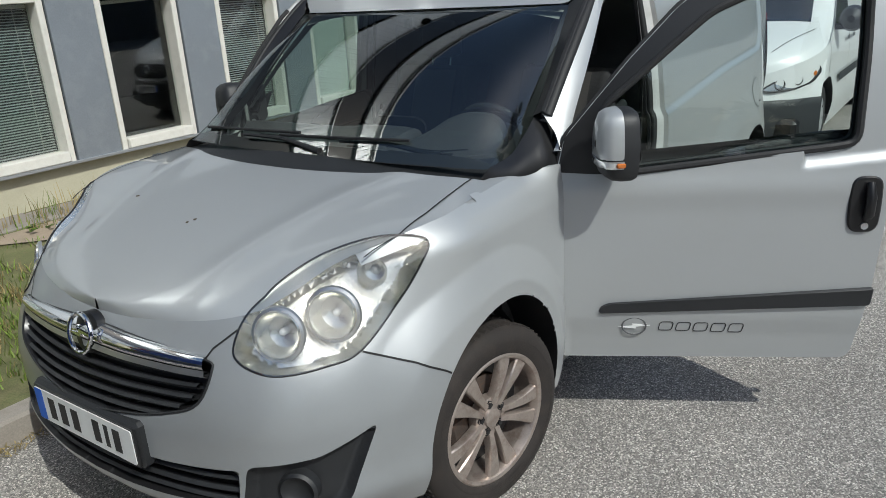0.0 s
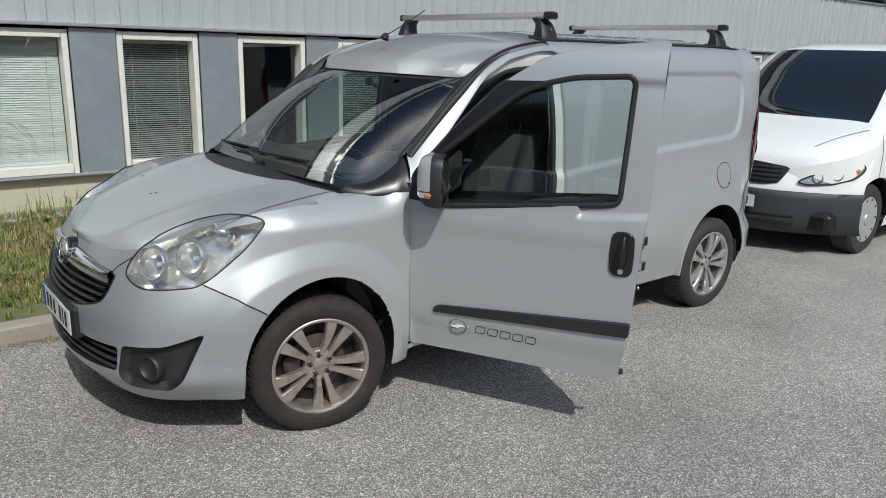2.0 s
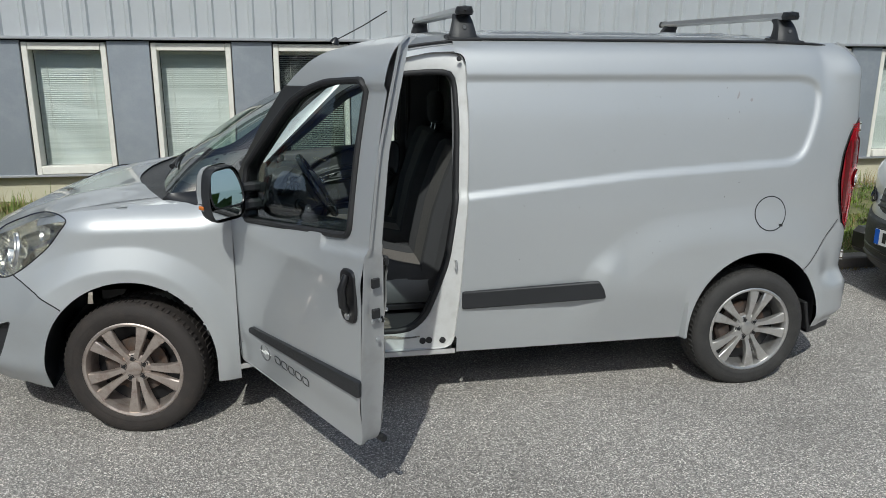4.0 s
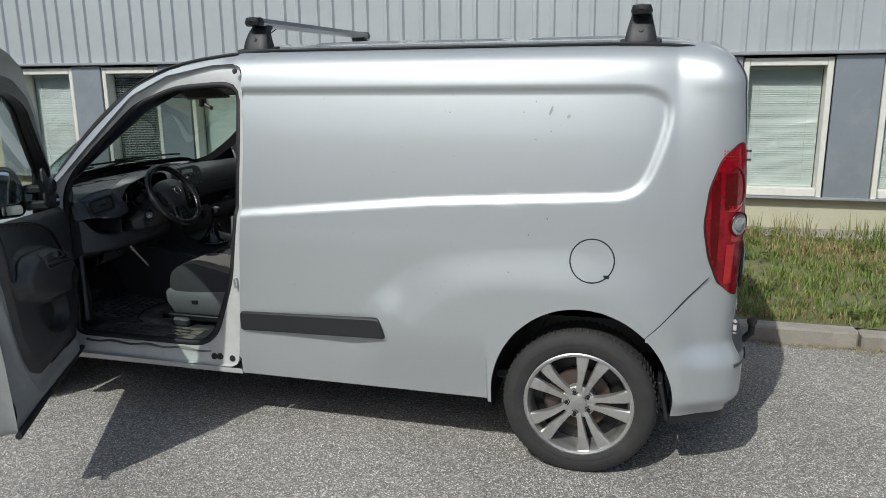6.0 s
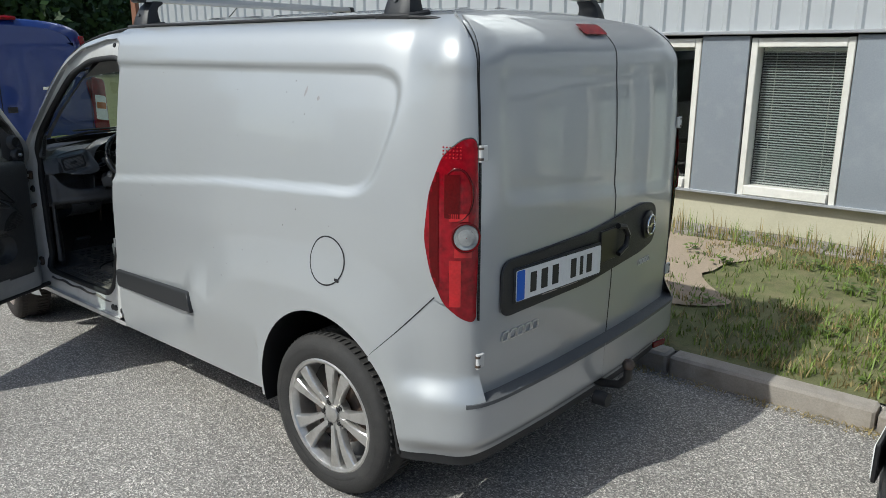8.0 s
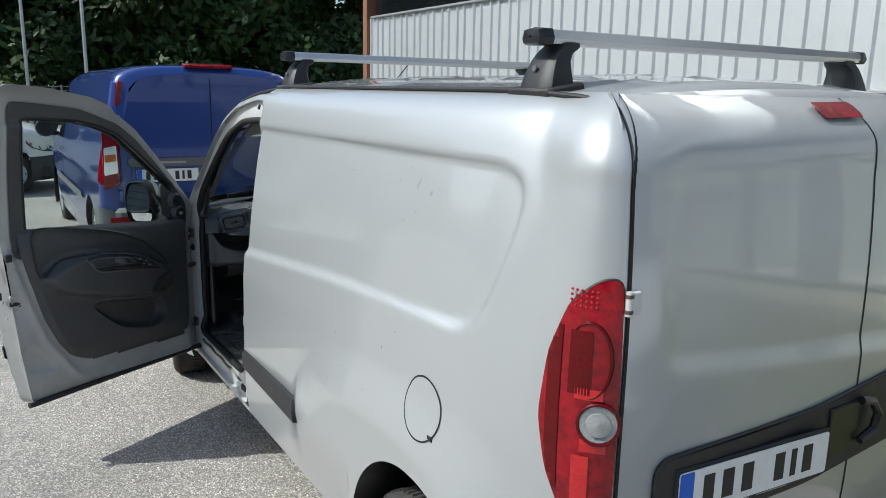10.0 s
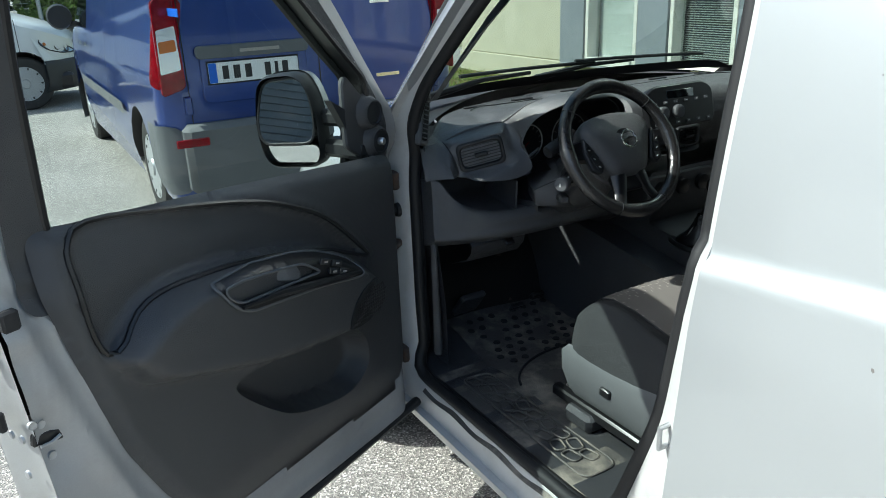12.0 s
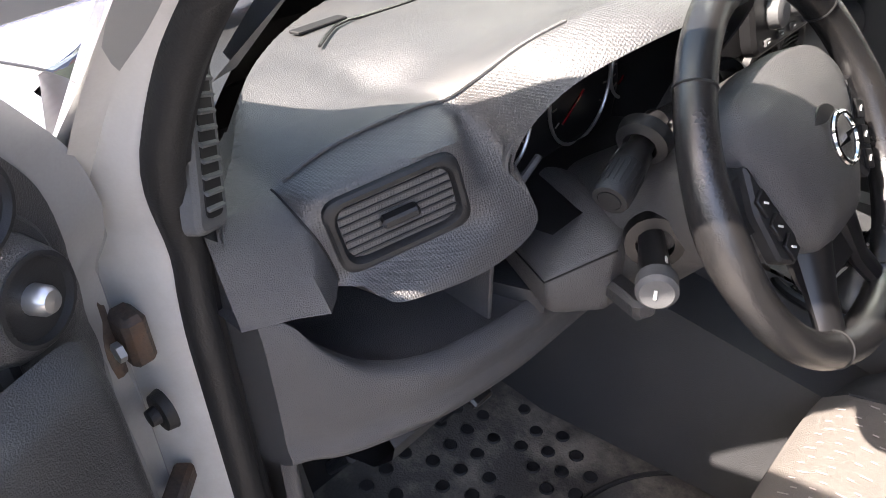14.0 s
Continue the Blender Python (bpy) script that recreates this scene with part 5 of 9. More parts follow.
# grille: chrome bar, slats, badge
gm = lambda u, z, lift: on_skin(np.asarray(u, float), np.asarray(z, float), lift)          # noqa: E731
uq = np.linspace(5.515, U_END - 1e-4, 36)
for k in range(5):
    z0 = .735 - .030 * k
    span = uq[(uq > 5.52 + .016 * k + (.02 if k > 2 else 0))]
    zc = np.full(len(span), z0) - .010 * (span - 5.5) * (1 + .25 * k)
    rows = np.stack([gm(span, zc + .007, -.012), gm(span, zc, -.003), gm(span, zc - .007, -.012), gm(span, zc - .007, -.035), gm(span, zc + .007, -.035)], 1)
    both("grille_slat", Geo().sheet(rows, close_v=True), BLACK)
t = (uq - uq[0]) / (uq[-1] - uq[0])
zc, hh = .764 + .018 * t, (.018 + .010 * t)
rows = np.stack([gm(uq, zc + hh * math.sin(a), .002 + .020 * math.cos(a)) for a in np.linspace(-1.57, 1.57, 9)], 1)
both("grille_bar", Geo().sheet(rows, flip=True), CHROME, "chromed grille bar")
both("grille_bar_base", Geo().sheet(np.stack([gm(uq, zc - hh, .010), gm(uq, zc - hh - .016, .006), gm(uq, zc - hh - .018, -.02)], 1), flip=True), ALU)
both("grille_rim", Geo().tube(on_skin(GRILLE[GRILLE[:, 0] < U_END, 0], GRILLE[GRILLE[:, 0] < U_END, 1], .0), .004, 6), BLACK)
FRONT_M = Matrix(((0, 0, 1, .822), (1, 0, 0, 0), (0, 1, 0, .778), (0, 0, 0, 1))) @ pose(0, 0, 0, -14, 0, 0)
nb = badge(FRONT_M @ pose(0, 0, .022), .058, CHROME, van, "nose_badge")
part("badge_back", Geo().lathe([(0, .010), (.05, .012), (.062, .006), (.066, -.02)], FRONT_M, 32), SATIN, nb)
FP_M = Matrix(((0, 0, 1, .902), (1, 0, 0, 0), (0, 1, 0, .508), (0, 0, 0, 1)))
plate_sign("number_plate", FP_M, van, INK)
part("plate_bracket", Geo().box((.05, .55, .15), pose(.872, 0, .508), .012), BLACK, van)
uq = np.linspace(5.43, U_END - 1e-4, 30)
for z0 in (.44, .405, .375):
    both("intake_slat", Geo().sheet(np.stack([gm(uq, np.full(30, z0 + .008), -.02), gm(uq, np.full(30, z0), -.012), gm(uq, np.full(30, z0 - .008), -.02), gm(uq, np.full(30, z0), -.05)], 1), close_v=True), BLACK)
fog_m = lamp_cup(5.27, .405, .05, .0)
both("fog_blank", Geo().lathe([(.058, -.03), (.056, .0), (.048, .008), (.044, .002), (.03, -.010), (0, -.012)], fog_m, 28), BLACK)

# bonnet and wing tops
kx = plan_x(nose_us)
crest = body(nose_us, f_top(nose_us))
order = np.argsort(crest[:, 0])
cx_, cy_, cz_ = crest[order, 0], np.maximum(crest[order, 1], .0), crest[order, 2]
hx = np.r_[np.linspace(-.50, .60, 80), np.linspace(.61, cx_.max() - .0005, 34)]
hs = np.r_[np.linspace(0, .90, 30), np.linspace(.915, 1, 11)]
ky, kz = np.interp(hx, cx_, cy_), np.interp(hx, cx_, cz_)


def hood_z(x, y):
    e, ez = np.interp(x, cx_, cy_), np.interp(x, cx_, cz_)
    s = np.clip(np.abs(y) / np.maximum(e, 1e-3), 0, 1)
    crease = .008 * np.exp(-((np.abs(y) - np.interp(x, [-.3, .7], [.60, .30])) / .06) ** 2) * step(.75, .5, x)
    mid = np.maximum(hood_mid(x), ez)
    return mid - (mid - ez) * (.45 * s ** 2 + .55 * s ** 4.5) + crease * (1 - s ** 6)


REAR_X = lambda h: np.where(h < .95, .04 - .21 * (np.minimum(h, .95) * 1.045) ** 2.2, -.167 - (h - .95) * 6.6)          # noqa: E731  rear edge of bonnet and wing
HX, HS = np.meshgrid(hx, hs, indexing="ij")
HX = np.where(HX <= .60, REAR_X(HS) + (.60 - REAR_X(HS)) * (HX + .50) / 1.10, HX)
HY = HS * np.interp(HX, cx_, cy_)
WS_BASE = lambda y: np.stack([-.10 - .42 * np.abs(y / .80) ** 2.3, y, 1.118 - .035 * np.abs(y / .8) ** 2], -1)          # noqa: E731
bon = Geo().sheet(np.stack([HX, HY, hood_z(HX, HY)], -1), flip=True)
both("bonnet", bon, SILVER, "silver bonnet with dried leaf specks")


def hood_line(pts, n=60, w=.006):
    q = dense(pts, n)
    p = np.c_[q, hood_z(q[:, 0], q[:, 1])]
    return ribbon(p, np.tile((0, 0, 1.), (n, 1)), w, .0022)


g = hood_line([(-.145, .742), (-.1, .745), (.15, .775), (.285, .772), (.40, .735)])
both("bonnet_joint", g, SEAM)
lg = shut_line([(5.425, .845), (5.50, .800), (5.52, .775)], 20, .006)
both("bonnet_front_joint", lg, SEAM)
for sx, sy in ((.44, .02), (.36, -.36), (.42, .035)):
    part("leaf_speck", Geo().box((.012, .007, .003), pose(sx, sy, float(hood_z(sx, sy)) + .002, 0, 0, sx * 900), .001), BARK, van)

# windscreen, cowl, wipers, pillars, header
GLASS_BASE = lambda y: np.stack([-.10 - .09 * np.abs(y / .80) ** 2, y, 1.118 - .010 * np.abs(y / .8) ** 2], -1)          # noqa: E731


# the side edge of the glass, which curls round to the pillar
EDGE_AT = np.array([(-.20, .770, 1.106), (-.30, .768, 1.109), (-.36, .768, 1.117), (-.436, .768, 1.153), (-.562, .765, 1.238), (-.669, .758, 1.345), (-.80, .740, 1.475), (-.926, .716, 1.588)])
edge_run = np.r_[0, np.cumsum(np.linalg.norm(np.diff(EDGE_AT, axis=0), axis=1))]
SCREEN_EDGE = [curve(list(edge_run / edge_run[-1]), list(EDGE_AT[:, k])) for k in range(3)]


def screen(s, t, lift=0.):
    """Windscreen: s across from -1 to 1, t up from 0 to 1."""
    b, e = GLASS_BASE(s * .80), WS_TOP(s * .715)
    p = b * (1 - t[..., None]) + e * t[..., None]
    bow = 4 * t * (1 - t)
    b, e = GLASS_BASE(np.full_like(t, .80)), WS_TOP(np.full_like(t, .715))
    wrap = np.stack([edge(t) for edge in SCREEN_EDGE], -1) - (b * (1 - t[..., None]) + e * t[..., None] + np.stack([.030 * bow, 0 * t, .045 * bow], -1))
    wrap[..., 1] *= np.sign(s)
    return p + np.stack([.030 * bow + lift * .5, 0 * s, .045 * bow + lift * .85], -1) + wrap * (np.abs(s) ** 14)[..., None]


S, T = np.meshgrid(np.r_[np.linspace(-1, -.62, 24)[:-1], np.linspace(-.62, .62, 26), np.linspace(.62, 1, 24)[1:]], np.linspace(0, 1, 30), indexing="ij")
ws = part("windscreen", Geo().sheet(screen(S, T)).facing((1, 0, 1)), WSHIELD, van, "raked windscreen with reflections of the facade")
rim = Geo()
for s0, s1, t0, t1 in ((-1, -.975, 0, 1), (.975, 1, 0, 1), (-1, 1, 0, .055), (-1, 1, .97, 1)):
    a, b = np.meshgrid(np.linspace(s0, s1, 24), np.linspace(t0, t1, 24), indexing="ij")
    rim.sheet(screen(a, b, -.004), flip=True)
ws.visible_shadow = False
part("windscreen_border", rim, SEAM, ws, "black printed glass border")
part("mirror_mount", Geo().box((.03, .05, .05), pose(-.83, .0, 1.540), .01).tube([(-.83, 0, 1.535), (-.89, 0, 1.505)], .01, 8), SATIN, ws)
yv = np.linspace(-.80, .80, 50)
b0 = WS_BASE(yv)
front = np.c_[REAR_X(np.abs(yv) / .84) + .012, yv * .985, 0 * yv]
front[:, 2] = hood_z(front[:, 0], front[:, 1]) - .007
part("cowl", Geo().sheet(np.stack([front, front * .5 + b0 * .5 + (0, 0, -.010), b0 + (0, 0, .004)], 1)), BLACK, van, "black plastic scuttle below the screen")
for p0, p1, q in (((-.11, .10, 1.135), (-.14, -.34, 1.165), -.62), ((-.20, .58, 1.135), (-.16, .16, 1.165), -.18)):
    w = part("wiper", Geo().tube([p0, ((p0[0] + p1[0]) / 2 - .01, (p0[1] + p1[1]) / 2, 1.165), p1], [.013, .008, .006], 8), SATIN, van, "black wiper arm and blade")
    sgn = np.linspace(-.30, .30, 12)
    bl = screen(np.clip((p1[1] + sgn) / .79, -.95, .95), np.full(12, .075) + .02 * np.linspace(0, 1, 12), .010)
    part("wiper_blade", Geo().tube(bl, .006, 6), RUBBER, w)
# A pillar with black gutter, cant rail
DL = dense([(-.482, 1.12), (-.60, 1.225), (-.985, 1.60), (-1.17, 1.69), (-1.40, 1.735), (-1.60, 1.742)], 44)
dl = XU(np.clip(DL[:, 0], -1.62, -.44), DL[:, 1])
gd = dense(gline, 44)
rail = np.stack([dl + (0, -.030, -.004), dl, dl * .55 + gd * .45 + (0, .010, .006), gd + (0, .008, -.010), gd], 1)
both("pillar_moulding", Geo().tube(gd[:30] + (-.012, .013, -.014), [.022 - .013 * float(step(14, 29, k)) for k in range(30)], 10), RUBBER, "black moulding along the windscreen pillar")
both("pillar", Geo().sheet(rail), SILVER, "silver windscreen pillar and cant rail")
tk = np.linspace(.40, 1, 30)
glass_edge = screen(np.full(30, .995), tk, .002)
cover = dense(gline[gline[:, 0] > -1.02], 30)
both("pillar_cover", Geo().sheet(np.stack([glass_edge, glass_edge * .5 + cover * .5 + (0, .002, .004), cover + (0, -.004, .002)], 1)).facing((.5, .5, .5)), SATIN, "black strip between glass and pillar")
lowe = dense([(-.165, .765), (-.30, .822), (-.40, .858), (-.480, .886)], 18)
lowe = np.c_[lowe, np.interp(lowe[:, 0], [-.468, -.40], [1.070, 0])]
lowe[:, 2] = hood_z(np.maximum(lowe[:, 0], -.46), np.minimum(lowe[:, 1], .85)) + .004
lowe[:, 2] = np.where(lowe[:, 0] < -.42, np.interp(lowe[:, 0], [-.468, -.42], [1.072, float(hood_z(-.42, .84)) + .004]), lowe[:, 2])
ine = screen(np.full(18, .998), np.linspace(.01, .47, 18), .003)
midf = lowe * .5 + ine * .5 + (0, .004, .004)
both("pillar_foot", Geo().sheet(np.stack([lowe + (0, 0, -.02), lowe, midf, ine], 1)).facing((0, 1, .6)), SATIN, "black corner cover at the pillar's foot", 60)
uw = np.linspace(float(ux(-.47)), 4.95, 40)
both("wing_flange", Geo().sheet(np.stack([body(uw, f_top(uw) - .03) - skin_normal(uw, f_top(uw) - .03) * .004, body(uw, f_top(uw)) + (0, -.002, -.004), body(uw, f_top(uw)) + (0, -.05, .0)], 1)).facing((0, 1, .5)), SILVER)

# ---- door aperture: post, sill, flange and seal ----
def ring_strip(loop, lifts, shrink, xyz):
    """Rings of one outline at several depths and insets, as a band."""
    c = loop.mean(0)
    rows = []
    for dep, s in zip(lifts, shrink):
        q = loop.copy()
        t = np.roll(q, -1, 0) - np.roll(q, 1, 0)
        t /= np.linalg.norm(t, axis=1)[:, None]
        area = np.sum(q[:, 0] * np.roll(q[:, 1], -1) - np.roll(q[:, 0], -1) * q[:, 1])
        nn = np.c_[-t[:, 1], t[:, 0]] * (1 if area > 0 else -1)
        q = q + nn * s
        p = xyz(q[:, 0], q[:, 1])
        p[:, 1] -= dep
        rows.append(p)
    return np.stack(rows)


ap = lambda x, z: XU(np.clip(x, -1.62, -.44), np.clip(z, .27, 1.76))          # noqa: E731
# flange between the outer joint and the opening
D2, O2 = dense(np.r_[DOOR, DOOR[:1]], 121)[:-1], dense(np.r_[OPENING, OPENING[:1]], 121)[:-1]
def angle_sort(loop):
    c = np.array((-1.03, .95))
    a = np.arctan2(loop[:, 1] - c[1], loop[:, 0] - c[0])
    k = np.argsort(a)
    th = np.linspace(-math.pi, math.pi, 161)[:-1]
    aa, pp = np.r_[a[k] - 2 * math.pi, a[k], a[k] + 2 * math.pi], np.r_[loop[k], loop[k], loop[k]]
    return np.c_[np.interp(th, aa, pp[:, 0]), np.interp(th, aa, pp[:, 1])]


def post_depth(q):
    """How much deeper the seal sits along the lower front post."""
    return .030 * step(1.16, 1.03, q[:, 1]) * step(-.68, -.58, q[:, 0]) * step(.42, .50, q[:, 1])


DA, OA = angle_sort(D2), angle_sort(O2)
rings = []
for f, dep in ((0, .0), (0, .022), (.25, .028), (.55, .032), (.85, .040), (1.0, .060), (1.0, .074)):
    q = DA * (1 - f) + OA * f
    p = ap(q[:, 0], q[:, 1])
    p[:, 1] -= dep + f * post_depth(q)
    rings.append(p)
both("door_aperture", Geo().sheet(np.stack(rings), close_v=True), FLAKE_IN, "silver painted door frame with road grime")
p = ap(OA[:, 0], OA[:, 1])
p[:, 1] -= .062 + post_depth(OA)
both("door_seal", Geo().tube(p + (0, .010, 0), .0155, 10, True), RUBBER, "black rubber door seal")
both("seal_lip", Geo().tube(p + (.008, -.006, 0), .011, 8, True), SATIN)
# sill outer and B post lower, rocker
uq = np.linspace(float(ux(-1.505)), float(ux(-.47)), 40)
rows = np.stack([on_skin(uq, np.full(40, .31), -.002), on_skin(uq, np.full(40, .282), -.004), on_skin(uq, np.full(40, .265), -.05), on_skin(uq, np.full(40, .30), -.14)], 1)
both("sill", Geo().sheet(rows), FLAKE_IN)
for x, z in ((-1.345, .352), (-1.377, .354), (-1.445, .350)):
    part("sill_plug", Geo().lathe([(.017, -.004), (.015, .004), (0, .006)], pose(x, XU(np.array([x]), np.array([z]))[0, 1] - .026, z, -90), 16), RUBBER, van)
part("pillar_plug", Geo().lathe([(.020, -.004), (.018, .005), (.009, .006), (.008, .014), (0, .015)], pose(-.522, .878, .90, -90), 18), RUBBER, van, "black rubber pillar buffer")
part("pillar_hole", Geo().lathe([(.012, -.003), (.010, .003), (0, .003)], pose(-1.527, .805, 1.707, -75), 16), SEAM, van)
striker = part("striker", Geo().tube([(-1.505, .862, .72), (-1.505, .90, .72), (-1.505, .90, .76), (-1.505, .862, .76)], .005, 8), GALV, van, "steel door striker")
part("striker_plate", Geo().box((.03, .006, .07), pose(-1.508, .862, .74), .002), GALV, striker)
for z in (.46, .98):
    h = part("door_hinge", Geo().tube([(-.492, .895, z - .04), (-.492, .895, z + .04)], .011, 10).box((.034, .022, .05), pose(-.510, .878, z), .005), DARK_STEEL, van, "steel door hinge")
    part("hinge_bolt", Geo().lathe([(.009, 0), (.009, .006), (0, .007)], pose(-.522, .893, z, -90), 6), GALV, h)
part("door_check", Geo().box((.10, .02, .022), pose(-.535, .905, .80, 0, 0, -48), .004), DARK_STEEL, van, "rusty door check strap")

# ---- wheels ----
def wheel(tyre_mat, rim_mat, label, x, y, turn, flip, steer=0.):
    """A tyre on a five twin-spoke rim; the outer face looks along +z before it is turned into place."""
    w = part("wheel", Geo().lathe([(.03, -.12), (.03, -.03)], pose(x, y, HUB_Z, -90 if not flip else 90), 12), DARK_STEEL, van, label)
    R, rr = TYRE_R, .226
    m = pose(x, y, HUB_Z + .004, 0, 0, steer) @ pose(0, 0, 0, -90 if not flip else 90, 0, 0) @ pose(0, 0, 0, 0, 0, turn)
    tread = [(rr - .008, .02), (rr + .004, .030), (rr + .028, .040), (rr + .052, .042), (R - .018, .034), (R - .006, .022), (R, .008), (R, -.13), (R - .008, -.150), (R - .03, -.16), (rr + .02, -.158), (rr - .008, -.14)]
    part("tyre", Geo().lathe(tread, m, 72), tyre_mat, w, "worn road tyre")
    g = Geo()
    for k in range(72):
        a = k * 2 * math.pi / 72
        for zc, hw in ((-.005, .016), (-.105, .03)):
            g.box((.007, .014, hw * 2), m @ pose(0, 0, 0, 0, 0, math.degrees(a)) @ pose(R - .0005, 0, zc, 0, 0, 22 if zc > -.05 else -18), .001)
    part("tread_pattern", g, tyre_mat, w)["kind"] = "stuff"
    part("tyre_lettering", Geo().lathe([(rr + .022, .0408), (rr + .026, .0418), (rr + .030, .0412)], m, 60, .3, 1.6).lathe([(rr + .046, .0425), (rr + .048, .0430), (rr + .050, .0426)], m, 72), tyre_mat, w)
    part("rim", Geo().lathe([(rr + .004, .026), (rr + .006, .031), (rr, .034), (rr - .010, .030), (rr - .016, .016), (rr - .020, .0)], m, 72), rim_mat, w)
    part("rim_barrel", Geo().lathe([(rr - .020, .0), (rr - .022, -.04), (rr - .03, -.13), (rr + .002, -.14)], m, 72), rim_mat, w)
    spokes = Geo()
    for k in range(5):
        for s in (-1, 1):
            rows = []
            for r, half, off, z, th in ((.046, .0125, .0155, .006, .026), (.075, .0120, .0190, .012, .028), (.105, .0145, .0235, .017, .028), (.14, .0190, .0300, .021, .026), (.175, .0245, .0385, .023, .022), (.205, .0290, .0465, .022, .018), (.222, .0320, .0510, .019, .014)):
                mid = s * off
                rows.append([(r, mid - half, z - th), (r, mid - half, z - .003), (r, mid - half * .82, z + .002), (r, mid + half * .82, z + .002), (r, mid + half, z - .003), (r, mid + half, z - th)])
            gg = Geo().sheet(rows, close_v=True, flip=True)
            spokes.add(gg.v, gg.f, m @ pose(0, 0, 0, 0, 0, 72 * k + 90))
    part("spokes", spokes, rim_mat, w, "five twin alloy spokes")
    part("hub", Geo().lathe([(.075, -.03), (.072, .0), (.060, .006), (.036, .004), (.033, .012), (.022, .016), (0, .017)], m, 40), rim_mat, w)
    for k in range(5):
        part("wheel_bolt", Geo().lathe([(.0165, -.001), (.0160, .004), (.0135, .0045), (.0125, .0), (.009, .001), (.009, .008), (0, .009)], m @ pose(0, 0, 0, 0, 0, 72 * k + 54) @ pose(.051, 0, .003), 6), SATIN, w)
    part("brake_disc", Geo().lathe([(.06, -.045), (.135, -.045), (.137, -.055), (.135, -.065), (.05, -.065)], m, 40), DARK_STEEL, w, "rusty brake disc")
    part("brake_caliper", Geo().box((.09, .15, .06), m @ pose(.11, .02, -.06), .015), DARK_STEEL, w)
    # added black disc that stands in for the shade between the spokes
    part("wheel_gap_shade", Geo().lathe([(.0, -.070), (rr - .024, -.070)], m, 30), SATIN, w)
    return w


wheel(TYRE_BROWN, ALLOY_BROWN, "brake-dusted alloy front wheel with a worn tyre", .003, .872, 8, False, -11)
wheel(TYRE, ALLOY, "silver alloy rear wheel with a worn tyre", REAR_AXLE, .880, 20, False)
wheel(TYRE_BROWN, ALLOY_BROWN, "brake-dusted alloy front wheel", .003, -.880, 0, True)
wheel(TYRE, ALLOY, "silver alloy rear wheel", REAR_AXLE, -.880, 0, True)
part("mud_flap", Geo().box((.02, .20, .17), pose(-3.455, .80, .36, 0, 12, 0), .006), RUBBER, van)

# ---- driver's door, built shut and then swung open on its hinges; the passenger's door stays shut ----
SKIN = round_loop([(-.482, .318), (-.474, 1.055), (-.50, 1.165), (-.60, 1.283), (-.72, 1.422), (-.87, 1.575), (-.965, 1.642), (-1.06, 1.698), (-1.155, 1.733), (-1.38, 1.772), (-1.592, 1.789), (-1.590, 1.40), (-1.585, 1.08), (-1.555, .60), (-1.522, .345), (-1.50, .322)], .03, 4)
LIGHT = round_loop([(-.632, 1.030), (-.628, 1.262), (-.72, 1.338), (-.86, 1.458), (-.98, 1.556), (-1.09, 1.600), (-1.22, 1.630), (-1.472, 1.645), (-1.470, 1.40), (-1.462, 1.120), (-1.40, 1.108)], .04, 4)


def door_skin(x, z):
    p = XU(np.clip(x, -1.6, -.44), z)
    ledge = .006 * np.exp(-((z - .97) / .05) ** 2)
    p[..., 1] += ledge - .010 * step(.50, .40, z) + .004
    return p


def inner_y(x, z):
    """How deep the door is, seen from its skin."""
    full = np.interp(z, [.3, .45, 1.0, 1.10, 1.7], [.07, .105, .115, .060, .048])
    return full * (1 - .72 * step(-.605, -.505, x) * step(1.12, 1.04, z))


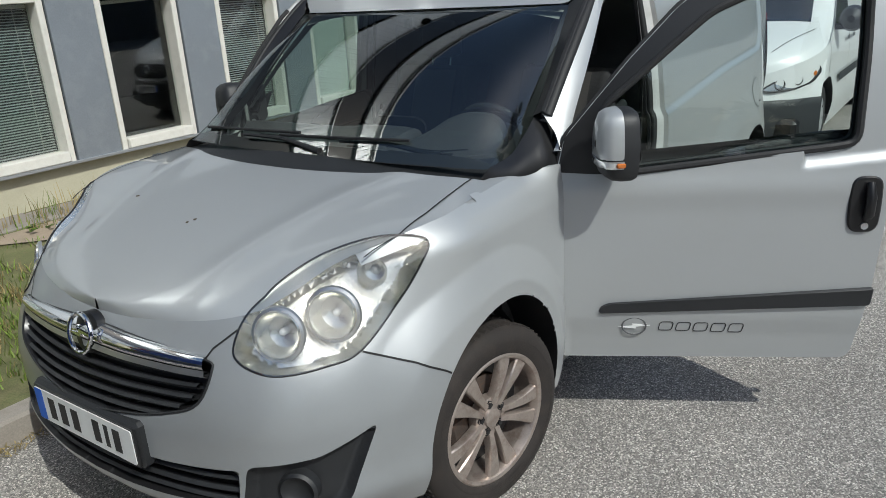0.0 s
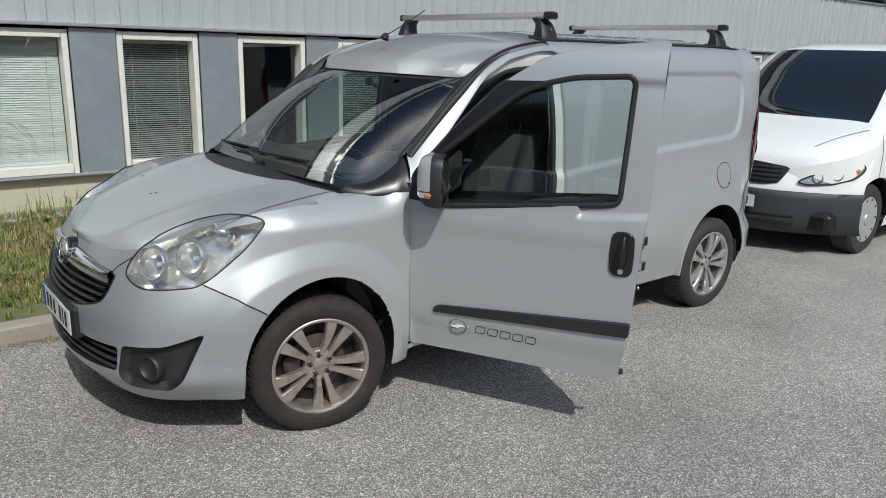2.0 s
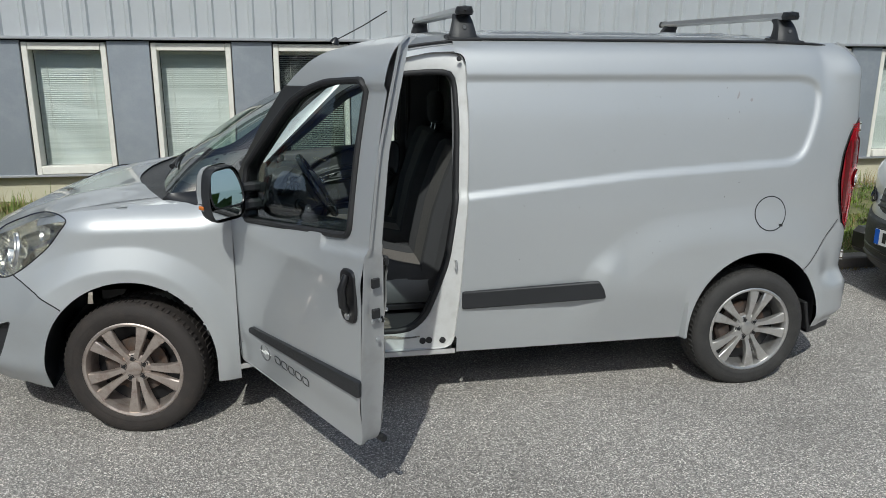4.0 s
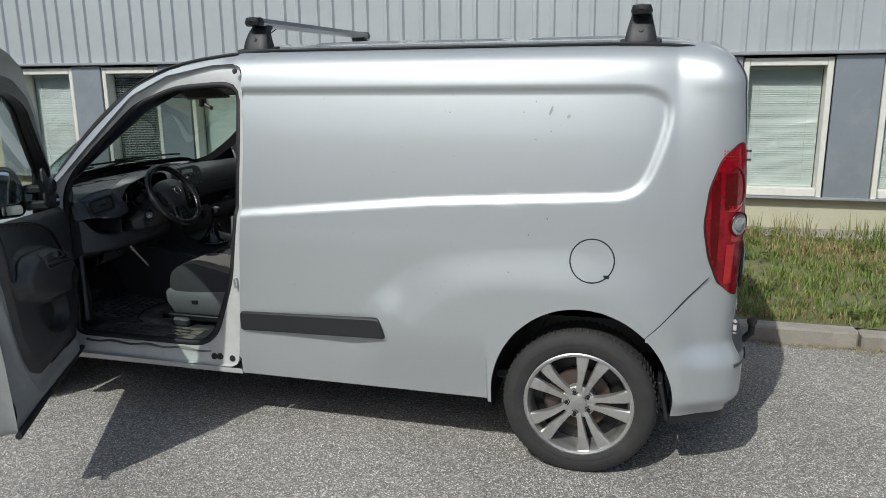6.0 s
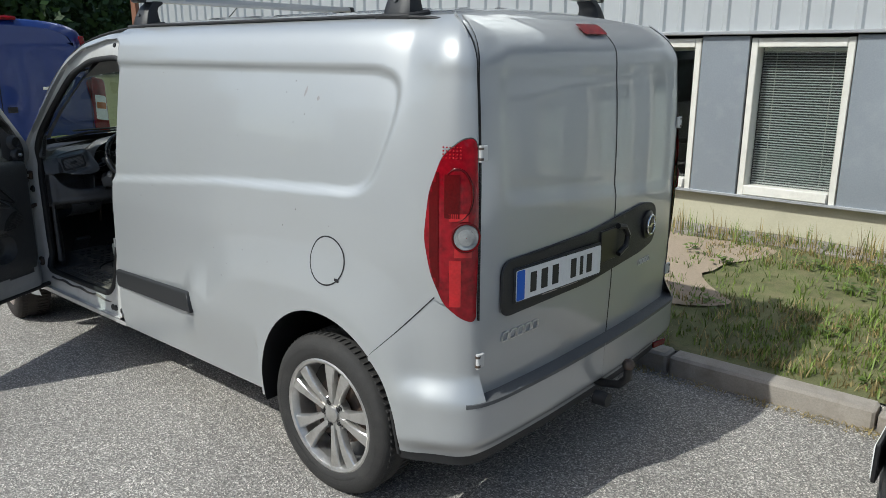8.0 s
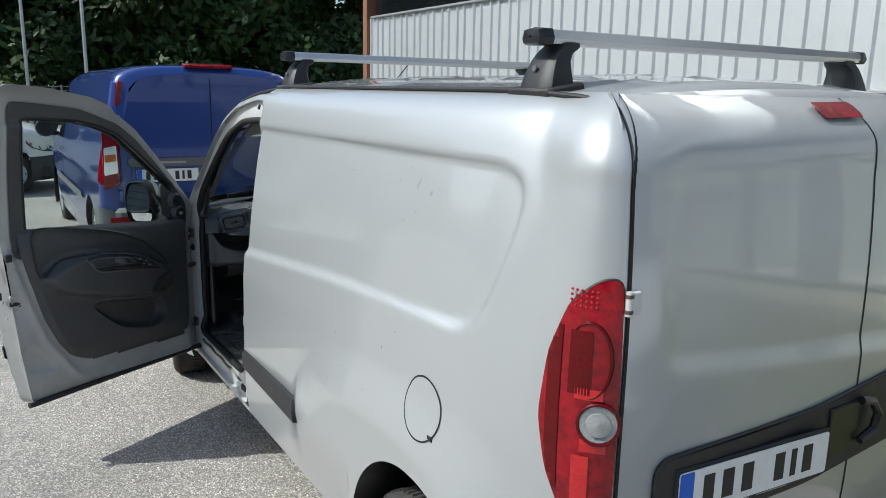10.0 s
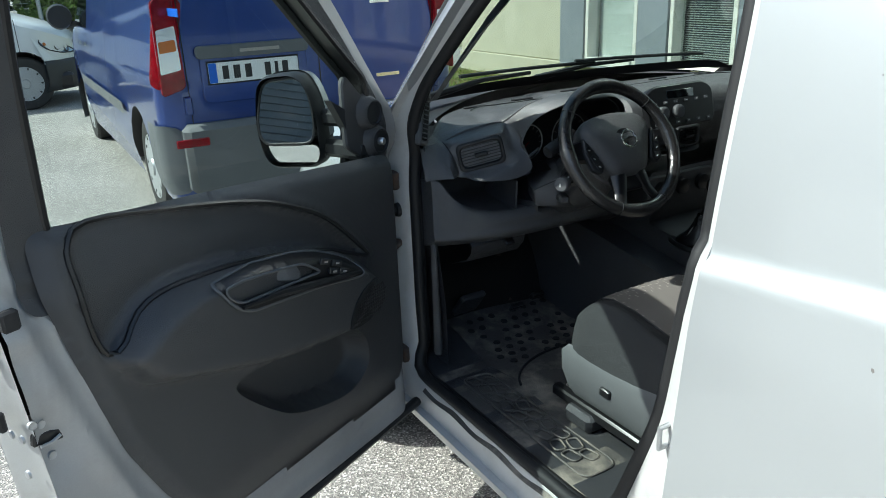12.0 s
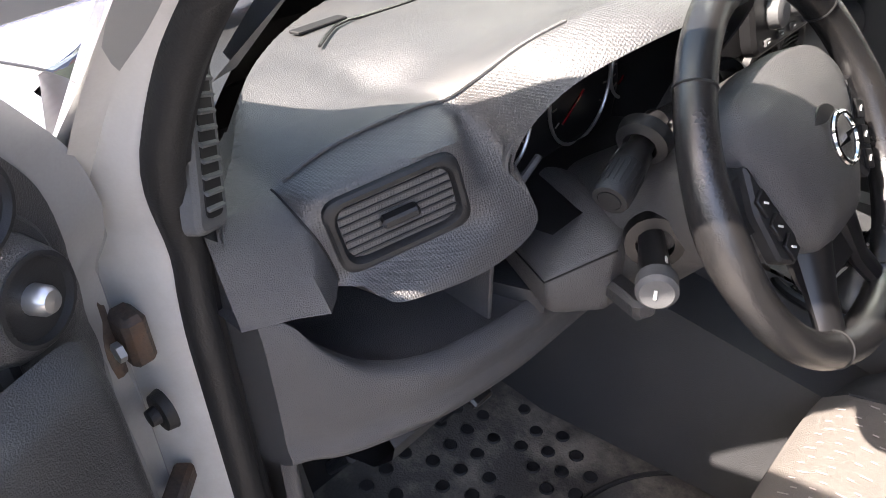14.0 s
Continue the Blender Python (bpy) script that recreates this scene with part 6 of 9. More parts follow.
def door(side_sign, open_by):
    f = (lambda g: g) if side_sign > 0 else (lambda g: g.mirrored())
    gx_, gz_ = np.arange(-1.60, -.46, .0115), np.arange(.31, 1.79, .0115)
    skin = grid_cut(gx_, gz_, door_skin, [SKIN, LIGHT], lambda d, m: (d[0] < 0) & (d[1] > 0))
    for i in range(len(skin.f)):
        skin.f[i] = skin.f[i][::-1]
    d = part("driver_door" if side_sign > 0 else "passenger_door", f(skin), SILVER, van, "silver front door standing wide open" if side_sign > 0 else "")
    # edge and inner panel
    o = door_skin(SKIN[:, 0], SKIN[:, 1])
    i = o.copy()
    i[:, 1] -= inner_y(SKIN[:, 0], SKIN[:, 1])
    c = np.array((-1.03, .9))
    i[:, 0] += np.sign(c[0] - i[:, 0]) * .012
    mid = o * .5 + i * .5
    mid[:, 0] += np.sign(c[0] - mid[:, 0]) * .010
    part("door_edge", f(Geo().sheet(np.stack([o, o + (0, -.012, 0), mid, i]), close_v=True)), DOOR_IN, d, "silver door edge")

    BACK = round_loop([(-.60, .40), (-.60, 1.08), (-1.50, 1.12), (-1.497, 1.05), (-1.455, .88), (-1.37, .64), (-1.245, .452), (-1.19, .425), (-.67, .40)], .025, 4)
    DIMPLE = smooth_loop([(-1.548, .57), (-1.518, .612), (-1.462, .584), (-1.381, .482), (-1.478, .478), (-1.545, .515)], 5)

    def inner(x, z):
        p = door_skin(x, z)
        q_ = np.c_[np.ravel(x), np.ravel(z)]
        a_, b_ = inside_by(q_, DIMPLE).reshape(np.shape(x)), inside_by(q_, BACK).reshape(np.shape(x))
        p[..., 1] -= inner_y(x, z) - .014 * step(.004, -.016, a_) + .010 * np.exp(-((b_ - .055) / .016) ** 2) * step(1.15, 1.0, z) - .018 * np.exp(-(((x + 1.535) / .035) ** 2 + ((z - .80) / .06) ** 2))
        return p
    EDGE = SKIN + (np.sign(-1.03 - SKIN[:, :1]) * .012) * (1, 0)
    part("inner_frame", f(grid_cut(gx_, gz_, inner, [EDGE, LIGHT, BACK], lambda q, m: (q[0] < 0) & (q[1] > 0) & (q[2] > -.035)).facing((0, -1, 0))), DOOR_IN, d)
    lo, li = door_skin(LIGHT[:, 0], LIGHT[:, 1]), inner(LIGHT[:, 0], LIGHT[:, 1])
    FOIL = np.array([(-.476, 1.045), (-.502, 1.165), (-.602, 1.283), (-.722, 1.422), (-.872, 1.575), (-.915, 1.606), (-1.13, 1.612), (-1.02, 1.50), (-.74, 1.30), (-.70, 1.034), (-.60, 1.036)])
    part("frame_foil", f(grid_cut(gx_, gz_, lambda x, z: door_skin(x, z) + np.stack([0 * x, .003 + 0 * x, 0 * x], -1), [FOIL, LIGHT], lambda q, m: (q[0] < 0) & (q[1] > 0)).facing((0, 1, 0))), SATIN, d, "black foil on the window frame")
    fs = dense([(-.476, 1.06), (-.502, 1.165), (-.602, 1.283), (-.722, 1.422), (-.872, 1.575), (-.915, 1.606)], 30)
    part("frame_seal", f(Geo().tube(door_skin(fs[:, 0], fs[:, 1]) - (0, .012, 0), .011, 8)), RUBBER, d, "black rubber seal round the window frame")
    part("window_rubber", f(Geo().tube(lo + (0, .002, 0), .013, 8, True)), RUBBER, d, "black window surround")
    part("window_reveal", f(Geo().sheet(np.stack([lo, li]), close_v=True)), SATIN, d)
    part("inner_rubber", f(Geo().tube(li, .009, 8, True)), SATIN, d)
    pane = part("door_glass", f(grid_cut(np.arange(-1.5, -.6, .03), np.arange(1.0, 1.67, .03), lambda x, z: door_skin(x, z) - np.stack([0 * x, .022 + 0 * x, 0 * x], -1), [LIGHT], lambda q, m: q[0] < .02).facing((0, 1, 0))), DOORGLASS, d, "green-tinted door window")
    # upper frame lining, dark
    LINE = round_loop([(-.545, 1.02), (-.552, 1.16), (-.62, 1.25), (-.74, 1.385), (-.88, 1.525), (-.99, 1.605), (-1.20, 1.680), (-1.41, 1.706), (-1.527, 1.715), (-1.53, 1.40), (-1.528, 1.02)], .03, 4)
    upper = grid_cut(gx_, gz_, lambda x, z: inner(x, z) - np.stack([0 * x, .006 + 0 * x, 0 * x], -1), [LINE, LIGHT], lambda q, m: (q[0] < 0) & (q[1] > 0)).facing((0, -1, 0))
    part("frame_lining", f(upper), CARD, d)
    # trim card with pod, pocket and groove
    CARDO = round_loop([(-.592, .40), (-.588, 1.08), (-.64, 1.085), (-.77, 1.095), (-1.25, 1.135), (-1.50, 1.152), (-1.505, 1.05), (-1.475, .92), (-1.422, .722), (-1.361, .588), (-1.298, .501), (-1.209, .444), (-1.092, .421), (-.67, .40)], .025, 4)
    POD = smooth_loop([(-1.425, .925), (-1.33, .985), (-1.2, 1.000), (-1.06, .988), (-.90, .938), (-.765, .855), (-.728, .80), (-.745, .752), (-.82, .712), (-.95, .728), (-1.11, .755), (-1.255, .798), (-1.372, .838), (-1.415, .885)], 5)
    FIELD = smooth_loop([(-1.43, .925), (-1.455, 1.05), (-1.43, 1.138), (-1.237, 1.121), (-1.059, 1.085), (-.947, 1.042), (-.87, .999), (-.787, .925), (-.735, .868), (-.80, .892), (-.90, .935), (-1.06, .978), (-1.2, .994), (-1.34, .986)], 5)
    POCKET = smooth_loop([(-1.18, .728), (-1.087, .628), (-1.0, .575), (-.847, .541), (-.765, .575), (-.757, .64), (-.79, .690), (-.82, .700), (-.95, .715), (-1.10, .742)], 5)

    def card(x, z):
        q = np.c_[np.ravel(x), np.ravel(z)]
        base = XU(np.clip(x, -1.6, -.44), np.full_like(z, .9))[..., 1] - .128
        pod, fld, poc, out = (inside_by(q, L).reshape(np.shape(x)) for L in (POD, FIELD, POCKET, CARDO))
        y = base + .018 * step(1.02, 1.15, z) + .03 * step(.55, .40, z)
        y = y - .060 * step(.004, -.030, pod) + .016 * step(.0, -.010, fld) + .062 * step(.0, -.02, poc) * (pod > 0)
        y = y + .020 * step(-.02, .0, out) - .006 * np.exp(-((fld - .008) / .010) ** 2)
        return np.stack([x, y, z], -1)
    cg = grid_cut(np.arange(-1.51, -.535, .010), np.arange(.39, 1.19, .010), card, [CARDO, POD, FIELD, POCKET], lambda q, m: q[0] < 0)
    part("door_card", f(cg), CARD, d, "black grained door trim card", 60)
    for L, w in ((FIELD, .0055),):
        p = card(L[:, 0], L[:, 1])
        part("card_groove", f(Geo().tube(p, w, 6, True)), SATIN, d)
    # tear-shaped plate on the pod: pull recess, lever and switches
    def onto(x, z, h=0.):
        return Vector(card(np.array([x]), np.array([z]))[0] - (0, h, 0))
    PLATE_O = round_loop([(-1.246, .985), (-1.133, .988), (-1.02, .970), (-.941, .948), (-.848, .902), (-.822, .876), (-.832, .858), (-.958, .884), (-1.168, .908), (-1.20, .926)], .02, 4)
    REC = round_loop([(-1.228, .974), (-1.178, .976), (-1.077, .965), (-1.023, .955), (-.972, .920), (-1.19, .934), (-1.216, .952)], .012, 4)

    def plate_y(x, z):
        p = card(x, z)
        d_ = inside_by(np.c_[np.ravel(x), np.ravel(z)], REC).reshape(np.shape(x))
        p[..., 1] += -.006 + .040 * step(.0, -.014, d_)
        return p
    part("pull_plate", f(grid_cut(np.arange(-1.26, -.81, .0065), np.arange(.85, .995, .0055), plate_y, [PLATE_O, REC], lambda q, m: q[0] < 0).facing((0, -1, 0))), SATIN, d, "glossy black pull plate on the armrest", 50)
    ro = card(PLATE_O[:, 0], PLATE_O[:, 1]) - (0, .004, 0)
    part("plate_rim", f(Geo().tube(ro, .0035, 6, True)), GREYPL, d)
    rr_ = card(REC[:, 0], REC[:, 1]) - (0, .008, 0)
    part("recess_rim", f(Geo().tube(rr_, .0028, 6, True)), GREYPL, d)
    part("grip_edge", f(Geo().tube([onto(-1.195, .928, .012), onto(-1.10, .922, .016), onto(-1.0, .903, .016), onto(-.90, .884, .012), onto(-.845, .872, .006)], [.004, .008, .009, .008, .004], 8)), SATIN, d)
    part("inner_door_handle", f(Geo().sheet([[onto(-1.058 + a * .033, .944 + b - a * .010, h_ + .008 * (1 - a * a)) for a in np.linspace(-1.3, 1.3, 9)] for b, h_ in ((.022, -.018), (.014, -.004), (.0, .0), (-.012, .0), (-.018, -.008))])), GREYPL, d, "dark grey inner door lever")
    for sx, sz in ((-.957, .936), (-.922, .921), (-.937, .908), (-.905, .897)):
        part("window_switch", f(Geo().box((.030, .008, .014), Matrix.Translation(onto(sx, sz, .010)) @ pose(0, 0, 0, 0, 22, 0), .003)), BLACK, d)
        part("switch_mark", f(Geo().box((.010, .002, .004), Matrix.Translation(onto(sx, sz, .0145)) @ pose(0, 0, 0, 0, 16, 0), .0005)), CLOTHL, d)
    spk = smooth_loop([(-.86, .80), (-.80, .832), (-.747, .815), (-.764, .756), (-.832, .740), (-.885, .745)], 5)
    sp = card(spk[:, 0], spk[:, 1]) - (0, .003, 0)
    part("speaker_grille", f(Geo().sheet(np.stack([sp + (0, .006, 0), sp, sp * .6 + sp.mean(0) * .4 - (0, .002, 0), sp * .02 + sp.mean(0) * .98 - (0, .002, 0)]), close_v=True)), BLACK, d)
    dots = Geo()
    for a in np.arange(-.89, -.745, .0085):
        for b in np.arange(.74, .84, .0085):
            if inside_by(np.array([[a, b]]), spk)[0] < -.008:
                dots.box((.005, .002, .005), Matrix.Translation(onto(a, b, .0065)), .0005)
    gr = part("grille_holes", f(dots), SATIN, d)
    gr["kind"] = "stuff"
    # mirror triangle with tweeter and adjuster
    tri = round_loop([(-.716, 1.272), (-.700, 1.284), (-.648, 1.232), (-.598, 1.182), (-.566, 1.140), (-.560, 1.100), (-.566, 1.060), (-.64, 1.070), (-.716, 1.118), (-.718, 1.20)], .012, 4)
    yi = float(inner(np.array([-.66]), np.array([1.2]))[0, 1]) + .006
    part("mirror_base_cover", f(Geo().plate([(a, b) for a, b in tri], .012, Matrix.Translation((0, yi, 0)) @ Matrix(((1, 0, 0, 0), (0, 0, -1, 0), (0, 1, 0, 0), (0, 0, 0, 1))), .004)), CARD, d)
    for px_, z, r, what in ((-.622, 1.186, .0265, "tweeter"), (-.604, 1.114, .0265, "adjuster")):
        m = Matrix.Translation((px_, yi - .014, z)) @ pose(0, 0, 0, 90)
        skirt = [[(r * k * math.cos(a) - (k - 1.15) * .022, r * k * math.sin(a) + (k - 1.15) * .004, h_) for a in np.linspace(0, 6.283, 41)[:-1]] for k, h_ in ((1.75, -.006), (1.58, -.001), (1.38, .008), (1.22, .0135), (1.12, .0145))]
        part("pod", f(Geo().sheet([[m @ Vector(p) for p in row] for row in skirt], close_v=True)), CARD, d)
        part(what, f(Geo().lathe([(r * 1.14, .010), (r * 1.13, .0155), (r * 1.02, .016), (r * .96, .011), (0, .010)], m, 30)), BLACK, d, "round tweeter" if what == "tweeter" else "mirror adjuster knob")
        if what == "adjuster":
            part("knob", f(Geo().lathe([(.010, .008), (.0095, .020), (.007, .024), (0, .025)], m, 18)), ALU, d)
        else:
            h = Geo()
            for rr_ in (.007, .014, .021, .027):
                for k in range(int(rr_ * 900)):
                    t_ = k * 6.283 / int(rr_ * 900)
                    h.lathe([(.0016, 0), (0, .001)], m @ pose(rr_ * math.cos(t_), rr_ * math.sin(t_), .0105), 5)
            q = part("tweeter_holes", f(h), SEAM, d)
            q["kind"] = "stuff"
    # outside: handle, strip, badge, blocks
    hz, hxx = .913, -1.497
    hy = float(door_skin(np.array([hxx]), np.array([hz]))[0, 1])
    M2 = Matrix(((1, 0, 0, 0), (0, 0, 1, 0), (0, 1, 0, 0), (0, 0, 0, 1)))
    part("handle_cup", f(Geo().plate(round_loop([(-.048, -.098), (.048, -.098), (.054, .0), (.048, .098), (-.048, .098), (-.052, 0)], .04, 5), .012, Matrix.Translation((hxx, hy - .003, hz)) @ M2, .005)), SATIN, d, "black oval handle cup")
    part("handle_grip", f(Geo().tube([(hxx - .006, hy + .012, hz - .05), (hxx - .006, hy + .030, hz - .03), (hxx - .006, hy + .034, hz + .03), (hxx - .006, hy + .014, hz + .078)], [.012, .016, .016, .012], 10)), SATIN, d)
    part("lock", f(Geo().lathe([(.013, 0), (.012, .006), (.006, .004), (0, .004)], Matrix.Translation((hxx - .002, hy + .010, hz - .073)) @ pose(0, 0, 0, -90), 18)), ALU, d)
    sq = round_loop([(-.625, .508), (-1.556, .545), (-1.562, .612), (-.66, .548), (-.63, .533)], .012, 4)
    c2 = sq.mean(0)
    r0 = door_skin(sq[:, 0], sq[:, 1])
    r1 = door_skin(c2[0] + (sq[:, 0] - c2[0]) * .992, c2[1] + (sq[:, 1] - c2[1]) * .9) + (0, .014, 0)
    g = Geo().sheet(np.stack([r0, r0 + (0, .010, 0), r1]), close_v=True)
    g.f.append(tuple(range(len(g.v) - len(sq), len(g.v))))
    part("door_strip", f(g), BLACK, d, "black rub strip on the door")
    bm_ = Matrix.Translation((-.755, float(door_skin(np.array([-.755]), np.array([.452]))[0, 1]) + .002, .452)) @ Matrix(((-1, 0, 0, 0), (0, 0, 1, 0), (0, 1, 0, 0), (0, 0, 0, 1)))
    part("door_badge", f(Geo().tube([bm_ @ Vector((.043 * math.cos(a), .034 * math.sin(a), .001)) for a in np.linspace(0, 6.283, 33)[:-1]], .003, 6, True)), GREYPL, d)
    part("door_badge_bar", f(Geo().plate([(-.058, -.003), (.006, -.010), (.006, -.002), (.058, .003), (-.006, .010), (-.006, .002)], .002, bm_)), PLATE, d)
    for k in range(5):
        xk = -.842 - k * .062
        loop = round_loop([(xk, 0), (xk - .048, 0), (xk - .055, .036), (xk - .007, .036)], .011, 4) + (0, .434 - .0016 * k)
        part("name_outline", f(Geo().tube(door_skin(loop[:, 0], loop[:, 1]) + (0, .0012, 0), .0017, 5, True)), INK, d, "outlined letter block")
    # mirror
    my = .842
    UPM = .0
    back = Geo()
    rows = []
    for k, (xx, s) in enumerate(((-.716, .95), (-.702, 1.0), (-.668, 1.0), (-.640, .96), (-.620, .86), (-.607, .6), (-.602, .1))):
        loop = round_loop([(.005, 1.055), (.175, 1.045), (.200, 1.15), (.182, 1.275), (.05, 1.288), (.01, 1.2)], .045, 5)
        cc = loop.mean(0)
        rows.append([(xx, my + .085 + cc[0] + (a - cc[0]) * s * .94, UPM + cc[1] + (b - cc[1]) * s) for a, b in loop])
    mir = part("mirror_housing", f(Geo().sheet(rows, close_v=True)), BLACK, d, "black door mirror with a silver cap")
    cap = [[(x + .004 if k else x, y, z) for x, y, z in row] for k, row in enumerate(rows[2:])]
    rr2 = np.array(cap)
    cy0 = rr2[..., 1].mean()
    up_ = rr2.copy()
    up_[..., 2] = np.maximum(up_[..., 2], UPM + 1.125 + .01 * (up_[..., 1] - cy0))
    part("mirror_cap", f(Geo().sheet(up_ + (.004, 0, .003), close_v=True)), SILVER if side_sign > 0 else BLACK, d, "silver mirror cap" if side_sign > 0 else "")
    ind = rr2.copy()
    ind[..., 2] = np.clip(ind[..., 2], UPM + 1.098, UPM + 1.124)
    part("mirror_indicator", f(Geo().sheet(ind + (.0035, .002, 0), close_v=True)), LENS if side_sign > 0 else BLACK, d, "clear mirror indicator" if side_sign > 0 else "")
    part("amber_bulb", f(Geo().box((.03, .034, .016), pose(-.655, float(ind[..., 1].max()) - .014, UPM + 1.111), .006)), ORANGE, d)
    gl = round_loop([(.018, 1.118), (.172, 1.110), (.188, 1.16), (.172, 1.262), (.055, 1.274), (.022, 1.2)], .035, 5)
    xg = -.7005
    part("mirror_glass", f(Geo().add([(xg - .012 * (a - .1) + .17 * (b - 1.2) - .010, my + .091 + a * .94, UPM + b) for a, b in gl], [tuple(range(len(gl)))])), MIRROR, d, "rectangular mirror glass")
    gl2 = round_loop([(.02, 1.066), (.165, 1.060), (.185, 1.102), (.020, 1.110)], .02, 5)
    part("mirror_glass_low", f(Geo().add([(xg + .02 * (1.09 - b), my + .091 + a * .94, UPM + b) for a, b in gl2], [tuple(range(len(gl2)))])), MIRROR, d)
    part("mirror_rim", f(Geo().tube([(xg + .17 * (b - 1.2) - .010, my + .091 + a * .94, UPM + b) for a, b in gl], .004, 6, True)), SATIN, d)
    part("mirror_arm", f(Geo().box((.06, .12, .04), pose(-.645, my + .045, 1.175), .012).box((.06, .12, .045), pose(-.645, my + .045, 1.10), .012)), BLACK, d)
    part("mirror_sail", f(Geo().plate([(-.600, 1.04), (-.635, 1.035), (-.760, 1.235), (-.70, 1.20), (-.61, 1.17)], .02, Matrix.Translation((0, my - .012, 0)) @ M2)), BLACK, d)
    turned = pose(-.66, my + .18, 0) @ pose(0, 0, 0, 0, 0, 13 * side_sign) @ pose(.66, -my - .18, 0)
    turned = turned if side_sign > 0 else pose(-.66, -my - .18, 0) @ pose(0, 0, 0, 0, 0, -13) @ pose(.66, my + .18, 0)
    for ob in d.children:
        if ob.name.split(".")[0] in ("mirror_housing", "mirror_cap", "mirror_indicator", "amber_bulb", "mirror_glass", "mirror_glass_low", "mirror_rim"):
            ob.data.transform(turned)
    # latch and rubber stops on the rear edge
    for k, (z, s) in enumerate(((.97, .035), (.86, .035))):
        part("edge_stop", f(Geo().box((.012, .032, s), pose(-1.583, .862, z), .005)), RUBBER, d)
    on_in = lambda x, z, h: Vector(inner(np.array([x]), np.array([z]))[0]) - Vector((0, h, 0))          # noqa: E731
    latch = part("latch", f(Geo().box((.052, .012, .022), Matrix.Translation(on_in(-1.536, .818, -.001)) @ pose(0, 0, 0, 0, 12, 0), .006)), SATIN, d, "black latch slot with steel claw")
    part("latch_claw", f(Geo().tube([on_in(-1.555, .812, .006), on_in(-1.535, .810, .010), on_in(-1.520, .815, .006)], .003, 6)), GALV, latch)
    for a, b in ((-1.562, .857), (-1.547, .850), (-1.537, .783)):
        part("latch_screw", f(Geo().lathe([(.008, 0), (.007, .004), (.003, .003), (0, .003)], Matrix.Translation(on_in(a, b, .0)) @ pose(0, 0, 0, 90), 12)), GALV, d)
    part("rubber_stop", f(Geo().box((.028, .016, .034), Matrix.Translation(on_in(-1.556, 1.035, .004)), .006)), RUBBER, d)
    for a, b in ((.835, .825), (.865, .825), (.845, .755)):
        part("latch_screw", f(Geo().lathe([(.008, 0), (.007, .004), (0, .005)], pose(-1.566, a, b, 0, -90), 12)), GALV, d)
    part("edge_rubber", f(Geo().tube(dense([(-1.53, .80, .335), (-1.0, .81, .335), (-.52, .81, .335)], 20), .014, 8)), RUBBER, d)
    if open_by:
        hx_, hy_ = -.492, .893
        d.matrix_basis = pose(hx_, hy_, 0) @ pose(0, 0, 0, 0, 0, -open_by) @ pose(-hx_, -hy_, 0)
    return d


door(1, 62.7)
door(-1, 0)

# ---- the cab ----
def spline(points, n=6):
    """An open smooth line through points."""
    p = np.asarray(points, float)
    q = np.r_[[2 * p[0] - p[1]], p, [2 * p[-1] - p[-2]]]
    out = []
    for i in range(1, len(q) - 2):
        a, b, c, d = q[i - 1], q[i], q[i + 1], q[i + 2]
        for j in range(n):
            t = j / n
            out.append(.5 * (2 * b + (c - a) * t + (2 * a - 5 * b + 4 * c - d) * t * t + (3 * b - a - 3 * c + d) * t ** 3))
    return np.array(out + [p[-1]])


def behind_glass(p):
    """Keeps what lies on top of the dash inside the foot of the windscreen."""
    q = np.array(p, float)
    lim = -.135 - .42 * (np.abs(q[..., 1]) / .80) ** 2.3
    q[..., 0] = np.where((q[..., 2] > .985) & (q[..., 0] > lim), lim, q[..., 0])
    return q


PROFILE = [(-.16, 1.095), (-.30, 1.112), (-.46, 1.122), (-.575, 1.128), (-.632, 1.112), (-.655, 1.06), (-.645, 1.005), (-.612, .972), (-.585, .966), (-.48, .955), (-.455, .915), (-.50, .878), (-.575, .872), (-.612, .858), (-.618, .81), (-.585, .755), (-.50, .715), (-.33, .66)]
DRIVER = [(-.16, 1.090), (-.30, 1.088), (-.42, 1.075), (-.50, 1.055), (-.535, 1.035), (-.548, 1.01), (-.550, .995), (-.545, .985), (-.530, .980), (-.47, .972), (-.455, .925), (-.48, .890)]
lip_z = curve([.20, .55, .66, .71, .75, .78, .80, .812, .835], [.880, .880, .884, .892, .908, .932, .958, .978, .985])
lip_x = curve([.20, .55, .66, .75, .80, .815, .835], [-.668, -.664, -.652, -.625, -.600, -.586, -.575])
ys_ = np.r_[np.linspace(.835, .54, 44), np.linspace(.53, .18, 16), np.linspace(.17, -.835, 50)]
rows = []
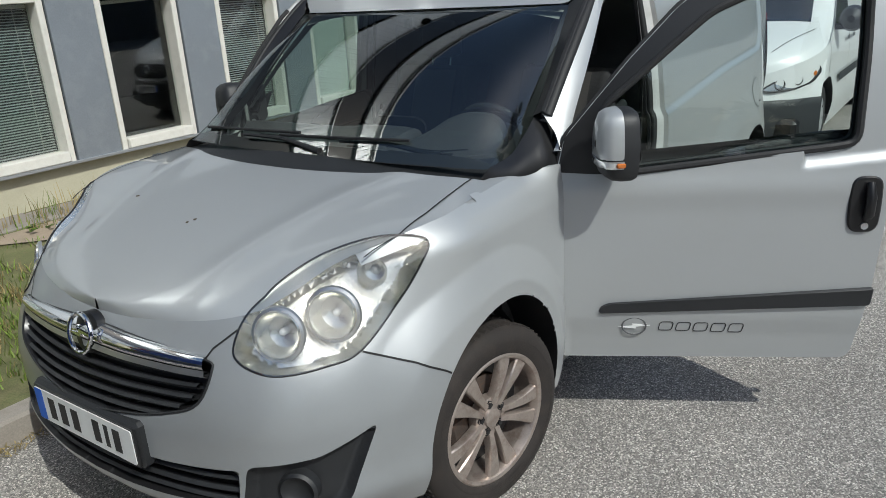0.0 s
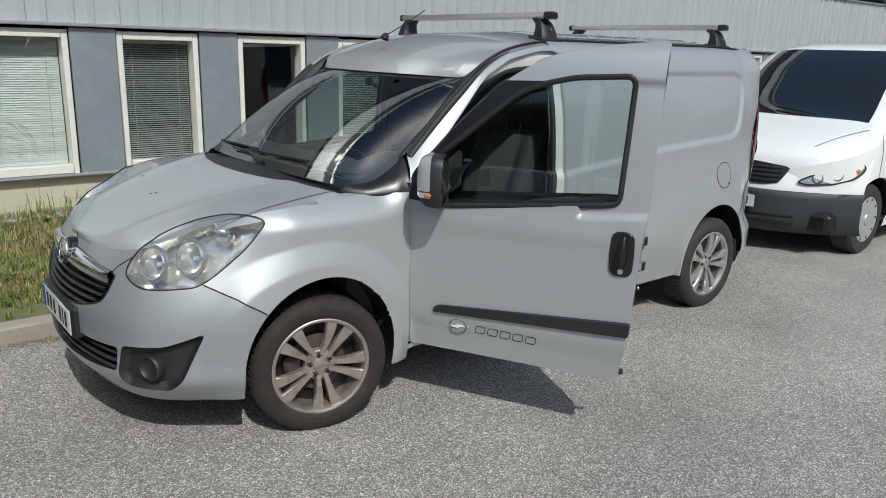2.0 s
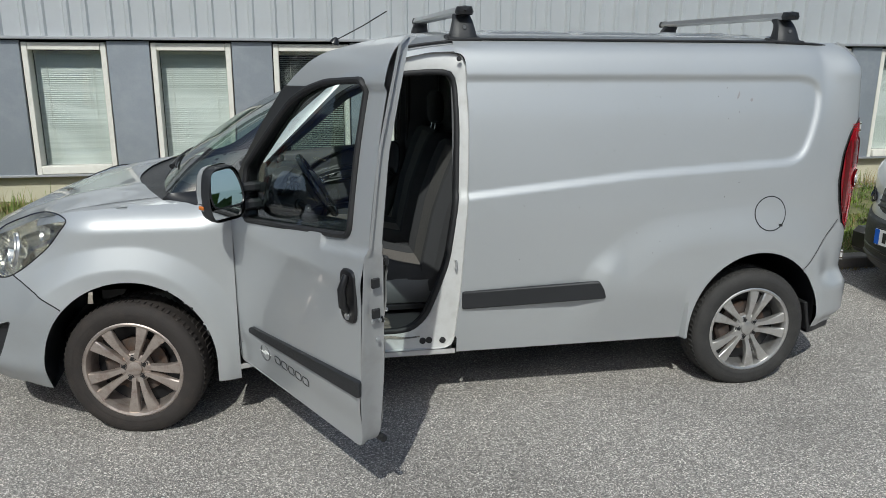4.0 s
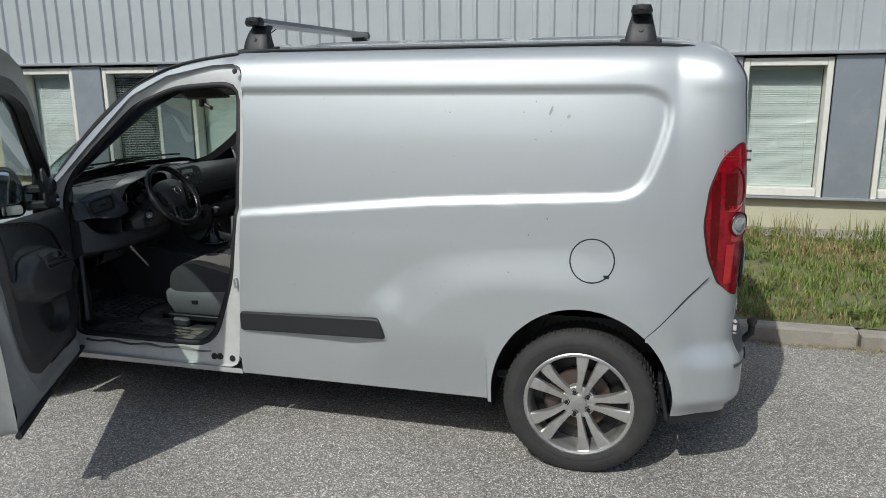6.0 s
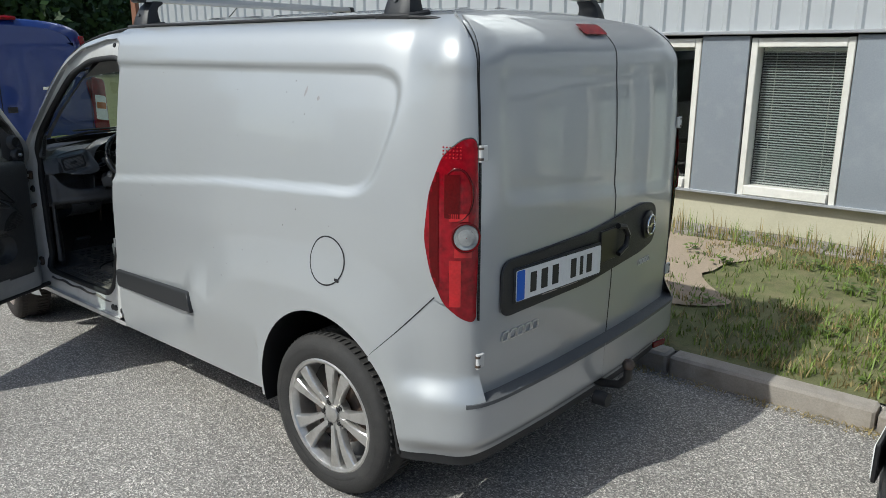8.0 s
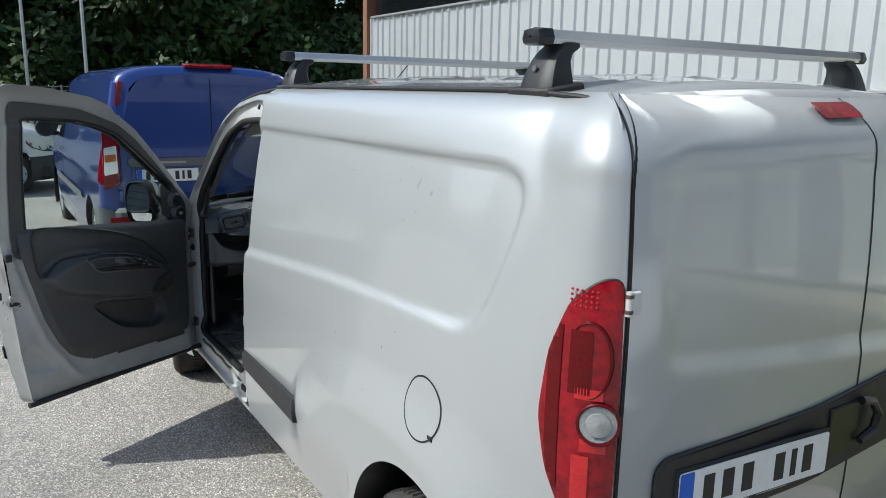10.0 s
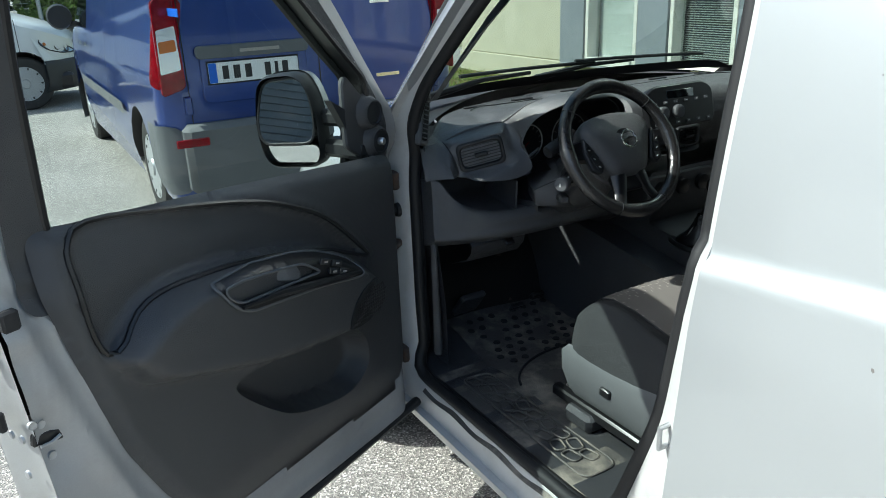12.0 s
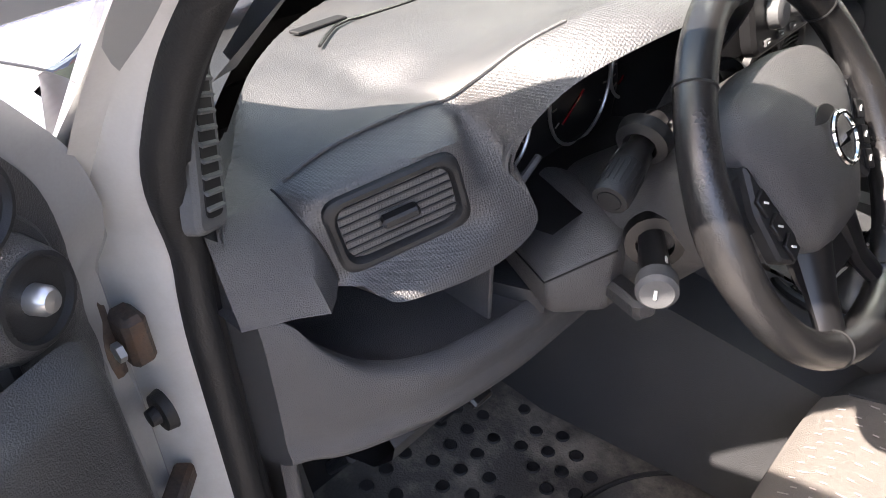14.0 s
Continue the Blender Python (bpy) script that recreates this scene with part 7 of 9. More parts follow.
for y in ys_:
    P = np.array(PROFILE)
    end = float(step(.74, .835, abs(y)))
    centre = math.exp(-((y - .02) / .16) ** 4)
    P[3:8, 0] -= .030 * centre
    P[3:5, 1] += .006 * centre
    P[:, 0] += .05 * end * (P[:, 1] > .9)
    P[8:13, 0] -= .14 * centre                      # no tray in the middle
    if y < -.2:
        P[3:7, 0] += .02
        P[8:12, 1] -= .03
    drv = float(step(.17, .21, y))
    if drv > 0:
        lz, lx = float(lip_z(y)), float(lip_x(y))
        side = float(step(.765, .81, y))
        D = np.array(DRIVER + [(lx + .022, lz - .006), (lx + .004, lz - .002), (lx - .012, lz - .016), (lx - .014, .844), (lx - .002, .803), (lx + .16, .745)])
        D[8:12, 0] = D[8:12, 0] * (1 - side) + (lx + .03) * side
        D[8:12, 1] = D[8:12, 1] * (1 - side) + (lz + .002) * side
        D[0:8, 1] -= .02 * float(step(.755, .80, y)) * np.array([0, 0, .3, .8, 1, 1, .6, .3])
        P = P * (1 - drv) + D * drv
    s = spline(P, 6)
    rows.append(behind_glass(np.c_[s[:, 0], np.full(len(s), y * .965), s[:, 1]]))
dash = part("dashboard", Geo().sheet(np.stack(rows), flip=True), DASH, van, "dusty dark grey moulded dashboard")
part("dash_end", Geo().add(rows[0], [tuple(range(len(rows[0])))]), DASH, dash)
part("dash_end", Geo().add(rows[-1], [tuple(range(len(rows[-1])))[::-1]]), DASH, dash)
# driver's binnacle: one pad from the screen over the crest, vent panel and instrument hood
YC = .405
CREST = [(-.556, .818, 1.068), (-.550, .780, 1.068), (-.545, .742, 1.070), (-.562, .685, 1.094), (-.590, .618, 1.110), (-.606, .588, 1.114), (-.630, .570, 1.134), (-.660, .538, 1.163), (-.695, .475, 1.186), (-.708, .405, 1.190), (-.700, .34, 1.186), (-.672, .282, 1.163), (-.640, .248, 1.134), (-.612, .225, 1.100)]
BELOW = [(-.580, .818, .980), (-.608, .782, .986), (-.640, .746, .989), (-.658, .690, .976), (-.677, .606, .972), (-.683, .545, .996), (-.668, .566, 1.06), (-.706, .550, 1.130), (-.756, .484, 1.170), (-.780, .405, 1.177), (-.774, .34, 1.170), (-.745, .278, 1.128), (-.706, .254, 1.06), (-.682, .262, .998)]
VENT_AT = Vector((-.622, .670, 1.041))
VENT_W, VENT_H = Vector((-.045, -.092, .022)).normalized(), Vector((.010, .019, .053)).normalized()
VENT_N = VENT_W.cross(VENT_H).normalized()
VENT_H = VENT_N.cross(VENT_W)


def vent_seat(q):
    """Presses the pad flat round the side vent."""
    d = q - np.array(VENT_AT)
    a, b, n = d @ np.array(VENT_W), d @ np.array(VENT_H), d @ np.array(VENT_N)
    w = step(.088, .068, np.abs(a)) * step(.058, .041, np.abs(b)) * (np.abs(n) < .06)
    return q - (n * w)[:, None] * np.array(VENT_N)


cr, be = (np.r_[dense(L[:3], 11)[:-1], spline(L[2:], 6)] for L in (CREST, BELOW))
front_ = np.c_[np.full(len(cr), -.17), np.interp(np.linspace(0, 1, len(cr)), [0, 1], [.79, .20]), np.full(len(cr), 1.092)]
pad_rows = []
for t in np.linspace(0, 1, 26):
    q = front_ * (1 - t) + cr * t
    q[:, 2] = front_[:, 2] + (cr[:, 2] - front_[:, 2]) * t ** 2.4 + .012 * math.sin(math.pi * t) - .012 * math.exp(-((t - .80) / .12) ** 2) * np.clip((cr[:, 1] - .25) / .1, 0, 1) * step(.80, .70, cr[:, 1])
    pad_rows.append(behind_glass(q))
for t in np.linspace(0, 1, 26)[1:]:
    q = cr * (1 - t) + be * t
    vent_side = step(.55, .60, cr[:, 1])
    q += np.c_[-.010 + 0 * cr[:, 0], 0 * cr[:, 0], .008 + 0 * cr[:, 0]] * (math.sin(math.pi * t) ** .8) * ((.6 + .4 * vent_side) * step(.775, .742, cr[:, 1]))[:, None]
    pad_rows.append(vent_seat(q))
tuck = be + np.c_[np.where(be[:, 1] > .56, .05, .03), np.where(be[:, 1] > .56, -.005, (YC - be[:, 1]) * .06), np.where(be[:, 1] > .56, -.004, -.004)]
pad_rows.append(tuck)
pad_all = np.stack(pad_rows)
part("dash_top", Geo().sheet(pad_all[:26]).facing((0, 0, 1)), DASH, dash, "dull dusty top of the dashboard", 50)
part("instrument_hood", Geo().sheet(pad_all[25:, 10:]).facing((-1, 0, .3)), DASH2, dash, "woven-grained panel round vent and instruments", 50)
part("dash_cap", Geo().sheet(pad_all[25:, :11]).facing((-1, 0, .3)), DASH, dash, "plain end cap of the dashboard", 50)
part("cap_seam", Geo().tube(pad_all[25:51, 10] + (-.0005, .0005, 0), .0013, 5), SEAM, dash)
part("crest_seam", Geo().tube(cr[11:44] + (-.001, 0, .0005), .0022, 6), DASH2, dash)
part("tray_divider", Geo().box((.170, .006, .105), pose(-.562, .566, .902, 4, 0, -4), .002), DASH, dash)
inner_rim = be[28:]
deep = np.c_[np.full(len(inner_rim), -.60), YC + (inner_rim[:, 1] - YC) * .93, .985 + (inner_rim[:, 2] - .998) * .80]
part("instrument_well", Geo().sheet(np.stack([inner_rim + (.004, 0, -.003), inner_rim * .5 + deep * .5 + (0, 0, -.002), deep], 1)), SATIN, dash)
part("instrument_trim", Geo().tube(inner_rim * .86 + deep * .14, .0035, 6), GREYPL, dash)
part("instrument_face", Geo().add(deep + (.001, 0, 0), [tuple(range(len(deep)))]).sheet([[(-.60, YC + .15, .985), (-.60, YC - .15, .985)], [(-.70, YC + .14, .985), (-.70, YC - .14, .985)]]), SATIN, dash, "black instrument panel")
M_in = lambda y, z, x=-.603: Matrix(((0, 0, -1, x), (-1, 0, 0, y), (0, 1, 0, z), (0, 0, 0, 1)))          # noqa: E731
for y, r in ((.50, .048), (.355, .062), (.25, .04)):
    part("dial", Geo().tube([M_in(y, 1.045) @ Vector((r * math.cos(a), r * math.sin(a), .002)) for a in np.linspace(0, 6.283, 40)[:-1]], .0022, 6, True), ALU, dash)
    tick = Geo()
    for k in range(11):
        a = math.radians(-30 + 24 * k)
        tick.box((.008, .0022, .001), M_in(y, 1.045) @ pose(0, 0, 0, 0, 0, math.degrees(a)) @ pose(r * .84, 0, .002), .0002)
    q = part("dial_marks", tick, CLOTHL, dash)
    q["kind"] = "stuff"
    part("needle", Geo().box((r * .8, .003, .002), M_in(y, 1.045) @ pose(0, 0, 0, 0, 0, 215) @ pose(r * .35, 0, .004), .0004), REDLENS, dash)
part("trip_lever", Geo().tube([(-.62, .545, .985), (-.65, .545, 1.01), (-.65, .50, 1.035)], .004, 6), GREYPL, dash)


def vent(m, w, h, label=""):
    """An air vent in the x-y plane of m: sunk frame, seven slats, a thumb wheel."""
    o = round_loop([(-w / 2, -h / 2), (w / 2, -h / 2), (w / 2, h / 2), (-w / 2, h / 2)], .018, 5)
    rings = [np.c_[o + np.sign(o) * s, np.full(len(o), z)] for s, z in ((.010, -.006), (.009, .003), (.006, .0055), (.002, .005), (-.001, .0), (-.002, -.03))]
    v = part("air_vent", Geo().add(np.concatenate(rings), [(k * len(o) + i, k * len(o) + (i + 1) % len(o), (k + 1) * len(o) + (i + 1) % len(o), (k + 1) * len(o) + i) for k in range(5) for i in range(len(o))], m), BLACK, dash, label)
    part("vent_back", Geo().add(np.c_[o, np.full(len(o), -.028)], [tuple(range(len(o)))], m), SEAM, dash)
    for k in range(7):
        y = -h / 2 + h * (k + .6) / 7.2
        part("vent_slat", Geo().box((w * .97, .0022, .010), m @ pose(0, y, -.005, -10, 0, 0), .0008), BLACK, v)
    for k in range(6):
        part("vent_fin", Geo().box((.002, h * .95, .008), m @ pose(-w / 2 + w * (k + .5) / 6, 0, -.020), .0006), SATIN, v)
    part("vent_tab", Geo().box((.035, .010, .014), m @ pose(0, 0, .004), .003), BLACK, v)


vm = Matrix.Translation(VENT_AT) @ Matrix((VENT_W, VENT_H, VENT_N)).transposed().to_4x4()
vent(vm @ pose(0, 0, .002), .108, .058, "rectangular slatted air vent")
vent(M_in(-.50, 1.045, -.618) @ pose(0, 0, 0, -10, 0, 0), .10, .055, "rectangular slatted air vent")
vent(M_in(.068, 1.005, -.700) @ pose(0, 0, 0, 0, 0, 0), .082, .045, "rectangular slatted air vent")
vent(M_in(-.028, 1.005, -.700) @ pose(0, 0, 0, 0, 0, 0), .082, .045, "rectangular slatted air vent")
# demister slots
top_pts = np.concatenate([np.concatenate(rows), np.concatenate(pad_rows[:26])])


def top_of(x, y):
    far = np.hypot(top_pts[:, 0] - x, top_pts[:, 1] - y)
    return float(top_pts[far < max(.03, far.min() + .01), 2].max())


glass_x = lambda y: -.135 - .42 * (abs(y) / .80) ** 2.3          # noqa: E731
for k in range(6):
    y = .50 - .20 * k
    x = min(-.305, glass_x(y) - .055)
    part("demister_slot", Geo().box((.018, .075, .004), pose(x, y, top_of(x, y) + .0005, 0, 3, 0), .001), SEAM, dash)
part("dash_pad", Geo().tube([(min(-.345 - .02 * (1 - (y / .7) ** 2), glass_x(y) - .085), y, top_of(min(-.35, glass_x(y) - .085), y) + .0005) for y in np.linspace(.56, -.56, 40)], .002, 6), SATIN, dash)
for sy in (1, -1):
    da, db = Vector((-.552, sy * .788, 1.186)), Vector((-.572, sy * .811, 1.100))
    up, out_ = (da - db).normalized(), Vector((-.80, -sy * .56, .1))
    out_ = (out_ - up * out_.dot(up)).normalized()
    dm_ = Matrix.Translation((da + db) / 2) @ Matrix((up.cross(out_), up, out_)).transposed().to_4x4()
    sv = part("side_demister", Geo().plate(round_loop([(-.026, -.070), (.026, -.070), (.022, .075), (-.018, .075)], .014, 4), .014, dm_ @ pose(0, 0, -.014), .004), WPLASTIC if sy < 0 else GREYPL, van, "grey side window demister")
    part("demister_slot", Geo().plate(round_loop([(-.014, -.058), (.014, -.058), (.012, .062), (-.010, .062)], .008, 3), .0012, dm_), SEAM, sv)
    for k in range(10):
        part("demister_fin", Geo().box((.027, .0030, .007), dm_ @ pose(0, -.050 + k * .0118, .001, 30, 0, 0), .001), GREYPL, sv)
# shelf between pillar and pad, kick panel below it
sh_rows = []
for x, ya, yb, z in ((-.18, .78, .73, 1.098), (-.34, .78, .74, 1.105), (-.45, .79, .75, 1.082), (-.505, .797, .755, 1.062), (-.540, .80, .765, 1.038), (-.556, .80, .775, 1.005), (-.560, .80, .785, .978), (-.560, .80, .785, .90), (-.556, .80, .78, .70), (-.552, .80, .77, .45)):
    sh_rows.append([(x + .012 * a * (1 - a) * 4 * -1, ya * (1 - a) + yb * a, z + .018 * (1 - a) ** 2 * (z > 1.0)) for a in np.linspace(0, 1, 8)])
part("dash_shelf", Geo().sheet(behind_glass(sh_rows)).facing((-1, 0, 1)), DASH, dash, "grained side end of the dashboard", 60)
part("kick_panel", Geo().sheet([[(x, .785 - .02 * (z < .7), z) for x in (-.570, -.50, -.40, -.20)] for z in (.98, .8, .6, .41)]).facing((0, -1, 0)), CARD, van, "dark footwell side trim")
# centre stack: radio with knobs and keys
rm = M_in(.02, 1.092, -.702) @ pose(0, 0, 0, -14, 0, 0)
radio = part("radio", Geo().plate(round_loop([(-.135, -.050), (.135, -.050), (.140, .055), (.10, .075), (-.10, .075), (-.140, .055)], .022, 5), .018, rm @ pose(0, 0, -.008), .005), SATIN, dash, "black car radio with round knob")
part("radio_display", Geo().box((.11, .024, .004), rm @ pose(.0, .045, .010), .002), DARKGLASS, radio)
for kx in (-.062, .0):
    part("radio_knob", Geo().lathe([(.020, 0), (.019, .016), (.014, .019), (0, .018)], rm @ pose(kx - .02, -.005, .008), 24), GREYPL, radio)
for i in range(6):
    for j in range(2):
        part("radio_key", Geo().box((.016, .009, .006), rm @ pose(-.105 + i * .042, -.036 + j * .060, .011), .002), GREYPL, radio)
        part("key_mark", Geo().box((.006, .002, .001), rm @ pose(-.105 + i * .042, -.036 + j * .060, .0142), .0003), PLATE, radio)
heat = part("heater_panel", Geo().plate(round_loop([(-.13, -.045), (.13, -.045), (.13, .045), (-.13, .045)], .015, 4), .012, M_in(.02, .865, -.715) @ pose(0, 0, 0, 6), .003), GREYPL, dash, "heater control panel")
for kx in (-.085, 0, .085):
    part("heater_knob", Geo().lathe([(.026, 0), (.024, .018), (.018, .02), (0, .02)], M_in(.02, .865, -.715) @ pose(kx, 0, .010), 24), SATIN, heat)
part("console", Geo().sheet([[(x - .02, .13 * s * w, z) for s in (-1, -.9, 0, .9, 1)] for x, z, w in ((-.70, .92, 1.05), (-.72, .82, 1.05), (-.70, .77, 1.0), (-.80, .745, .95), (-1.02, .715, .85), (-1.05, .60, .85), (-1.05, .42, .85))], flip=True).sheet([[(x, sg * .13, z) for x, z in ((-.70, .92), (-.72, .82), (-.72, .76), (-.82, .745), (-1.04, .715), (-1.06, .42))] + [] for sg in (1,)] + [[(x, .135, z) for x, z in ((-.45, .92), (-.45, .80), (-.45, .70), (-.5, .55), (-.6, .45), (-.7, .42))]]), CARD, dash, "centre console")
# gear lever with leather boot
gear = part("gear_lever", Geo().tube([(-.885, .10, .76), (-.90, .10, .83), (-.922, .10, .90)], [.020, .016, .013], 10), SATIN, van, "gear lever in a worn leather boot")
part("gear_knob", Geo().lathe([(.012, -.03), (.018, -.018), (.026, .0), (.027, .015), (.021, .028), (0, .031)], pose(-.925, .10, .912, 0, -12, 0), 20), LEATHER, gear)
part("knob_cap", Geo().lathe([(.018, .0), (.017, .003), (0, .004)], pose(-.931, .10, .941, 0, -12, 0), 20), GREYPL, gear)
kb = part("knob_marks", Geo().box((.018, .0015, .001), pose(-.932, .10, .9455, 0, -12, 0), .0002).box((.0015, .012, .001), pose(-.932, .10, .9455, 0, -12, 0), .0002), PLATE, gear)
boot = []
for z, r, w in ((.735, .085, .05), (.748, .075, .046), (.765, .052, .036), (.78, .042, .032), (.80, .032, .026), (.83, .020, .020)):
    boot.append([(-.885 - (z - .735) * .12 + r * math.cos(a) * (1 + .06 * math.sin(5 * a + z * 90)), .10 + w * math.sin(a) * (1 + .08 * math.sin(7 * a + z * 60)), z) for a in np.linspace(0, 6.283, 33)[:-1]])
part("gear_boot", Geo().sheet(boot, close_v=True), LEATHER, gear)
part("boot_ring", Geo().tube([(-.885 + .095 * math.cos(a), .10 + .06 * math.sin(a), .738) for a in np.linspace(0, 6.283, 33)[:-1]], .008, 8, True), SATIN, gear)
part("boot_seam", Geo().tube([(-.865, .128, .765), (-.885, .122, .80), (-.895, .112, .83)], .0035, 5), CLOTHL, gear)
hb = part("handbrake", Geo().tube([(-1.30, .075, .62), (-1.17, .075, .70), (-1.085, .075, .785)], [.017, .016, .018], 10), SATIN, van, "black handbrake lever")
part("brake_button", Geo().tube([(-1.085, .075, .785), (-1.074, .075, .796)], .010, 10), ALU, hb)

# steering wheel
WM = Matrix.Translation((-.869, .405, 1.062)) @ pose(0, 0, 0, 0, -59, 0) @ pose(0, 0, 0, 0, 0, -90)       # z of WM points to the driver
circle = [WM @ Vector((.171 * math.cos(a), .171 * math.sin(a) * .985, .0)) for a in np.linspace(0, 6.283, 65)[:-1]]
rads = [.0165 + .003 * (math.cos(2 * a) ** 8) for a in np.linspace(0, 6.283, 65)[:-1]]
sw = part("steering_wheel", Geo().tube(circle, rads, 12, True), LEATHER, van, "worn black leather steering wheel")
pad = smooth_loop([(-.112, .050), (-.092, .078), (-.05, .090), (0, .094), (.05, .090), (.092, .078), (.112, .050), (.100, .015), (.080, -.028), (.062, -.060), (.035, -.076), (-.035, -.076), (-.062, -.060), (-.080, -.028), (-.100, .015)], 4)
rings = [np.c_[pad * s, np.full(len(pad), z)] for s, z in ((.94, -.045), (1.01, -.014), (1.0, -.002), (.97, .004), (.86, .013), (.62, .022), (.36, .026), (.05, .027))]
g = Geo()
gg = Geo().sheet(np.stack(rings), close_v=True)
g.add(gg.v, gg.f, WM)
part("horn_pad", g, DASH, sw, "black grained horn pad", 60)
for sx in (-1, 1):
    g = Geo().sheet([[(sx * x, y - w, z - .012), (sx * x, y - w * .8, z), (sx * x, y + w * .8, z), (sx * x, y + w, z - .012)] for x, y, w, z in ((.075, .012, .036, .004), (.115, .008, .030, .0), (.145, .008, .026, -.002), (.165, .010, .030, -.002))], flip=sx > 0)
    part("spoke", Geo().add(g.v, g.f, WM), SATIN, sw)
    ko = round_loop([(sx * .116, .040), (sx * .103, .012), (sx * .078, -.040), (sx * .092, -.060), (sx * .118, -.046), (sx * .126, .0)], .006, 3)
    key = part("wheel_keys", Geo().plate(ko, .012, WM @ pose(0, 0, -.004), .003), BLACK, sw)
    for ky, kx in ((-.042, .098), (-.020, .106), (.004, .114)):
        part("wheel_key", Geo().box((.016, .019, .004), WM @ pose(sx * kx, ky, .0095, 0, 0, -22 * sx), .0012), SATIN, key)
        part("key_mark", Geo().box((.007, .0018, .001), WM @ pose(sx * kx, ky, .0120, 0, 0, 30 * sx), .0003), PLATE, key)
    part("lower_spoke", Geo().tube([WM @ Vector((sx * .035, -.060, -.006)), WM @ Vector((sx * .046, -.115, -.008)), WM @ Vector((sx * .062, -.150, -.004)), WM @ Vector((sx * .078, -.158, .0))], [.024, .017, .016, .014], 10, False, .6), SATIN, sw)
part("wheel_foot", Geo().plate(round_loop([(-.060, -.066), (.060, -.066), (.050, -.112), (-.050, -.112)], .016, 4), .020, WM @ pose(0, 0, -.022), .005), SATIN, sw)
for ang in (40, 140, 245, 295):
    a = math.radians(ang)
    c_, t_ = Vector((.171 * math.cos(a), .168 * math.sin(a), 0)), Vector((math.cos(a), math.sin(a), 0))
    part("rim_seam", Geo().tube([WM @ (c_ + (t_ * math.cos(b) + Vector((0, 0, 1)) * math.sin(b)) * (.0163 + .003 * math.cos(2 * a) ** 8)) for b in np.linspace(0, 6.283, 25)[:-1]], .0012, 5, True), SEAM, sw)
bd = part("wheel_badge_disc", Geo().lathe([(.034, .022), (.032, .028), (.0, .0285)], WM @ pose(0, .010, -.002), 28), SATIN, sw)
badge(WM @ pose(0, .010, .0305), .022, CHROME, sw, "wheel_badge")
# column, stalks, ignition
col = Geo().sheet([[WM @ Vector((r * math.cos(a) * w, r * math.sin(a) - .02 * (h < -.15), h)) for a in np.linspace(0, 6.283, 41)[:-1]] for r, h, w in ((.045, -.040, 1), (.080, -.042, 1), (.087, -.050, 1), (.087, -.085, 1), (.083, -.120, 1.02), (.080, -.170, 1.1), (.076, -.230, 1.2), (.070, -.300, 1.25))], close_v=True)
column = part("steering_column", col, DASH, van, "dark steering column shroud")
part("column_boot", Geo().sheet([[(x, .405 + hw * a, z0 + h * b) for a, b in ((-1, -.5), (-.8, -1), (.8, -1), (1, -.5), (1, .5), (-1, .5))] for x, z0, hw, h in ((-.50, .85, .145, .06), (-.60, .865, .14, .05), (-.68, .880, .118, .025))], close_v=True), CARD, column)
# lock housing: a faceted box standing out towards the door
bm = bmesh.new()
for p in ((-.667, .530, .950), (-.696, .474, .998), (-.752, .512, .976), (-.703, .558, .938), (-.744, .510, .893), (-.702, .548, .890), (-.655, .520, .902), (-.59, .495, .945), (-.59, .490, .892), (-.62, .44, .995), (-.62, .42, .875), (-.745, .43, .990), (-.745, .43, .880)):
    bm.verts.new(p)
bmesh.ops.convex_hull(bm, input=bm.verts)
bmesh.ops.delete(bm, geom=[v for v in bm.verts if not v.link_faces], context="VERTS")
bmesh.ops.dissolve_limit(bm, angle_limit=radians(9), verts=bm.verts, edges=bm.edges)
bmesh.ops.bevel(bm, geom=bm.edges[:], offset=.006, segments=3, profile=.5, affect="EDGES")
bmesh.ops.recalc_face_normals(bm, faces=bm.faces)
bm.verts.index_update()
box_ = Geo().add([v.co for v in bm.verts], [[v.index for v in q.verts] for q in bm.faces])
bm.free()
part("lock_housing", box_, DASH, column, "faceted dark plastic housing")
part("housing_seam", Geo().tube([(-.640, .522, .929), (-.702, .5585, .937), (-.753, .5125, .972)], .0011, 5), SEAM, column)
part("column_ledge", Geo().box((.070, .026, .022), pose(-.765, .508, .922, 0, 8, -28), .006), CARD, column)
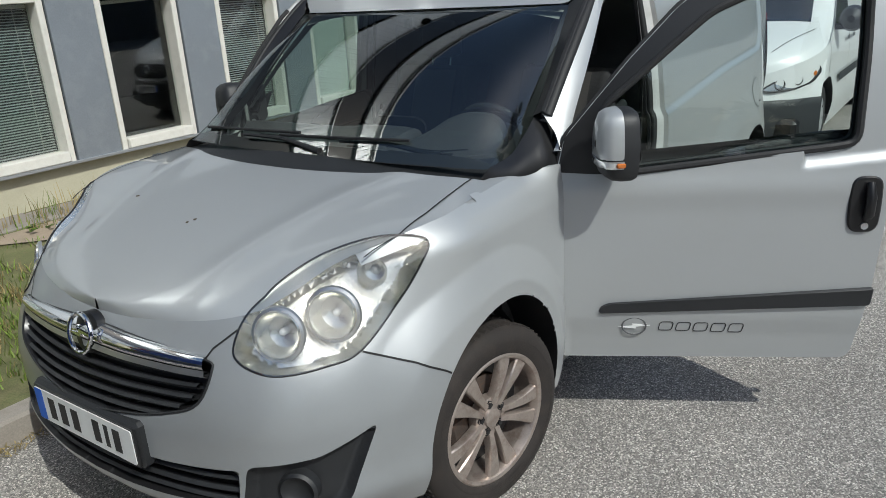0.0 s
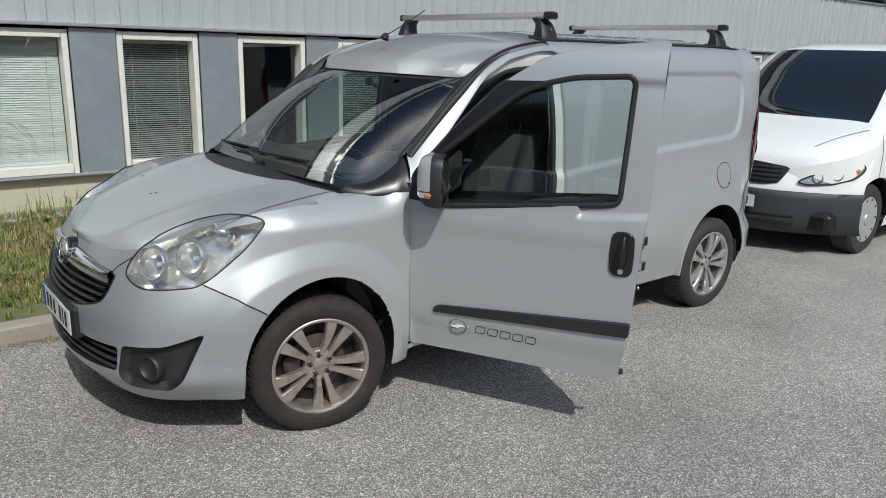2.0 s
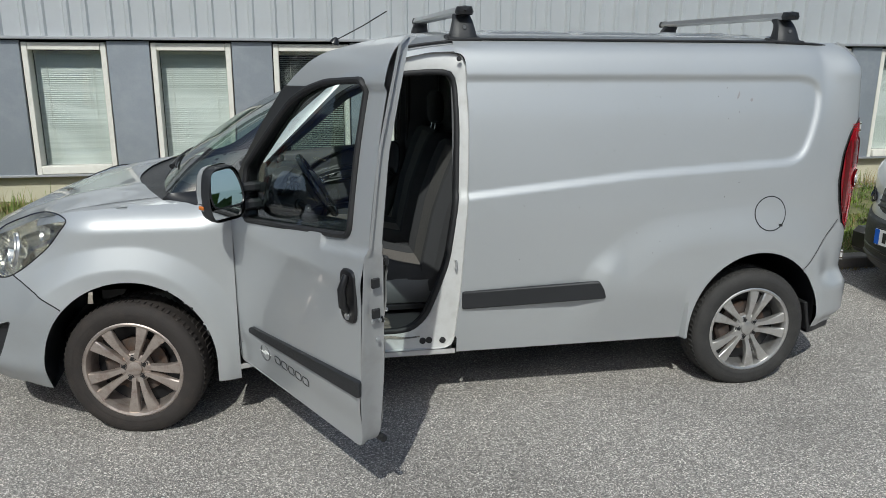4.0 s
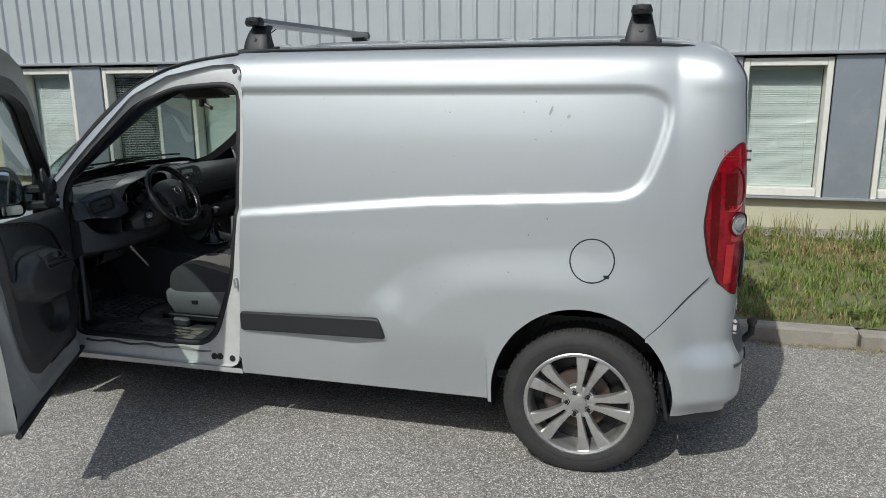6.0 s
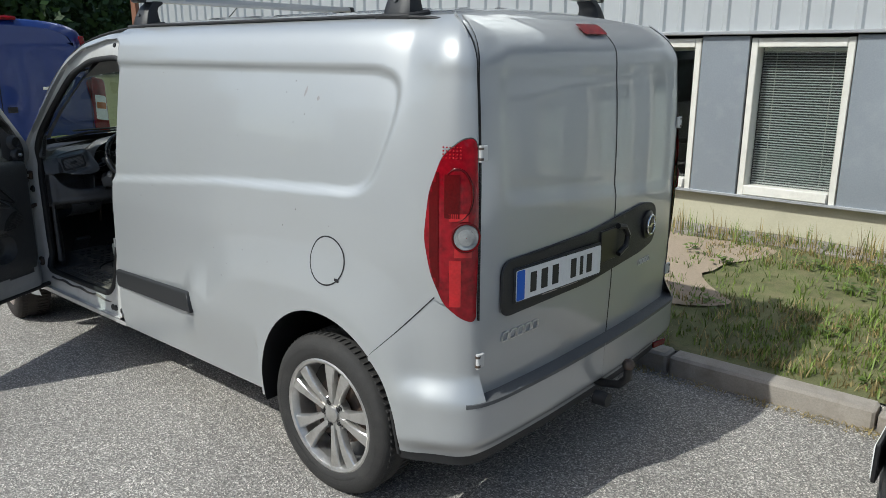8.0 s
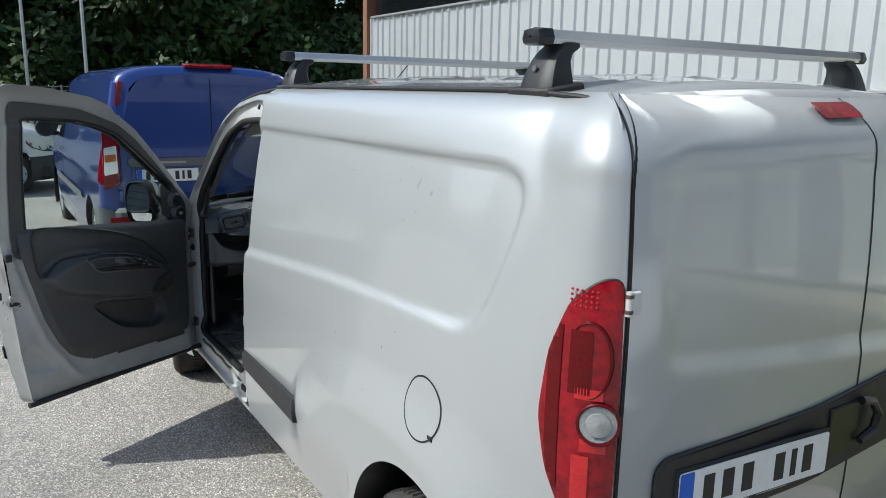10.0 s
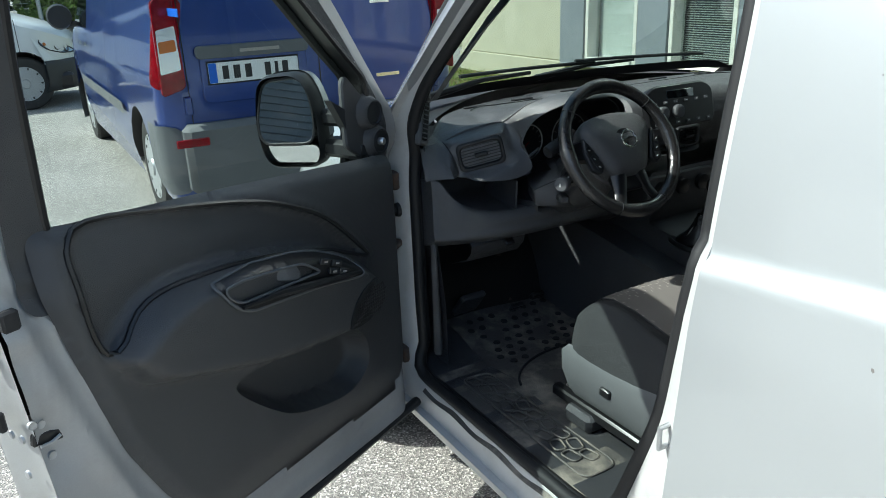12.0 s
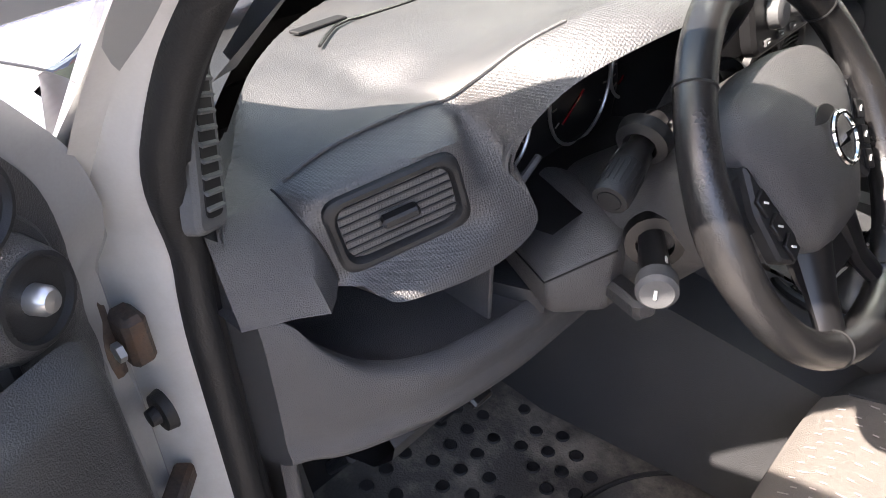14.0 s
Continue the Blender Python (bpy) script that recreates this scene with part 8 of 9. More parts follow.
for sy in (1, -1):
    a_, b_ = Vector((-.752, .405 + sy * .070, 1.083)), Vector((-.764, .405 + sy * .154, 1.052))
    ax_ = (b_ - a_).normalized()
    sm = Matrix.Translation(b_) @ ax_.to_track_quat("Z", "Y").to_matrix().to_4x4()
    st = part("stalk", Geo().lathe([(.011, -.105), (.012, -.062), (.0150, -.058), (.0160, -.040)], sm, 24), SATIN, column, "black control stalk")
    part("stalk_boot", Geo().lathe([(.026, -.082), (.024, -.070), (.016, -.066), (.012, -.072)], sm, 24), BLACK, st)
    part("stalk_end", Geo().lathe([(.0160, -.040), (.0166, -.039), (.0170, -.004), (.0155, .0), (.0110, .0005), (.0105, -.001), (.0100, .0012), (0, .0016)], sm, 28), BLACK, st, "knurled black stalk end")
    for k in range(20):
        a = 2 * math.pi * k / 20
        part("knurl", Geo().box((.0012, .0016, .026), sm @ pose(.0168 * math.cos(a), .0168 * math.sin(a), -.022, 0, 0, math.degrees(a)), .0003), BLACK, st)
    for k in range(4):
        a = math.radians(150 + 26 * k)
        part("stalk_mark", Geo().box((.0006, .0040, .0030), sm @ pose(.0157 * math.cos(a), .0157 * math.sin(a), -.049, 0, 0, math.degrees(a)), .0002), PLATE, st)
ign = part("ignition_lock", Geo().lathe([(.030, 0), (.028, .012), (.018, .014), (.017, .004), (0, .004)], Matrix.Translation((-.775, .485, .982)) @ pose(0, 0, 0, -90, 0, 30), 22), SATIN, column)
part("lever", Geo().tube([(-.770, .485, .990), (-.790, .515, .982), (-.806, .537, .974)], [.012, .0135, .0150], 14), SATIN, ign)
part("lever_writing", Geo().box((.0015, .008, .0035), pose(-.806, .523, .990, 0, 40, 28), .0003), PLATE, ign)
part("lever_end", Geo().lathe([(.015, -.014), (.019, -.010), (.019, .006), (.015, .010), (0, .010)], Matrix.Translation((-.812, .548, .976)) @ pose(0, 0, 0, -90, 0, 28), 20), GREYPL, ign, "grey knurled lever end")
part("lever_mark", Geo().box((.003, .001, .010), pose(-.816, .5585, .976, 0, 0, 28), .0003).box((.003, .001, .010), pose(-.810, .5585, .976, 0, 0, 28), .0003), PLATE, ign)
# fuse cover and knee panel
part("fuse_cover", Geo().sheet([[(x + .05 * (y - .62) * 0, y, z) for y in np.linspace(.715, .535, 6)] for x, z in ((-.626, .800), (-.636, .790), (-.630, .768), (-.60, .735), (-.52, .705))]).facing((-1, 0, -.3)), CARD, dash, "dark fuse box cover")
part("bonnet_pull", Geo().box((.02, .03, .012), pose(-.650, .60, .785, 0, -28, 0), .003), SATIN, dash)
# floor, mat, pedals, tunnel
part("cab_floor", Geo().sheet([[(x, y, z) for y in (-.80, -.3, .0, .3, .82)] for x, z in ((-1.72, .42), (-.9, .405), (-.55, .405), (-.33, .46), (-.18, .62), (-.16, .95))], flip=False), CARD, van, "dark cab floor")
part("tunnel", Geo().sheet([[(x, .10 + w * a, .42 + h * b) for a, b in ((-1, 0), (-.8, 1), (.8, 1), (1, 0))] for x, w, h in ((-.2, .20, .36), (-.6, .17, .30), (-1.0, .15, .22), (-1.7, .15, .20))]), CARD, van)
X, Yf = np.meshgrid(np.r_[np.linspace(-1.0, -.52, 30), np.linspace(-.5, -.33, 12)], np.linspace(.25, .66, 30), indexing="ij")
mz = np.interp(X, [-1.0, -.55, -.33], [.412, .412, .462]) + .004 * np.sin(X * 23) * np.cos(Yf * 19)
fm = tagged(new("floor_mat", mesh("floor_mat", Geo().sheet(np.stack([X, Yf, mz], -1)), MAT)), "muddy black rubber floor mat with round studs", "floor mat")
g = Geo()
for i in range(7):
    for j in range(8):
        x, y = -.66 + .04 * i, .30 + .042 * j + .02 * (i % 2)
        if (i + j) % 5 and y < .62:
            g.lathe([(.012, .0), (.010, .003), (0, .003)], pose(x, y, float(np.interp(x, [-1.0, -.55, -.33], [.412, .412, .462])) + .002, 0, -10 if x > -.5 else 0, 0), 12)
s_ = part("mat_studs", g, RUBBER, fm)
s_["kind"] = "stuff"
part("mat_ridge", Geo().tube([(-.83 + .16 * math.cos(a), .45 + .22 * math.sin(a), .417) for a in np.linspace(-1.3, 1.3, 24)], .004, 6), RUBBER, fm)
part("mat_blocks", hollow_blocks(pose(-.885, .56, .418, 0, 0, -75), 5, .022, .026, .006, .0022), CLOTHL, fm)
for y, x, z, w in ((.405, -.395, .425, .05), (.305, -.375, .435, .05), (.205, -.345, .445, .042)):
    pm = pose(x, y, z, 0, -38, 0)
    pd_ = part("pedal", Geo().box((.014, w, .085), pm, .005), RUBBER, van, "ribbed rubber pedal")
    for k in range(6):
        part("pedal_rib", Geo().box((.006, w * .9, .006), pm @ pose(-.009, 0, -.034 + k * .0135), .002), RUBBER, pd_)
    part("pedal_arm", Geo().tube([(x + .02, y, z + .03), (x + .09, y, z + .15), (x + .06, y, z + .33)], .010, 8), DARK_STEEL, pd_)
part("footrest", Geo().box((.02, .09, .18), pose(-.37, .58, .47, 0, -40, 0), .008), CARD, van)
# sill tread with cast pattern
X, Yf = np.meshgrid(np.linspace(-1.33, -.60, 40), np.linspace(.655, .872, 10), indexing="ij")
tz_ = .408 - .035 * step(.83, .872, Yf) + .004 * np.sin(X * 31)
tread = part("sill_tread", Geo().sheet(np.stack([X, Yf, tz_], -1)), MAT, van, "dirty black plastic sill tread")
for i in range(9):
    for j in range(2):
        o = round_loop([(-.022, -.014), (.022, -.016), (.024, .014), (-.020, .016)], .012, 3)
        m = pose(-.715 - i * .052 + .02 * j, .715 + j * .037, .413, 0, 0, 12 * (-1) ** i)
        part("tread_cell", Geo().tube([m @ Vector((a, b, 0)) for a, b in o], .0028, 5, True), MAT, tread)
part("tread_rim", Geo().tube([pose(-.925, .735, .413) @ Vector((a, b, 0)) for a, b in round_loop([(-.27, -.05), (.25, -.045), (.26, .045), (-.27, .05)], .03, 5)], .003, 5, True), MAT, tread)


def seat(y0, label):
    s = thing("seat", label, "car seat", (-1.2, y0, .42), "front seats")
    T = lambda x, y, z: (x, y0 + y, z)          # noqa: E731
    rows = []
    for x, z in ((-.958, .520), (-.925, .560), (-.908, .610), (-.905, .645), (-.915, .675), (-.94, .695), (-.98, .704), (-1.06, .700), (-1.16, .680), (-1.26, .656), (-1.36, .632), (-1.47, .620)):
        r = []
        for y in np.linspace(-.25, .25, 41):
            a = abs(y) / .25
            bol = (.034 * math.exp(-((a - .80) / .15) ** 2)) * float(step(-.90, -1.05, x)) - .075 * max(0., (a - .86) / .14) ** 2 * (1 if z > .64 else .3)
            r.append(T(x - .055 * a ** 3.5 * float(step(-1.15, -.95, x)), y, z + bol))
        rows.append(r)
    dark_ = np.array(rows)
    part("cushion", Geo().sheet(dark_, flip=True), CLOTH2, s, "dark cloth cushion with grey centre panel", 70)
    edge_ = dark_[3:, [0, -1]]
    for q in (0, 1):
        low_ = edge_[:, q] * (1, 1, 0) + (0, 0, .53)
        part("cushion_side", Geo().sheet(np.stack([edge_[:, q], edge_[:, q] * .4 + low_ * .6 + (0, .008 * (1 if q else -1), 0), low_], 1), flip=q == 0), CLOTH2, s)
    n_ = np.cross(np.gradient(dark_, axis=0), np.gradient(dark_, axis=1))
    n_ /= np.linalg.norm(n_, axis=-1)[..., None]
    n_ *= np.sign(n_[..., 2:3] + .2)
    inner_ = (dark_ + n_ * .0045)[4:, 9:32]
    part("centre_panel", Geo().sheet(inner_, flip=True), CLOTH, s, "grey cloth centre panel with pale woven dashes", 70)
    st = Geo()
    for k in range(16):
        for j in range(3):
            yy = -.105 + .0135 * k + .006 * (j % 2)
            col_, row_ = 9 + 22 * (yy + .115) / .23, 1.0 + .55 * j + .15 * (k % 2)
            a0 = inner_[int(row_), min(22, max(0, int(col_ - 9)))] * (1 - row_ % 1) + inner_[int(row_) + 1, min(22, max(0, int(col_ - 9)))] * (row_ % 1)
            st.box((.007 if (k + j) % 3 else .012, .0016, .0010), pose(a0[0], y0 + yy, a0[2] + .001, 0, 25 - 12 * j, 0), .0003)
    for sg in (-1, 1):
        for k in range(12):
            ci = 1 if sg < 0 else 21
            row_ = 1.8 + k * .28
            a0 = inner_[int(row_), ci] * (1 - row_ % 1) + inner_[int(row_) + 1, ci] * (row_ % 1)
            st.box((.010, .0018, .0010), pose(a0[0], a0[1] + .006 * (k % 2), a0[2] + .001, 0, 6, 0), .0003)
    part("stitch_pattern", st, CLOTHL, s)["kind"] = "stuff"
    for q in (0, 22):
        part("seam_piping", Geo().tube(inner_[1:, q], .0025, 6), CLOTH2, s)
    back = []
    for x, z, t in ((-1.40, .60, .05), (-1.42, .72, .06), (-1.47, .95, .06), (-1.54, 1.15, .055), (-1.585, 1.25, .05), (-1.62, 1.27, .0)):
        back.append([T(x + .035 * math.exp(-((abs(y) - .21) / .05) ** 2) - .10 * max(0, abs(y) - .235) / .03 * .5, y, z) for y in np.linspace(-.262, .262, 21)])
    part("backrest", Geo().sheet(back, flip=True), CLOTH2, s, "dark cloth backrest")
    part("back_panel", Geo().sheet(np.array(back)[:5, 5:16] + (.006, 0, 0), flip=True), CLOTH3, s)
    part("backrest_shell", Geo().sheet([[(x - d, y, z) for x, y, z in row] for row, d in zip(back, (.10, .11, .11, .09, .06, .0))]).sheet(np.stack([np.array(back)[:, 0], np.array(back)[:, 0] - (.1, 0, 0)])).sheet(np.stack([np.array(back)[:, -1], np.array(back)[:, -1] - (.1, 0, 0)])), CLOTH2, s)
    hr = []
    for z, w, d in ((1.31, .09, .03), (1.33, .125, .045), (1.40, .13, .05), (1.47, .12, .045), (1.50, .09, .02)):
        hr.append([T(-1.635 + d * math.cos(a), w * math.sin(a), z) for a in np.linspace(0, 6.283, 25)[:-1]])
    part("headrest", Geo().sheet(hr, close_v=True).add(hr[-1], [tuple(range(24))]), CLOTH2, s)
    for yy in (-.06, .06):
        part("headrest_post", Geo().tube([T(-1.61, yy, 1.22), T(-1.635, yy, 1.33)], .006, 8), CHROME, s)
    for sg in (1, -1):
        part("seat_base", Geo().sheet([[T(x + dx, sg * w, z) for x in (-.95, -1.0, -1.1, -1.2, -1.3, -1.42)] for w, z, dx in ((.246, .605, 0), (.260, .588, .012), (.264, .54, .004), (.262, .50, -.02), (.25, .475, -.03))], flip=sg < 0), GREYPL, s, "grey plastic seat base")
    part("seat_button", Geo().box((.035, .012, .022), pose(-1.108, y0 + .265, .545), .004), SATIN, s)
    for yy in (-.2, .245):
        part("seat_rail", Geo().box((.56, .03, .03), pose(-1.18, y0 + yy, .455), .005), SATIN, s)
    part("rail_foot", Geo().box((.10, .07, .05), pose(-1.02, y0 + .245, .43), .012), CARD, s)
    part("slide_bar", Geo().tube([T(-.95, -.15, .50), T(-.93, -.15, .47), T(-.93, .15, .47), T(-.95, .15, .50)], .008, 8), SATIN, s)
    return s


seat(.385, "driver's seat in dark cloth with a grey centre panel")
seat(-.40, "passenger seat in dark cloth with a grey centre panel")
# linings: headliner, far pillar, bulkhead, belt
part("headliner", Geo().sheet([[(x, y, z - .05 * (abs(y) / .68) ** 3) for y in np.linspace(-.68, .68, 15)] for x, z in ((-.90, 1.585), (-1.0, 1.655), (-1.12, 1.715), (-1.4, 1.765), (-1.74, 1.77))]), WPLASTIC, van, "pale cloth headlining")
for sy in (1, -1):
    part("sun_visor", Geo().box((.012, .40, .15), pose(-1.03, sy * .34, 1.610, 0, 62, 0), .006), WPLASTIC, van, "pale folded sun visor")
lin = np.array([(-.535, .755, 1.19), (-.615, .745, 1.27), (-.75, .725, 1.40), (-.95, .69, 1.57), (-1.2, .68, 1.69)])
for sy in (1, -1):
    a = lin * (1, sy, 1)
    b_ = a + np.array([(-.035, sy * .035, -.005), (-.05, sy * .055, -.02), (-.06, sy * .07, -.04), (-.06, sy * .065, -.05), (-.06, sy * .06, -.05)])
    part("pillar_trim", Geo().sheet(np.stack([a, (a + b_) / 2 + (-.012, -sy * .008, .0), b_], 1), flip=sy > 0), GREYPL, van, "dark grey pillar lining")
part("bulkhead", Geo().sheet([[(-1.73, y * w, z) for y in np.linspace(-1, 1, 8)] for z, w in ((.40, .82), (.8, .84), (1.05, .84), (1.35, .81), (1.6, .755), (1.70, .72), (1.77, .64))]), CARD, van, "dark cab bulkhead")
belt = part("seat_belt", Geo().box((.006, .048, 1.0), pose(-1.60, .77, 1.10, 4, 0, 0), .002), CLOTH2, van, "black seat belt")
part("belt_anchor", Geo().box((.03, .05, .07), pose(-1.585, .775, 1.52), .01), SATIN, belt)
part("b_post_lining", Geo().sheet([[(x, .80 - .06 * (z > 1.3), z) for x in (-1.50, -1.60, -1.72)] for z in (.42, .9, 1.3, 1.72)]), GREYPL, van)
part("b_post_lining", Geo().sheet([[(x, -.80 + .06 * (z > 1.3), z) for x in (-1.50, -1.60, -1.72)] for z in (.42, .9, 1.3, 1.72)]), GREYPL, van)

# ---- other vehicles in the street: built along +x from the tail at 0, then set in place ----
def car(name, label, paint, L, W, H, axles, top_pts, wheel_r, lower=None, belt=1.05, rc=.14, tail=.10, category="van", group="parked vans"):
    """A one-box or two-box car body with wheels; returns the thing, its side half-width and its roof line as functions."""
    t = thing(name, label, category, (0, 0, 0), group)
    top_f = curve([p[0] for p in top_pts], [p[1] for p in top_pts])
    tum = curve([.2, .5, .9, belt, 1.4, 1.75, 2.1], [.05, .0, .0, .02, .085, .15, .20])

    def plan(x):
        back, front = np.clip(x / tail, 0, 1), np.clip((L - x) / .75, 0, 1)
        return (.86 + .14 * (1 - (1 - back) ** 2) ** .5) * np.maximum((1 - (1 - front) ** 2.3) ** .5, .004)

    def half(x, z):
        return W / 2 * plan(np.asarray(x, float)) - tum(z)

    def over(x, y):
        """Height of the top skin."""
        zt, k = top_f(x), half(x, top_f(x) - rc)
        s = np.clip(np.abs(y) / k, 0, 1)
        return zt - rc * (1 - np.sqrt(np.clip(1 - s ** 5, 0, 1))) - .03 * s ** 2
    nose_xs = L - .75 * np.linspace(1, 0, 34) ** 2
    xs_c = np.r_[np.linspace(0, .12, 8), np.linspace(.16, L - .8, 60), nose_xs]
    side_rows, top_rows = [], []
    arches = [wheel_loop(a, wheel_r, wheel_r + .05, wheel_r + .07) for a in axles]
    zc = np.linspace(.22, 1, 34)
    X_, V_ = np.meshgrid(xs_c, zc, indexing="ij")

    def side_pos(x, v):
        z = .22 + (v - .22) / .78 * (top_f(x) - rc - .22)
        return np.stack([x, half(x, z), z], -1)
    to_v = lambda x, z: .22 + (z - .22) / np.maximum(top_f(x) - rc - .22, .05) * .78          # noqa: E731
    loops = [np.c_[a[:, 0], to_v(a[:, 0], np.maximum(a[:, 1], .0))] for a in arches]
    sg = grid_cut(np.r_[np.arange(0, L - .40, .03), L - .37 * np.linspace(1, 0, 24) ** 2], np.linspace(.22, 1, 60), side_pos, loops, lambda d, m: np.all([q > 0 for q in d], 0))
    for s in (1, -1):
        part("side", sg if s > 0 else sg.mirrored(), paint, t)
    ss = np.linspace(-1, 1, 41)
    X_, S_ = np.meshgrid(xs_c, ss, indexing="ij")
    Y_ = S_ * half(X_, top_f(X_) - rc)
    part("top", Geo().sheet(np.stack([X_, Y_, over(X_, Y_)], -1)), paint, t)
    for x, flip in ((0, False),):
        z = np.linspace(.22, 1, 40)
        ring = side_pos(np.full(40, x), z)
        rows = np.stack([np.c_[ring[:, 0], ring[:, 1] * k, ring[:, 2]] for k in np.linspace(1, -1, 21)], 0)
        cap = Geo().sheet(rows, flip=flip)
        yy_ = np.linspace(1, -1, 21) * half(x, float(top_f(x)) - rc)
        cap.sheet(np.stack([np.c_[np.full(21, x), yy_, np.full(21, float(top_f(x)) - rc)], np.c_[np.full(21, x), yy_, over(np.full(21, x), yy_)]]), flip=not flip)
        part("end_panel", cap, paint, t)
    part("underside", Geo().box((L - .3, W - .25, .2), pose(L / 2, 0, .32), .04), SATIN, t)
    for a, lp in zip(axles, arches):
        for s in (1, -1):
            arc = lp[1:-1]
            o = np.c_[arc[:, 0], s * half(arc[:, 0], arc[:, 1]), arc[:, 1]]
            part("wheel_arch", Geo().sheet(np.stack([o, o * (1, 0, 1) + (0, s * .45, 0)], 1)), SATIN, t)
            m = pose(a, s * (W / 2 - .085), wheel_r, -90 * s)
            w = part("wheel", Geo().lathe([(.19, .03), (wheel_r * .70, .045), (wheel_r - .02, .04), (wheel_r, .015), (wheel_r, -.13), (wheel_r - .02, -.15), (.15, -.15)], m, 40), TYRE, t)
            part("hubcap", Geo().lathe([(.215, .030), (.208, .042), (.17, .036), (.13, .046), (.06, .040), (.05, .052), (0, .054)], m, 36), STEELCAP, w, "grey wheel trim")
            holes = Geo()
            for k in range(10):
                holes.box((.026, .020, .006), m @ pose(0, 0, 0, 0, 0, 36 * k) @ pose(.188, 0, .039), .003)
            part("trim_slots", holes, SATIN, w)["kind"] = "stuff"
    return t, half, over, top_f


def side_patch(t, name, loop, half, mat, lift=.005, sides=(1, -1), label=""):
    o = np.asarray(loop, float)
    for s in sides:
        xs2, zs2 = np.arange(o[:, 0].min() - .03, o[:, 0].max() + .03, .03), np.arange(o[:, 1].min() - .03, o[:, 1].max() + .03, .03)
        g = grid_cut(xs2, zs2, lambda x, z: np.stack([x, s * (half(x, z) + lift), z], -1), [o], lambda d, m: d[0] < 0)
        part(name, g, mat, t, label)


def end_patch(t, name, loop, x, mat, label="", depth=.006):
    """A slab on the tail (x small) or nose, outline in (y, z)."""
    s = -1 if x < 1 else 1
    m = Matrix(((0, 0, s, x), (1, 0, 0, 0), (0, 1, 0, 0), (0, 0, 0, 1)))
    return part(name, Geo().plate(loop, depth, m, min(.004, depth / 3)), mat, t, label)


def top_patch(t, name, x0, x1, y0f, over, mat, lift=.006, label=""):
    rows = []
    for k in np.linspace(0, 1, 20):
        x = x0 + (x1 - x0) * k
        yy_ = np.linspace(-y0f(k), y0f(k), 24)
        xx_ = x - .10 * (yy_ / 1.) ** 2 * 1.2
        rows.append(np.c_[xx_, yy_, over(xx_, yy_) + lift])
    return part(name, Geo().sheet(np.array(rows), flip=x1 < x0), mat, t, label)


VITO_TOP = [(0, 1.84), (.06, 1.90), (.5, 1.92), (2.6, 1.91), (2.95, 1.87), (3.2, 1.74), (3.5, 1.50), (3.80, 1.26), (3.95, 1.19), (4.3, 1.07), (4.52, .98), (4.64, .90), (4.70, .80)]


DARKBUMP = material("dark_bumper_plastic", (.030, .033, .036), .55, 0, .12, (5, 300), .2, 500)
LAMPGREY = material("van_lamp", (.30, .32, .34), .14, .75, .35, (26, 120), .5, 40, coat=1.)


